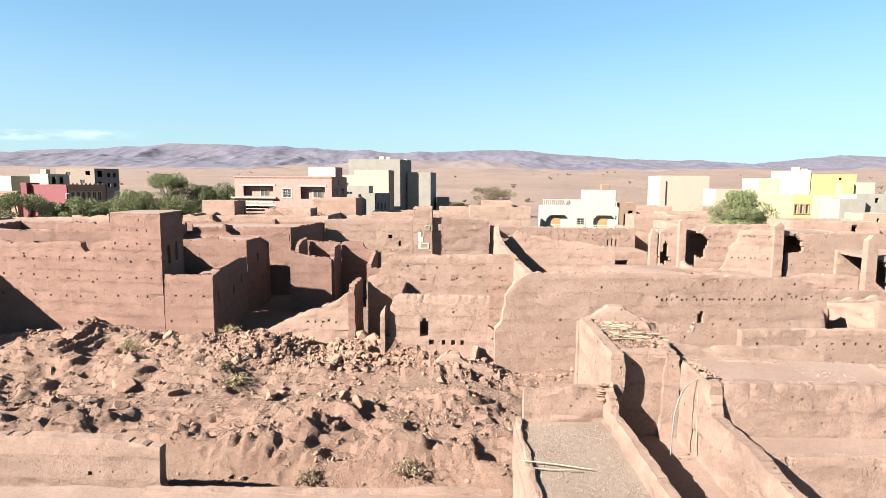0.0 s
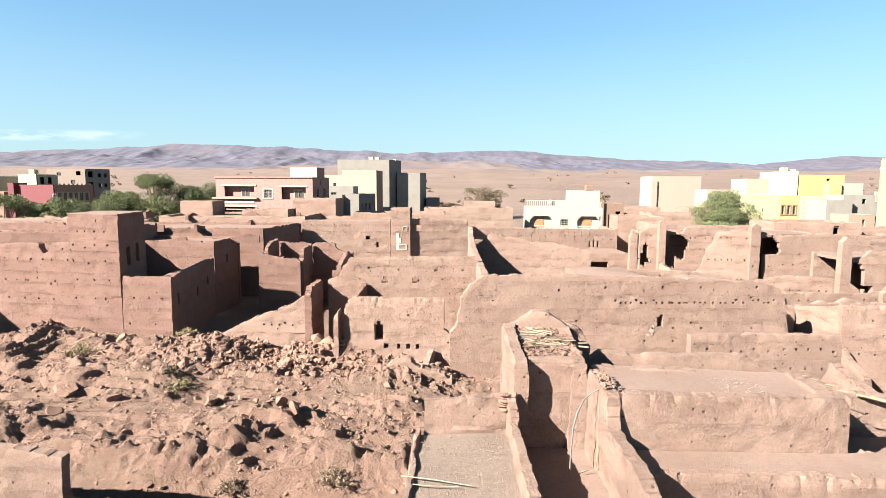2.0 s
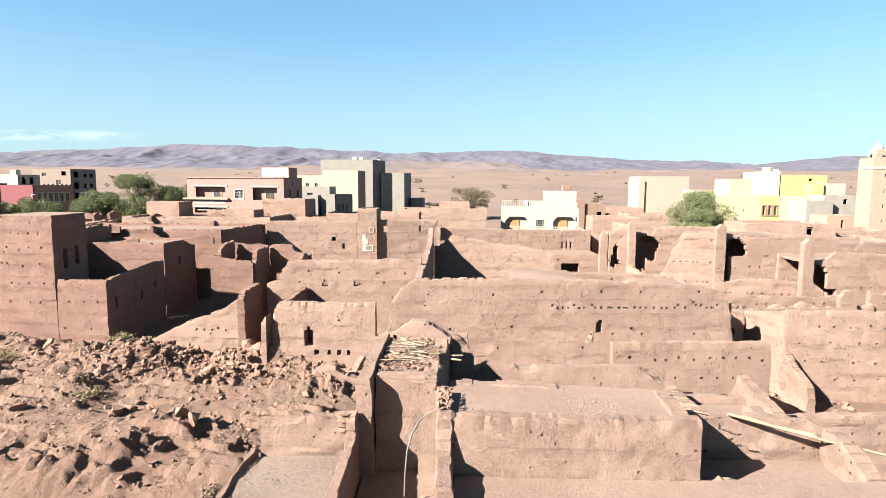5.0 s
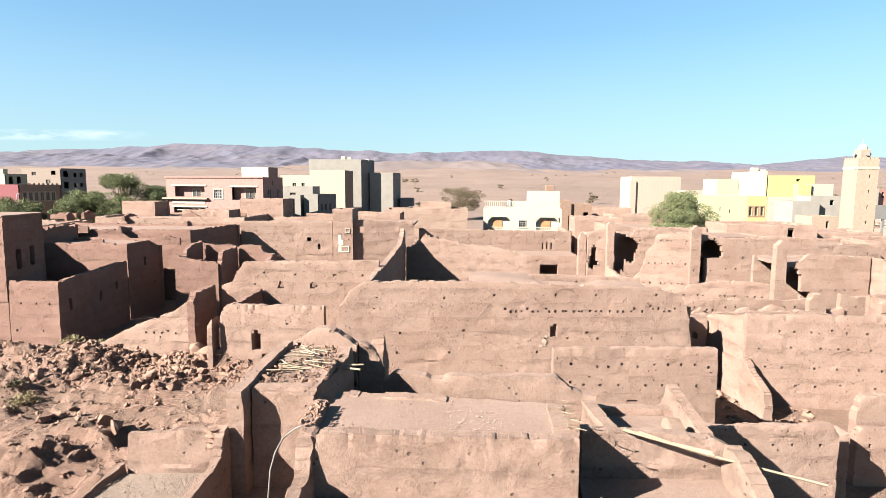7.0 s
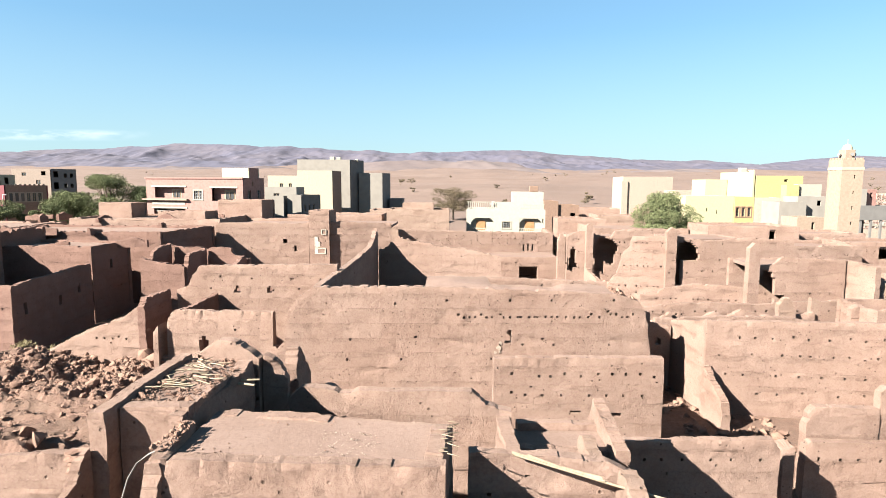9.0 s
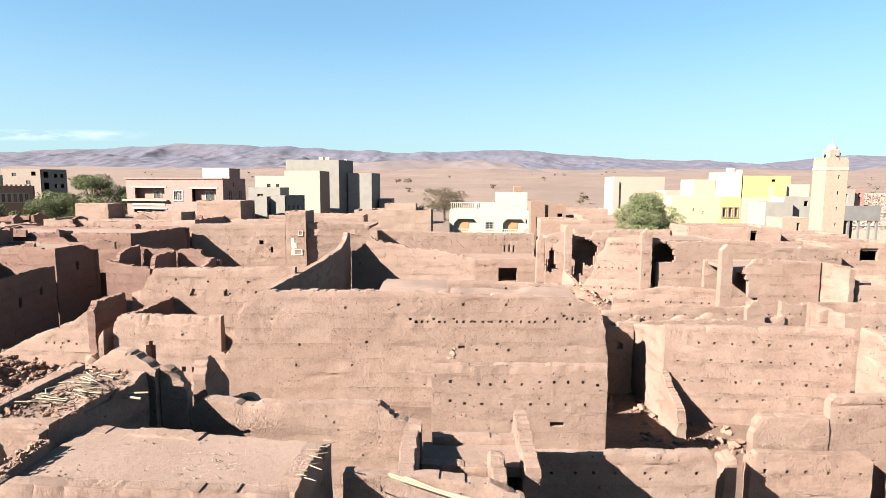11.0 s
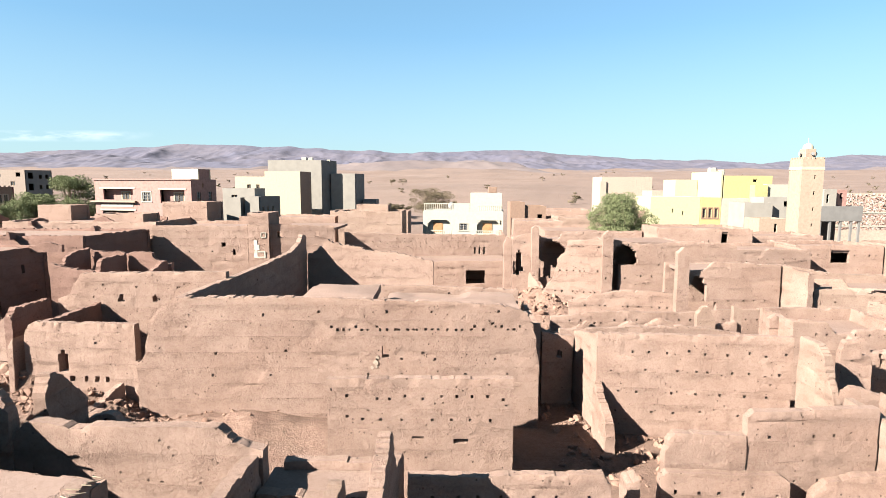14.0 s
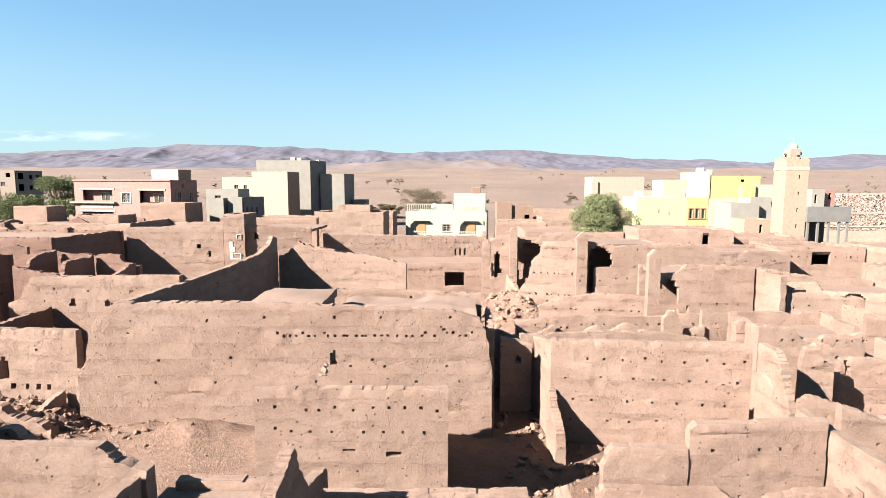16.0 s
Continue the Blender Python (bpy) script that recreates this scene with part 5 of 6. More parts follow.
# pink villa
h = thing("pink_villa", -25, 92, 0, "pink two-storey villa with loggias and white-trimmed windows", "house")
a, b, c, d = (-33.6, 90.4), (-17.6, 87.2), (-16.2, 92.4), (-32.0, 98)
m = frame_of(a, b)
block_house(h, [a, b, c, d], 0.0, 13.0, PINK, parapet=0.6, front=[(1.5, 6.6, 10.0, 11.6), (1.2, 6.6, 5.6, 8.4), (8.2, 9.6, 9.8, 11.1), (8.2, 9.6, 6.2, 7.5), (11.2, 15.2, 9.6, 11.5)],
            right=[(1.1, 1.9, 9.8, 11.2), (3.6, 4.3, 9.9, 11.2), (2.3, 2.6, 11.8, 12.5), (3.6, 4.3, 6.2, 7.5)], mats={})
for z0, z1 in ((9.8, 11.1), (6.2, 7.5)):
    window_in(h, a, b, 8.2, 9.6, z0, z1, WHITE, 4)
for s0, s1 in ((1.1, 1.9), (3.6, 4.3)):
    window_in(h, b, c, s0, s1, 9.9, 11.2, PINK, 2)
window_in(h, b, c, 2.3, 2.6, 11.8, 12.5)
window_in(h, b, c, 3.6, 4.3, 6.2, 7.5, WHITE, 2)
for s0, s1, z0, z1 in ((0.3, 7.2, 7.9, 12.2), (11.0, 15.6, 8.6, 12.2), (0.3, 7.2, 4.8, 8.4)):
    bk = wbox("loggia_wall", m, s0, s1, 0.9, 1.1, z0, z1, PINK, h)
    wbox("loggia_floor", m, s0, s1, 0.26, 0.9, z0, z0 + 0.15, CONCRETE, h)
am, bm_ = m @ Vector((0, 0.9, 0)), m @ Vector((16, 0.9, 0))
for s0, s1, z0, z1 in ((4.0, 5.3, 9.95, 11.1), (12.9, 14.4, 9.8, 11.0)):
    window_in(h, am.xy, bm_.xy, s0, s1, z0, z1, WHITE, 4, deep=-0.1)
wbox("ledge", m, -0.5, 7.2, -0.45, -0.002, 9.62, 9.85, TAN, h, "projecting balcony slab")
wbox("frieze", m, 1.0, 6.6, -0.06, -0.002, 8.95, 9.35, WHITE, h, "pale moulded balcony frieze")
wbox("cornice", m, -0.15, 16.4, -0.14, -0.002, 12.86, 13.06, PINK, h)
for s0, s1, z in ((0.9, 7.0, 11.6), (10.9, 15.5, 11.5), (0.9, 7.0, 8.4)):
    wbox("lintel", m, s0, s1, -0.08, -0.002, z, z + 0.22, WHITE, h, "white lintel band over the loggia")
balustrade(h, m, 11.2, 12.4, 0.1, 9.0, 5, WHITE, 0.6)
hq = [(-21.8, 90.2), (-17.4, 89.2), (-16.8, 92), (-21.2, 93)]
block_house(h, hq, 12.4, 14.5, CREAM, parapet=0.2, mats={"r": PINK})

# adobe house standing in front of it
h = thing("adobe_roof_house", -16, 84, 0, "square rammed-earth house with a flat roof", "house")
mud_house(h, [(-19.2, 82), (-13.1, 81.8), (-12.6, 86), (-19, 86.2)], 0.0, 9.95, roof=9.8, seed=301, rag=0.05, rough=0.03)

# cream and concrete blocks
h = thing("cream_house", -19, 131, 1, "tall cream rendered house with blank walls", "house")
block_house(h, [(-20.7, 128), (-13.1, 128), (-12.5, 135), (-20.5, 135)], 1, 15.0, CREAM, mats={"r": BRICKY})
block_house(h, [(-27.5, 129), (-20.75, 129), (-20.75, 135), (-27, 135)], 1, 13.9, CREAM, front=[(2.6, 3.4, 10.4, 12.2), (4.6, 5.3, 10.4, 12.2)])
window_in(h, (-27.5, 129), (-20.75, 129), 2.6, 3.4, 10.4, 12.2)
window_in(h, (-27.5, 129), (-20.75, 129), 4.6, 5.3, 10.4, 12.2)
h = thing("concrete_tower_house", -17, 146, 1, "tall unfinished grey concrete apartment house", "house")
block_house(h, [(-24.2, 141), (-11.6, 141.2), (-9.2, 147), (-23, 150)], 1, 17.9, CONCRETE, mats={"r": DARK_CONCRETE})
for x, y, z, s in ((-17, 144, 17.9, 0.9), (-15.4, 144.2, 17.9, 0.8), (-10.9, 144, 17.6, 0.6)):
    box_part("water_tank", x, x + s * 1.3, y, y + s, z, z + s * 0.9, WHITE, h, "white rooftop water tank", 0.08)
h = thing("grey_concrete_house", -6.5, 147, 1, "plain grey concrete house with blank walls", "house")
block_house(h, [(-10.0, 144), (-4.2, 144), (-2.9, 150), (-9.5, 151)], 1, 14.85, CONCRETE, mats={"r": DARK_CONCRETE})
block_house(h, [(-2.8, 147), (0.4, 147), (0.6, 151), (-2.6, 151)], 1, 8.6, DARK_CONCRETE)
h = thing("block_annex", -15, 104, 0, "low grey block annexes with small windows", "house")
block_house(h, [(-19.6, 103), (-14.1, 103), (-14, 108), (-19.6, 108)], 0, 11.6, CONCRETE, front=[(1.5, 2.5, 9.9, 10.5)])
window_in(h, (-19.6, 103), (-14.1, 103), 1.5, 2.5, 9.9, 10.5)
block_house(h, [(-18, 100.4), (-15.6, 100.4), (-15.5, 102.9), (-18, 102.9)], 0, 10.1, CONCRETE, mats={"r": DARK_CONCRETE})
block_house(h, [(-15.2, 101.2), (-12.8, 101.2), (-10.4, 105), (-13.5, 105.5)], 0, 10.3, CONCRETE, mats={"r": DARK_CONCRETE}, right=[(0.7, 1.1, 7.4, 8.6), (1.7, 2.1, 7.4, 8.6), (2.7, 3.1, 7.4, 8.6)])
for s in (0.7, 1.7, 2.7):
    window_in(h, (-12.8, 101.2), (-10.4, 105), s, s + 0.4, 7.4, 8.6)

# white villa
h = thing("white_villa", 21, 95, 0, "white two-storey villa with arched balconies and balustrades", "house")
a, b, c, d = (15.2, 91.6), (27.1, 90.4), (27.8, 99), (16, 100)
m = frame_of(a, b)
block_house(h, [a, b, c, d], 0.0, 8.4, WHITE, parapet=0.2, front=[(0.7, 4.2, 5.2, 7.1), (8.1, 11.7, 5.2, 7.1), (5.5, 6.7, 5.6, 6.6)])
for s0, s1 in ((0.5, 4.5), (7.9, 11.75)):
    wbox("loggia_wall", m, s0, s1, 0.6, 0.8, 4.6, 7.8, WHITE, h)
    wbox("loggia_floor", m, s0, s1, -0.9, 1.2, 4.7, 4.9, WHITE, h)
    wbox("door", m, s0 + 1.0, s0 + 2.4, 0.52, 0.59, 4.9, 6.7, ORANGE, h, "orange balcony door")
    balustrade(h, m, s0, s1, -0.8, 4.9, 12, WHITE)
    for sx, sg in ((s0 + 0.2, 1), (s1 - 0.25, -1)):
        bm = bmesh.new()
        for i in range(5):
            w = 0.55 * (1 - math.cos((i + 1) / 5 * math.pi / 2))
            add_box(bm, min(sx, sx + sg * w), max(sx, sx + sg * w), 0.02, 0.2, 6.3 + i * 0.16, 6.3 + (i + 1) * 0.16 + 0.01, 0, m)
        part("arch_corner", bm, WHITE, h, "rounded white arch corner")
window_in(h, a, b, 5.5, 6.7, 5.6, 6.6, WHITE, 3)
balustrade(h, m, 0.1, 4.6, 0.15, 8.4, 14, WHITE, 1.2)
balustrade(h, m, 8.2, 11.8, 0.15, 8.4, 12, WHITE, 0.9)
wbox("parapet", m, 4.6, 7.0, 0.02, 0.25, 8.4, 9.6, WHITE, h)
block_house(h, [(22.3, 92.5), (27.0, 92.0), (27.3, 96), (22.5, 96.5)], 8.3, 11.1, WHITE, parapet=0.15)
v = box_part("water_tank", 25.0, 26.3, 93, 94, 11.1, 12.0, BRICKY, h, "brown rooftop water tank", 0.05)
h = thing("satellite_dish", 19.5, 93, 8.2, "small white satellite dish on the villa roof", "dish")
bm = bmesh.new()
bmesh.ops.create_cone(bm, cap_ends=False, segments=14, radius1=0.55, radius2=0.1, depth=0.22)
bmesh.ops.transform(bm, matrix=Matrix.Translation((19.5, 93, 9.2)) @ Euler((radians(70), 0, radians(20))).to_matrix().to_4x4(), verts=bm.verts)
part("bowl", bm, TIN, h)
box_part("mast", 19.47, 19.53, 93.0, 93.06, 8.2, 9.2, TIN, h)

# low adobe houses either side of it
h = thing("low_adobe_house", 9, 87, 0, "low pale rammed-earth house with a log roof edge", "house")
mud_house(h, [(3.5, 86.5), (12.6, 86), (12.6, 93), (3.5, 93)], 0.0, 8.6, roof=8.3, seed=311, rag=0.08, mat=MUD_PALE)
mud_house(h, [(5.5, 90), (10.2, 89.8), (10.2, 93), (5.5, 93)], 8.3, 9.4, roof=9.3, seed=315, rag=0.05, mat=MUD_PALE)
h = thing("brown_block_house", 32, 112, 0, "brown block house with stepped roofs", "house")
block_house(h, [(30.0, 110), (32.6, 110), (32.6, 116), (30, 116)], 0.5, 9.2, BRICKY)
block_house(h, [(32.65, 110.4), (36.5, 110.4), (36.5, 116), (32.65, 116)], 0.5, 8.5, BRICKY, front=[(2.3, 3.2, 6.3, 7.0)])

# pale house, yellow villa and the minaret
h = thing("pale_block_house", 64, 160, 2, "plain pale beige house with a low annex", "house")
block_house(h, [(57.6, 155), (70.5, 155), (70.5, 165), (57.6, 165)], 2, 14.4, BEIGE, parapet=0.3)
clean_wall(h, (57.2, 154.6), (58.7, 154.6), 2, 13.2, BEIGE)
block_house(h, [(65.5, 140), (76, 140), (76, 147), (65.5, 147)], 2, 11.0, BEIGE)
h = thing("yellow_villa", 65, 108, 0.5, "yellow three-storey villa, left side coloured paler as sunlit, with cream and white annexes", "house")
# left walls take the paler lemon: strong sun on yellow, put into the paint
block_house(h, [(63.9, 101), (71.6, 101), (71.6, 112), (63.9, 112)], 0.5, 13.9, YELLOW, front=[(4.6, 5.2, 12.9, 13.3)], mats={"l": LEMON_SUNLIT})
clean_wall(h, (63.4, 113), (63.4, 101.1), 0.5, 14.6, LEMON_SUNLIT)
block_house(h, [(59.4, 110), (63.3, 110), (63.3, 116), (59.4, 116)], 0.5, 13.3, LEMON_SUNLIT)
block_house(h, [(68.0, 99.2), (70.0, 99.2), (70.0, 100.9), (68.0, 100.9)], 0.5, 12.4, YELLOW)
block_house(h, [(70.05, 99.6), (73.9, 99.6), (73.9, 100.9), (70.05, 100.9)], 0.5, 12.5, WHITE)
block_house(h, [(51.1, 98), (58.9, 98), (58.9, 104), (51.1, 106)], 0.5, 10.5, LEMON_SUNLIT, front=[(3.4, 3.6, 8.0, 8.6), (5.0, 5.2, 7.6, 8.2)])
block_house(h, [(58.95, 97.8), (62.1, 97.8), (62.1, 104), (58.95, 104)], 0.5, 10.4, YELLOW, front=[(0.3, 0.8, 7.2, 8.7), (1.25, 1.75, 7.2, 8.7), (2.2, 2.7, 7.2, 8.7)])
for s in (0.3, 1.25, 2.2):
    window_in(h, (58.95, 97.8), (62.1, 97.8), s, s + 0.5, 7.2, 8.7, BRICKY)
block_house(h, [(62.15, 97.8), (66.4, 97.8), (66.4, 104), (62.15, 104)], 0.5, 10.3, WHITE)
for x, s in ((63.6, 1.2), (65.3, 0.9)):
    box_part("water_tank", x, x + s, 106, 107, 14.0, 14.0 + s * 1.1, WHITE, h, "white rooftop water tank", 0.12)
h = thing("grey_garden_wall_house", 66, 93, 0.5, "grey rendered low house below the villa", "house")
block_house(h, [(62.9, 92), (67.0, 92), (67, 97), (62.9, 97)], 0.5, 9.8, CONCRETE)
block_house(h, [(66.2, 93), (71.2, 93), (71.2, 97), (66.2, 97)], 0.5, 10.6, CONCRETE, front=[(3.0, 3.6, 9.2, 10.0)])
block_house(h, [(61.0, 84), (64.8, 84), (64.8, 88), (61.0, 88)], 0.3, 7.9, TAN, front=[(2.0, 2.4, 6.0, 7.2)])

h = thing("minaret", 64, 80, 0.3, "square tan minaret with slit windows and a small domed lantern", "minaret")
q = [(62.9, 78.5), (65.5, 78.3), (65.9, 81.0), (63.0, 81.4)]
slits = [(1.5, 1.68, z, z + 0.45) for z in (13.2, 11.2, 9.2, 7.2)]
block_house(h, q, 0.2, 15.6, TAN, parapet=0.3, front=slits)
for i, (p0, p1) in enumerate(zip(q, q[1:] + q[:1])):
    mm = frame_of(p0, p1)
    L = (Vector(p1) - Vector(p0)).length
    wbox("band", mm, -0.04, L + 0.04, -0.05, -0.002, 14.3, 14.65, CREAM, h, "pale painted band")
    for k in range(5):
        s = L * (k + 0.5) / 5
        wbox("merlon", mm, s - 0.14, s + 0.14, 0.0, 0.22, 15.6, 15.85, TAN, h)
lantern = box_part("lantern", 63.6, 64.9, 79.2, 80.5, 15.2, 16.9, TAN, h, bevel=0.04)
bm = bmesh.new()
bmesh.ops.create_uvsphere(bm, u_segments=14, v_segments=8, radius=0.62)
bmesh.ops.transform(bm, matrix=Matrix.Translation((64.25, 79.85, 16.9)) @ Matrix.Diagonal((1, 1, 1.25, 1)), verts=bm.verts)
part("dome", bm, CREAM, lantern, "small pale dome", 60)
box_part("finial", 64.22, 64.28, 79.82, 79.88, 17.6, 18.3, TIN, lantern, "thin metal finial")
for dx, dy in ((-0.9, 0), (0.9, 0), (0, -0.9)):
    bm = bmesh.new()
    bmesh.ops.create_cone(bm, cap_ends=True, segments=10, radius1=0.22, radius2=0.06, depth=0.35)
    turn = Vector((dx, dy, 0)).to_track_quat("-Z", "Y").to_matrix().to_4x4()
    bmesh.ops.transform(bm, matrix=Matrix.Translation((64.25 + dx, 79.85 + dy, 16.3)) @ turn, verts=bm.verts)
    part("loudspeaker", bm, TIN, lantern, "grey horn loudspeaker")

h = thing("open_concrete_house", 79, 98, 0.5, "unfinished concrete house with a dark open ground floor", "house")
block_house(h, [(75.8, 95), (82.3, 95), (83, 103), (76.5, 103)], 6.9, 9.2, DARK_CONCRETE, parapet=0.1)
for x in (76.1, 77.6, 79.2, 80.8, 82.0):
    box_part("column", x - 0.15, x + 0.15, 95.1, 95.4, 0.5, 6.9, DARK_CONCRETE, h)
# near-black wall stands in for the shade deep under the floor above
box_part("rear_wall", 76.5, 82.6, 101.5, 101.8, 0.5, 6.9, SHADE, h)
block_house(h, [(76.9, 96), (78.8, 96), (78.8, 99), (76.9, 99)], 9.1, 11.8, CONCRETE, parapet=0.1, front=[(0.4, 0.8, 9.7, 11.0)])
block_house(h, [(79.4, 97), (81.0, 97), (81, 99), (79.4, 99)], 9.1, 11.7, PINK, parapet=0.1, front=[(0.6, 1.0, 10.3, 11.2)])
h = thing("stone_garden_wall", 92, 110, 0.5, "tall wall of mixed red and white stones", "wall")
rs = np.random.RandomState(5)
STONEM = []
for n, col in enumerate(((0.27, 0.18, 0.155), (0.31, 0.275, 0.24), (0.24, 0.155, 0.125))):
    STONEM.append(plain("garden_stone_" + "abc"[n], col))
box_part("backing", 84.0, 112, 110.2, 110.6, 0.5, 11.0, BEIGE, h)
for n in range(3):
    verts, faces = [], []
    for i in range(900):
        x, z, s = rs.uniform(84.2, 111.8), rs.uniform(4.5, 10.8), rs.uniform(0.1, 0.22)
        o = len(verts)
        verts += [(x + dx * s * rs.uniform(0.7, 1.3), 110.2 - dy * 0.08, z + dz * s * rs.uniform(0.5, 0.9)) for dx, dy, dz in ((-1, 0, -1), (1, 0, -1), (1, 0, 1), (-1, 0, 1), (-0.7, 1, -0.7), (0.7, 1, -0.7), (0.7, 1, 0.7), (-0.7, 1, 0.7))]
        faces += [tuple(o + k for k in f) for f in ((4, 5, 6, 7), (0, 1, 5, 4), (1, 2, 6, 5), (2, 3, 7, 6), (3, 0, 4, 7))]
    tagged(piece("stones", verts, faces, STONEM[n], h), kind="stuff")
for z in (5.0, 7.4):
    box_part("coping_band", 84.0, 112, 110.05, 110.19, z, z + 0.22, WHITE, h, "pale mortar band")

# houses at the western edge
h = thing("crimson_house", -88, 132, 1, "crimson rendered house with a brown panelled side", "house")
a, b, c = (-95.8, 131), (-85.3, 127.8), (-79.3, 133)
block_house(h, [a, b, c, (-90, 139)], 1, 11.5, ROSE, mats={"r": BRICKY}, right=[(0.8 + i * 1.05, 1.5 + i * 1.05, 7.9, 9.8) for i in range(6)])
for i in range(6):
    window_in(h, b, c, 0.8 + i * 1.05, 1.5 + i * 1.05, 7.9, 9.8, BEIGE)
block_house(h, [(-97.4, 130.2), (-95.9, 130.0), (-95.7, 134), (-97.2, 134)], 1, 11.9, ROSE)
mm = frame_of(b, c)
for k in range(9):
    wbox("merlon", mm, 0.2 + k * 0.85, 0.6 + k * 0.85, 0.0, 0.25, 11.5, 11.8, TAN, h)
h = thing("cream_terrace_house", -99, 143, 1, "cream terraced house with a dark stair tower", "house")
block_house(h, [(-103, 141), (-98.2, 140.6), (-95.2, 144), (-101, 147)], 1, 14.0, CREAM, right=[(0.8, 1.6, 11.6, 13.4), (2.4, 3.2, 11.6, 13.4)])
block_house(h, [(-101, 142), (-99.6, 142), (-99.6, 143.5), (-101, 143.5)], 13.4, 15.2, CREAM)
block_house(h, [(-112, 141), (-107, 140), (-106, 146), (-112, 147)], 1, 13.5, CREAM)
block_house(h, [(-112, 132), (-99, 131), (-98, 137), (-112, 138)], 1, 9.9, BRICKY, front=[(1 + i * 1.5, 1.8 + i * 1.5, 7.0, 8.6) for i in range(6)])
h = thing("tan_apartment_house", -108, 174, 2, "four-storey tan apartment house, its balcony side coloured dark as in shade", "house")
a, b, c = (-117, 171), (-104.8, 170), (-100.4, 175)
block_house(h, [a, b, c, (-113, 182)], 2, 16.1, BLOCKY, front=[(3.2, 4.6, 14.0, 15.0), (7.6, 9.0, 11.6, 12.8), (9.4, 10.8, 14.2, 15.4)],
            right=[(0.8, 2.0, 13.6, 15.4), (3.4, 4.2, 13.6, 14.8), (0.8, 2.0, 10.2, 12.2), (3.4, 4.2, 10.6, 11.8), (0.8, 2.0, 7.0, 9.0), (5.0, 5.8, 13.6, 14.8), (5.0, 5.8, 10.6, 11.8)], mats={"r": DARK_CONCRETE})
for s0, s1, z0, z1 in ((3.2, 4.6, 14.0, 15.0), (7.6, 9.0, 11.6, 12.8)):
    window_in(h, a, b, s0, s1, z0, z1)
h = thing("street_lamp", -81, 126, 1, "thin grey street lamp post beside the crimson house", "lamp")
for x, y in ((-84.4, 126),):
    box_part("pole", x, x + 0.14, y, y + 0.14, 1, 9.4, TIN, h)
    box_part("head", x, x + 0.9, y, y + 0.2, 9.4, 9.55, TIN, h, bevel=0.03)
h2 = copy_thing(h, Matrix.Translation((-68.5, 132, 1)))


# ---- trees and shrubs ----
def leafy(name, base, tint, dry=0.0):
    k = Nodes(name, 0.9)
    k.b.inputs["Specular IOR Level"].default_value = 0.1
    isl = k.n("ShaderNodeNewGeometry").outputs["Random Per Island"]
    c = k.mix(k.ramp(isl, 0, 1), base, tint)
    c = k.mix(k.ramp(k.noise(0.9, 3), 0.4, 0.7, 0, 0.5), c, tuple(v * 0.6 for v in base))
    k.b.inputs["Subsurface Weight"].default_value = 0.0
    return k.done(c)


LEAF = leafy("dusty_green_leaves", (0.084, 0.095, 0.045), (0.139, 0.154, 0.080))
LEAF_DARK = leafy("dark_green_leaves", (0.056, 0.068, 0.034), (0.098, 0.112, 0.058))
LEAF_DRY = leafy("olive_brown_leaves", (0.083, 0.066, 0.043), (0.122, 0.098, 0.064))
TWIG = plain("dry_twigs", (0.170, 0.123, 0.085), scale=10.0)
STRAW = leafy("dry_straw_leaves", (0.195, 0.165, 0.090), (0.269, 0.224, 0.134))
BARK = plain("grey_bark", (0.16, 0.12, 0.09), scale=6.0)


def limb(verts, faces, pts, radii, sides=6):
    o = len(verts)
    for n, (p, r) in enumerate(zip(pts, radii)):
        d = (Vector(pts[min(n + 1, len(pts) - 1)]) - Vector(pts[max(n - 1, 0)])).normalized()
        u = d.orthogonal().normalized()
        w = d.cross(u)
        for k in range(sides):
            a = 2 * math.pi * k / sides
            verts.append(tuple(Vector(p) + r * (u * math.cos(a) + w * math.sin(a))))
    for n in range(len(pts) - 1):
        for k in range(sides):
            j = (k + 1) % sides
            faces.append((o + n * sides + k, o + n * sides + j, o + (n + 1) * sides + j, o + (n + 1) * sides + k))


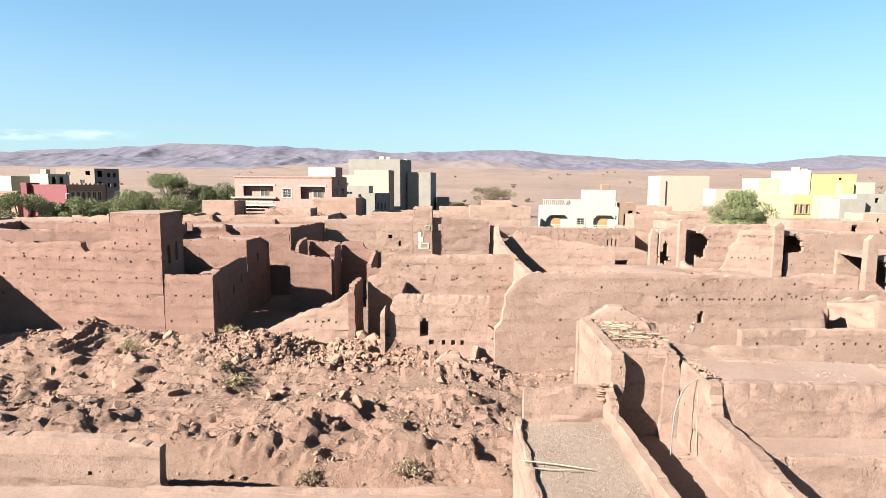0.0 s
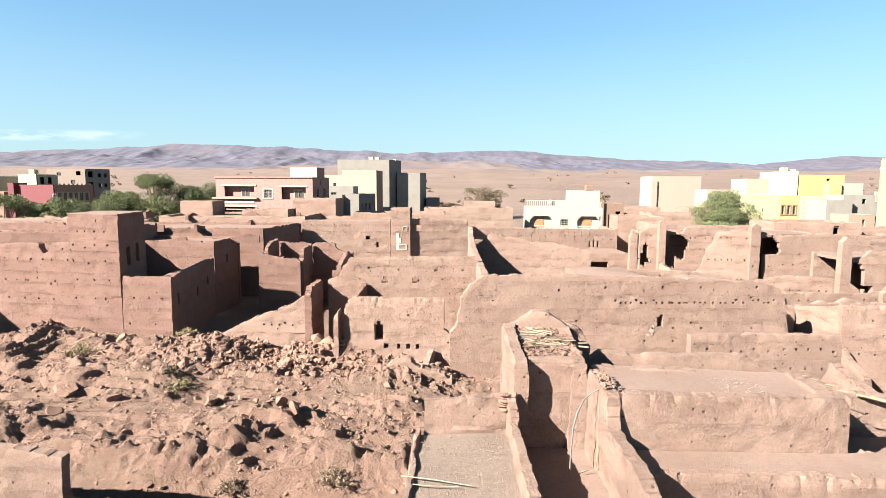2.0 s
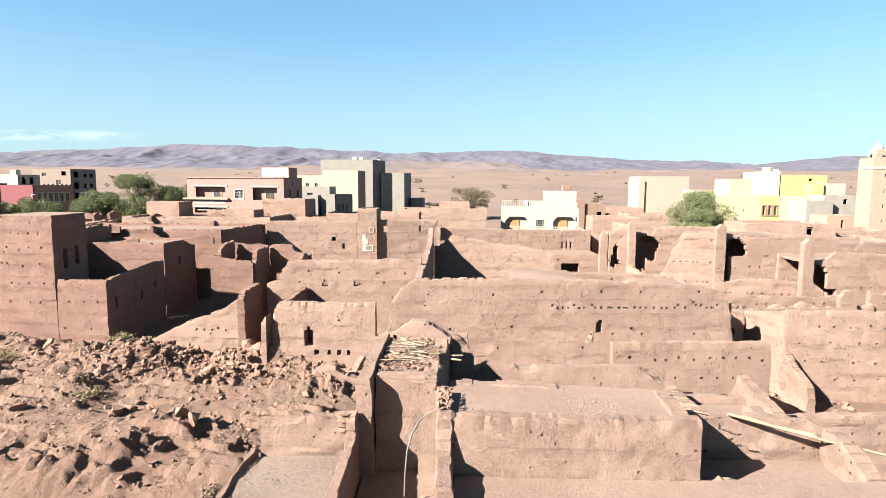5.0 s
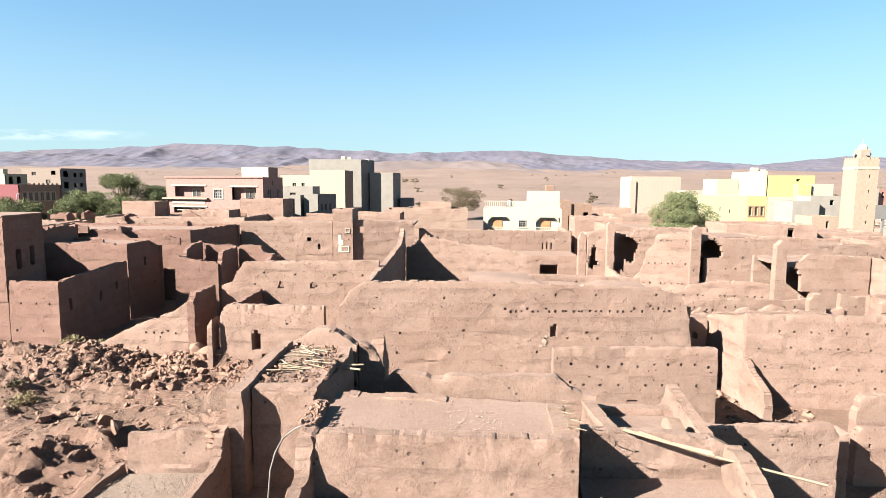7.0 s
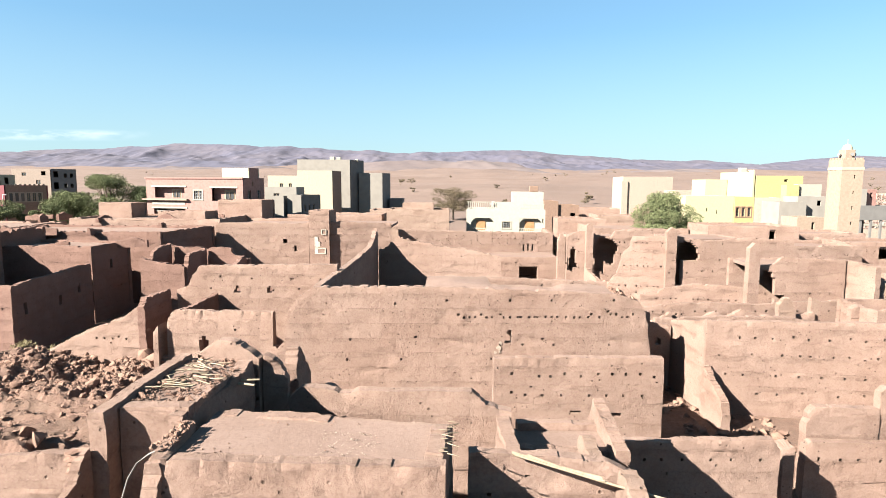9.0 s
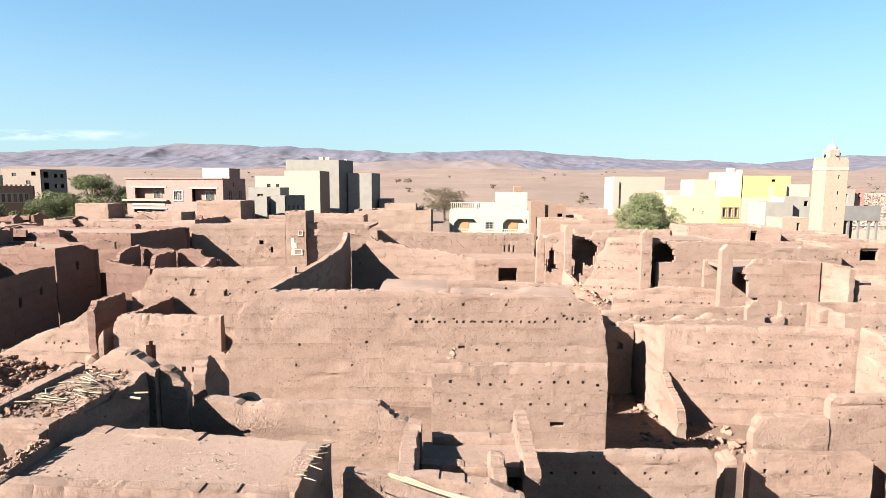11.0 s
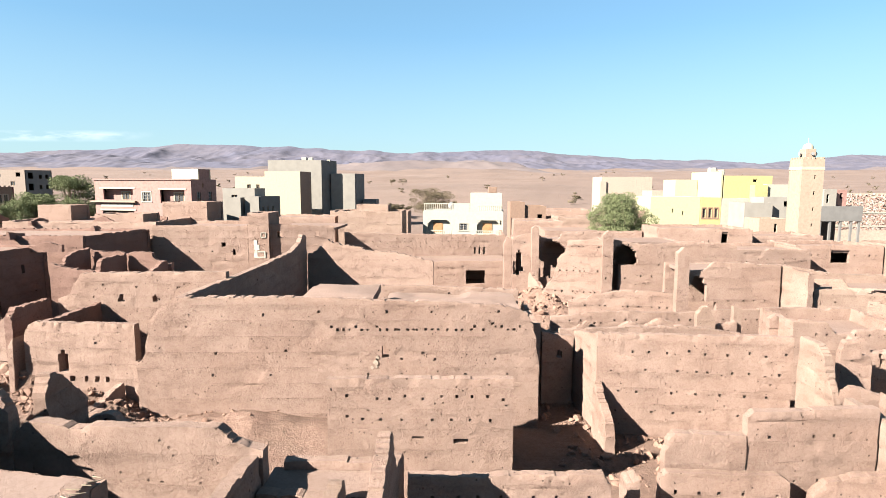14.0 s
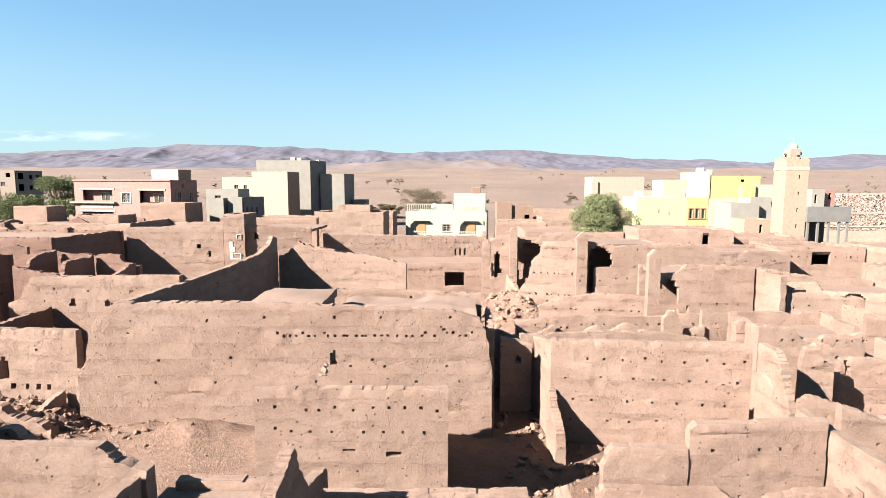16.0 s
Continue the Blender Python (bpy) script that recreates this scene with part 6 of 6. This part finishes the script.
def tree(name, x, y, z, height, spread, label, leaf_mat, seed, clumps=26, leaves=120, leaf=0.22, flat=1.0, low=0.25):
    """A tapered trunk with limbs to many leaf clumps of uneven size, with gaps between."""
    rs = np.random.RandomState(seed)
    leaves, leaf = int(leaves * 6.0), leaf * 0.44
    t = thing(name, x, y, z, label, "tree")
    verts, faces = [], []
    fork = Vector((x + rs.uniform(-0.2, 0.2), y, z + height * low))
    limb(verts, faces, [(x, y, z - 0.2), (x + 0.05, y, z + height * low * 0.5), tuple(fork)], [height * 0.045, height * 0.036, height * 0.03])
    centres = []
    for i in range(clumps):
        a, r = rs.uniform(0, 2 * math.pi), math.sqrt(rs.uniform(0.02, 1))
        up = rs.uniform(low + 0.05, 1.0)
        prof = math.sqrt(max(0.05, 1 - ((up - 0.52) / 0.52) ** 2)) if flat == 1.0 else (0.45 + 0.55 * up)
        c = Vector((x + math.cos(a) * r * spread * prof, y + math.sin(a) * r * spread * prof, z + height * up - (0.12 * height * r if flat != 1.0 else 0)))
        centres.append((c, rs.uniform(0.2, 0.38) * spread))
        mid = fork.lerp(c, 0.5) + Vector((0, 0, 0.06 * height))
        limb(verts, faces, [tuple(fork), tuple(mid), tuple(c)], [height * 0.016, height * 0.01, height * 0.004], 5)
    piece("trunk", verts, faces, BARK, t, smooth=60)
    P, F = [], []
    for c, r in centres:
        d = rs.normal(size=(leaves, 3))
        d /= np.linalg.norm(d, axis=1)[:, None]
        rad = r * rs.uniform(0.35, 1.05, leaves) ** 0.5
        pos = np.array(c) + d * rad[:, None] * np.array((1, 1, 0.72 * flat))
        u = rs.normal(size=(leaves, 3))
        u /= np.linalg.norm(u, axis=1)[:, None]
        w = np.cross(u, rs.normal(size=(leaves, 3)))
        w /= np.linalg.norm(w, axis=1)[:, None]
        s = leaf * rs.uniform(0.6, 1.4, leaves)[:, None]
        o = 4 * len(F)
        P.append(np.stack([pos - u * s, pos + w * s * 0.5, pos + u * s, pos - w * s * 0.5], 1).reshape(-1, 3))
        F += [(o + 4 * i, o + 4 * i + 1, o + 4 * i + 2, o + 4 * i + 3) for i in range(leaves)]
    piece("crown", np.concatenate(P), F, leaf_mat, t)
    return t


def gz(x, y):
    return float(ground_height(x, y))


tree("broad_tree", 41.3, 80.6, gz(41.3, 80.6), 10.4, 3.9, "dense dusty-green tree standing among low houses", LEAF, 3, 110, 150, 0.2, low=0.14)
tree("tamarisk_tree", -61.0, 126, gz(-61, 126), 11.4, 6.4, "large feathery green tree beyond the roofs", LEAF, 5, 46, 170, 0.3, low=0.12)
tree("tamarisk_tree", -67.5, 124, gz(-67.5, 124), 7.6, 6.4, "low feathery green tree beyond the roofs", LEAF, 6, 34, 150, 0.3, low=0.12)
tree("tamarisk_tree", -52.0, 129, gz(-52, 129), 9.4, 6.6, "wide olive-green tree beside the villa", LEAF_DARK, 7, 36, 140, 0.3, low=0.12)
tree("tamarisk_tree", -46.5, 128, gz(-46.5, 128), 8.8, 5.2, "olive-green tree beside the villa", LEAF_DARK, 8, 30, 140, 0.3, low=0.12)
tree("roadside_tree", -71.0, 95, gz(-71, 95), 9.2, 5.0, "bushy green tree behind the tower house", LEAF, 9, 34, 150, 0.24, low=0.2)
tree("roadside_tree", -63.8, 95, gz(-63.8, 95), 8.2, 3.4, "small bushy green tree", LEAF, 10, 24, 150, 0.24, low=0.2)
tree("roadside_tree", -59.6, 94, gz(-59.6, 94), 8.6, 3.8, "small bushy green tree by the road", LEAF, 11, 28, 150, 0.24, low=0.2)
tree("roadside_tree", -54.2, 97, gz(-54.2, 97), 7.6, 3.2, "small bushy green tree behind the roofs", LEAF, 12, 24, 150, 0.24, low=0.2)
tree("acacia_tree", 13.1, 165, gz(13.1, 165), 9.4, 6.4, "spreading acacia with a thin olive-brown crown", LEAF_DRY, 13, 60, 85, 0.2, flat=0.6, low=0.35)
tree("acacia_tree", -1.5, 172, gz(-1.5, 172), 4.4, 3.4, "low grey-brown acacia on the plain", LEAF_DRY, 14, 24, 90, 0.26, flat=0.6, low=0.3)
tree("acacia_tree", 3.2, 176, gz(3.2, 176), 4.6, 3.6, "low brown acacia on the plain", LEAF_DRY, 15, 24, 90, 0.26, flat=0.6, low=0.3)
rs = np.random.RandomState(77)
for i in range(90):
    yy = 170 + 900 * rs.rand() ** 1.6
    xx = rs.uniform(-0.75, 0.85) * yy
    hh = rs.uniform(1.8, 4.2)
    tree("plain_shrub", xx, yy, gz(xx, yy), hh, hh * 0.75, "scattered dry shrub on the stony plain", LEAF_DRY, 100 + i, 7, 14, 0.5, flat=0.7, low=0.1)


def dry_shrub(x, y, size, mat, seed, label):
    rs = np.random.RandomState(seed)
    z = gz(x, y)
    t = thing("dry_shrub", x, y, z, label, "shrub", "dry shrubs in the rubble")
    verts, faces = [], []
    P, F = [], []
    for i in range(70):
        a, lean = rs.uniform(0, 2 * math.pi), rs.uniform(0.1, 1.0)
        end = Vector((x + math.cos(a) * lean * size, y + math.sin(a) * lean * size, z + size * rs.uniform(0.35, 0.85) * (1.1 - 0.6 * lean)))
        mid = Vector((x, y, z)).lerp(end, 0.5) + Vector((0, 0, 0.12 * size))
        limb(verts, faces, [(x, y, z - 0.05), tuple(mid), tuple(end)], [0.014, 0.009, 0.004], 3)
        for k in range(10):
            p = np.array(mid.lerp(end, rs.uniform(0, 1.1))) + rs.normal(size=3) * 0.05 * size
            u, w = rs.normal(size=3) * 0.035, rs.normal(size=3) * 0.02
            o = len(P)
            P += [tuple(p - u), tuple(p + w), tuple(p + u), tuple(p - w)]
            F.append((o, o + 1, o + 2, o + 3))
    piece("stem", verts, faces, TWIG, t)
    piece("foliage", P, F, mat, t)


for i, (x, y, s, m_, lab) in enumerate(((-21.5, 37.6, 1.3, STRAW, "straw-coloured dry shrub among the rubble"), (-16.3, 41.6, 0.9, STRAW, "pale dry shrub at the foot of the house wall"),
                                        (-11.8, 31.2, 0.9, STRAW, "low grey-green dry shrub on the rubble"), (-12.6, 31.6, 0.6, LEAF_DRY, "low olive dry shrub on the rubble"),
                                        (-5.6, 21.9, 0.7, TWIG, "leafless brown dry shrub below the bank"), (-1.6, 22.2, 0.9, TWIG, "leafless reddish dry shrub below the bank"),
                                        (-13.9, 41.0, 0.8, STRAW, "pale dry shrub at the edge of the lane"), (-21.0, 29.3, 0.7, STRAW, "straw-coloured dry shrub on the bank"))):
    dry_shrub(x, y, s, m_, 500 + i, lab)

# ---- rubble ----
ico = bmesh.new()
bmesh.ops.create_icosphere(ico, subdivisions=2, radius=1.0)
ICO2 = np.array([v.co[:] for v in ico.verts]), [tuple(v.index for v in f.verts) for f in ico.faces]
ico.free()
ico = bmesh.new()
bmesh.ops.create_icosphere(ico, subdivisions=1, radius=1.0)
ICO1 = np.array([v.co[:] for v in ico.verts]), [tuple(v.index for v in f.verts) for f in ico.faces]
ico.free()


def clod(rs, base, blocky=7):
    """An angular lump: a ball cut by a few random planes, then stretched."""
    n = rs.normal(size=(blocky, 3))
    n /= np.linalg.norm(n, axis=1)[:, None]
    d = rs.uniform(0.28, 0.72, blocky)
    v = base.copy()
    for k in range(blocky):
        over = np.clip(v @ n[k] - d[k], 0, None)
        v = v - over[:, None] * n[k]
    v *= rs.uniform(0.65, 1.25, 3) * np.array((1, 1, 0.8))
    a = rs.uniform(0, 2 * math.pi)
    c, s = math.cos(a), math.sin(a)
    return v @ np.array(((c, -s, 0), (s, c, 0), (0, 0, 1)))


def rubble(name, label, count, place, sizes, seed, mat):
    rs = np.random.RandomState(seed)
    P, F, o = [], [], 0
    for i in range(count):
        x, y = place(rs)
        s = sizes[0] * (sizes[1] / sizes[0]) ** (rs.rand() ** 2.2)
        b, f = ICO1
        v = clod(rs, b) * s
        P.append(v + np.array((x, y, gz(x, y) + s * 0.25)))
        F += [(q[0] + o, q[1] + o, q[2] + o) for q in f]
        o += len(v)
    tagged(new(name, mesh_of(name, np.concatenate(P), F, mat)), label, "rubble", kind="stuff")


rubble("fallen_rubble", "broken lumps of rammed earth fallen below the walls", 3400,
       lambda rs: (rs.normal(-7.5, 4.5), 39.0 - abs(rs.normal(0, 3.0))), (0.05, 0.3), 1, EARTH)
rubble("scattered_clods", "scattered earth clods and stones over the open ground", 3800,
       lambda rs: (rs.uniform(-33, 3.6), rs.uniform(21.8, 42)), (0.035, 0.2), 2, EARTH)
rubble("loose_crumbs", "fine earth crumbs and chips strewn over the open ground", 5200,
       lambda rs: (rs.uniform(-30, 3.4), rs.uniform(21.5, 37)), (0.022, 0.09), 12, EARTH)
rubble("wall_foot_rubble", "small lumps of earth along the foot of the tower house", 500,
       lambda rs: (rs.uniform(-34, -18), rs.normal(41.6, 0.9)), (0.06, 0.3), 3, EARTH)
rubble("pile_of_rubble", "loose earth lumps against the long ruined wall", 700,
       lambda rs: (rs.normal(2.0, 3.4), 36.0 - abs(rs.normal(0, 1.6))), (0.04, 0.24), 4, EARTH)
rubble("lane_rubble", "fallen earth lumps in the narrow lane", 500,
       lambda rs: (rs.uniform(25.2, 31), rs.uniform(30.5, 46)), (0.06, 0.4), 5, EARTH)
rubble("ruin_slope_rubble", "earth rubble heaped between the ruined rooms", 500,
       lambda rs: (rs.normal(28.6, 2.0), rs.normal(61, 3.5)), (0.08, 0.5), 6, EARTH)
rs = np.random.RandomState(8)
spots = [(-4.3, 26.6, 0.62), (-5.1, 26.9, 0.5), (-3.6, 27.3, 0.35), (-12.6, 33.2, 0.75), (-18.6, 31.5, 0.7), (-20.5, 35.5, 0.8), (-9.3, 29.0, 0.55), (-9.0, 29.6, 0.4),
         (-14.6, 29.7, 0.45), (-16.5, 27.6, 0.55), (-7.5, 27.9, 0.4), (-5.6, 38.0, 0.85), (-5.0, 37.4, 0.7), (-7.6, 38.2, 0.6), (-4.7, 36.6, 0.5), (-12.2, 26.0, 0.5), (-19.5, 38.8, 0.5)]
spots += [(rs.normal(-7, 5), 38.9 - abs(rs.normal(0, 3)), rs.uniform(0.2, 0.45)) for i in range(40)] + [(rs.uniform(-30, 2), rs.uniform(23, 40), rs.uniform(0.16, 0.34)) for i in range(26)]
for x, y, s in spots:
    v = clod(rs, ICO2[0], 9) * s
    v = v + 0.06 * s * fractal(v[:, 0] * 3 / s, v[:, 1] * 3 / s, v[:, 2] * 3 / s, 7, 2)[:, None]
    ob = new("boulder", mesh_of("boulder", v, ICO2[1], EARTH, 22))
    ob.matrix_basis = Matrix.Translation((x, y, gz(x, y) + s * 0.28))
    tagged(ob, "lump of fallen rammed earth lying in the rubble", "boulder", "boulders in the rubble")

# ---- small things on and round the near houses ----
def pole_thing(name, pts, r, mat, label, category, sides=7):
    verts, faces = [], []
    limb(verts, faces, pts, [r] * len(pts), sides)
    ob = new(name, mesh_of(name, verts, faces, mat, 60))
    return tagged(ob, label, category)


arc = [(6.2, 15.05, 4.45), (6.22, 15.06, 5.1), (6.27, 15.1, 5.7), (6.38, 15.15, 6.1), (6.55, 15.22, 6.4), (6.78, 15.3, 6.58), (7.0, 15.36, 6.66)]
pole_thing("bent_pipe", arc, 0.02, DARK_CONCRETE, "thin pale bent pipe rising from the passage floor", "pipe")
pole_thing("hanging_cable", [(7.0, 15.36, 6.66), (6.98, 15.3, 6.2), (6.97, 15.26, 5.6), (6.96, 15.2, 5.0), (6.9, 15.1, 4.6), (6.5, 15.06, 4.5)], 0.016, WOOD, "dark cable hanging down the passage wall", "cable", 5)
for p0, p1, r in (((14.6, 16.3, 6.17), (18.9, 15.4, 5.34), 0.032), ((14.55, 16.42, 6.16), (16.5, 15.95, 5.82), 0.045), ((14.9, 16.36, 6.14), (16.55, 15.9, 5.78), 0.03)):
    mid = tuple((a + b) / 2 + (0.0, 0.03, -0.05)[k] for k, (a, b) in enumerate(zip(p0, p1)))
    pole_thing("cane_pole", [p0, mid, p1], r, STICK, "long sun-bleached cane pole leaning across the yard", "pole")
rs = np.random.RandomState(31)


def stick(x, y, z, ang, length, r, tilt=0.0, label="bleached roof stick lying on the collapsed roof", group="sticks of the collapsed roof"):
    d = Vector((math.cos(ang), math.sin(ang), tilt)) * length / 2
    c = Vector((x, y, z))
    bend = Vector((rs.uniform(-1, 1), rs.uniform(-1, 1), 0)) * 0.05 * length
    verts, faces = [], []
    limb(verts, faces, [tuple(-d), tuple(bend), tuple(d)], [r, r * 0.9, r * 0.7], 6)
    ob = new("roof_stick", mesh_of("roof_stick", verts, faces, STICK, 60))
    ob.matrix_basis = Matrix.Translation(c)
    tagged(ob, label, "stick", group)


for i in range(40):
    stick(rs.uniform(5.5, 6.8), rs.uniform(17.9, 20.2), 7.0 + rs.uniform(0, 0.12), rs.normal(0.05, 0.6), rs.uniform(0.25, 0.8), rs.uniform(0.009, 0.02), rs.uniform(-0.1, 0.1))
for i in range(12):
    stick(13.15 + rs.uniform(-0.15, 0.1), 15.1 + i * 0.15, 6.74, rs.normal(0.1, 0.25), rs.uniform(0.12, 0.3), 0.014, -0.1, "roof stick poking out of the mud roof edge", "sticks along the roof edge")
stick(2.7, 13.4, 5.12, -0.25, 1.7, 0.018, 0, "bleached stick lying on the gravel roof", "")
stick(2.6, 13.2, 5.12, -0.1, 1.3, 0.014, 0, "bleached stick lying on the gravel roof", "")
for x, y, z, a, l in ((7.4, 19.5, 6.72, 0.1, 0.6), (7.4, 19.3, 6.66, -0.2, 0.5)):
    stick(x, y, z, a, l, 0.04, 0, "short grey roof beam end jutting from the wall", "jutting beams")


def pebbles(name, label, count, x0, x1, y0, y1, z, sizes, seed, mat):
    rs = np.random.RandomState(seed)
    P, F, o = [], [], 0
    for i in range(count):
        s = sizes[0] * (sizes[1] / sizes[0]) ** (rs.rand() ** 2.5)
        v = clod(rs, ICO1[0], 5) * s + np.array((rs.uniform(x0, x1), rs.uniform(y0, y1), z + s * 0.2))
        P.append(v)
        F += [(q[0] + o, q[1] + o, q[2] + o) for q in ICO1[1]]
        o += len(v)
    tagged(new(name, mesh_of(name, np.concatenate(P), F, mat)), label, "gravel", kind="stuff")


GRAVEL = plain("grey_gravel", (0.178, 0.140, 0.115), 0.95, scale=20)
pebbles("roof_gravel", "grey-brown gravel strewn over the flat roof", 2200, 2.15, 4.5, 9.5, 16.1, 5.02, (0.008, 0.032), 1, GRAVEL)
pebbles("roof_stones", "small stones and earth crumbs on the mud roof", 120, 7.6, 12.8, 15.1, 17.0, 6.61, (0.01, 0.035), 2, EARTH)
pebbles("roof_chips", "pale plaster chips scattered on the mud roof", 110, 10.2, 11.5, 15.3, 16.5, 6.61, (0.01, 0.032), 9, LIME)
pebbles("stick_roof_rubble", "earth crumbs fallen among the roof sticks", 420, 5.3, 7.0, 17.2, 20.6, 6.95, (0.03, 0.12), 3, EARTH)
pebbles("wall_top_stones", "loose flat stones along the wall top", 60, 6.95, 7.35, 14.8, 16.3, 6.85, (0.04, 0.11), 4, EARTH)
rs = np.random.RandomState(61)
for i in range(6):
    v = clod(rs, ICO2[0], 6) * np.array((0.26, 0.2, 0.07))
    ob = new("flat_stone", mesh_of("flat_stone", v, ICO2[1], EARTH, 40))
    ob.matrix_basis = Matrix.Translation((4.62 + rs.uniform(-0.05, 0.05), 16.15, 5.75 + i * 0.09))
    tagged(ob, "flat earth-coloured stone stacked at the wall corner", "stone", "stacked stones at the wall corner")


# ---- a thin cloud low over the mountains ----
k = Nodes("thin_glowing_cloud")
tr = k.n("ShaderNodeBsdfTransparent")
# the sheet's own glow stands for sunlight on the cloud
em = k.n("ShaderNodeEmission", Color=(0.9, 0.95, 1.0), Strength=0.27)
mixer = k.t.nodes.new("ShaderNodeMixShader")
xyz = k.n("ShaderNodeSeparateXYZ", Vector=k.co)
edge = k.math("MULTIPLY", k.ramp(xyz.outputs[2], 345, 395), k.ramp(xyz.outputs[2], 405, 445, 1.0, 0.0))
side = k.ramp(xyz.outputs[0], -2450, -3100)
wisp = k.ramp(k.noise(0.006, 6, (0.5, 1, 2.2)), 0.42, 0.62)
k.put(mixer.inputs[0], k.math("MULTIPLY", k.math("MULTIPLY", edge, side), k.math("MULTIPLY", wisp, 0.55)))
k.put(mixer.inputs[1], tr.outputs[0])
k.put(mixer.inputs[2], em.outputs[0])
k.put(k.t.nodes["Material Output"].inputs[0], mixer.outputs[0])
tagged(new("backdrop", mesh_of("backdrop", [(-4400, 4700, 330), (-2300, 4700, 330), (-2300, 4700, 460), (-4400, 4700, 460)], [(0, 1, 2, 3)], k.m)),
       "thin white cloud low over the mountains", "cloud", kind="structure")
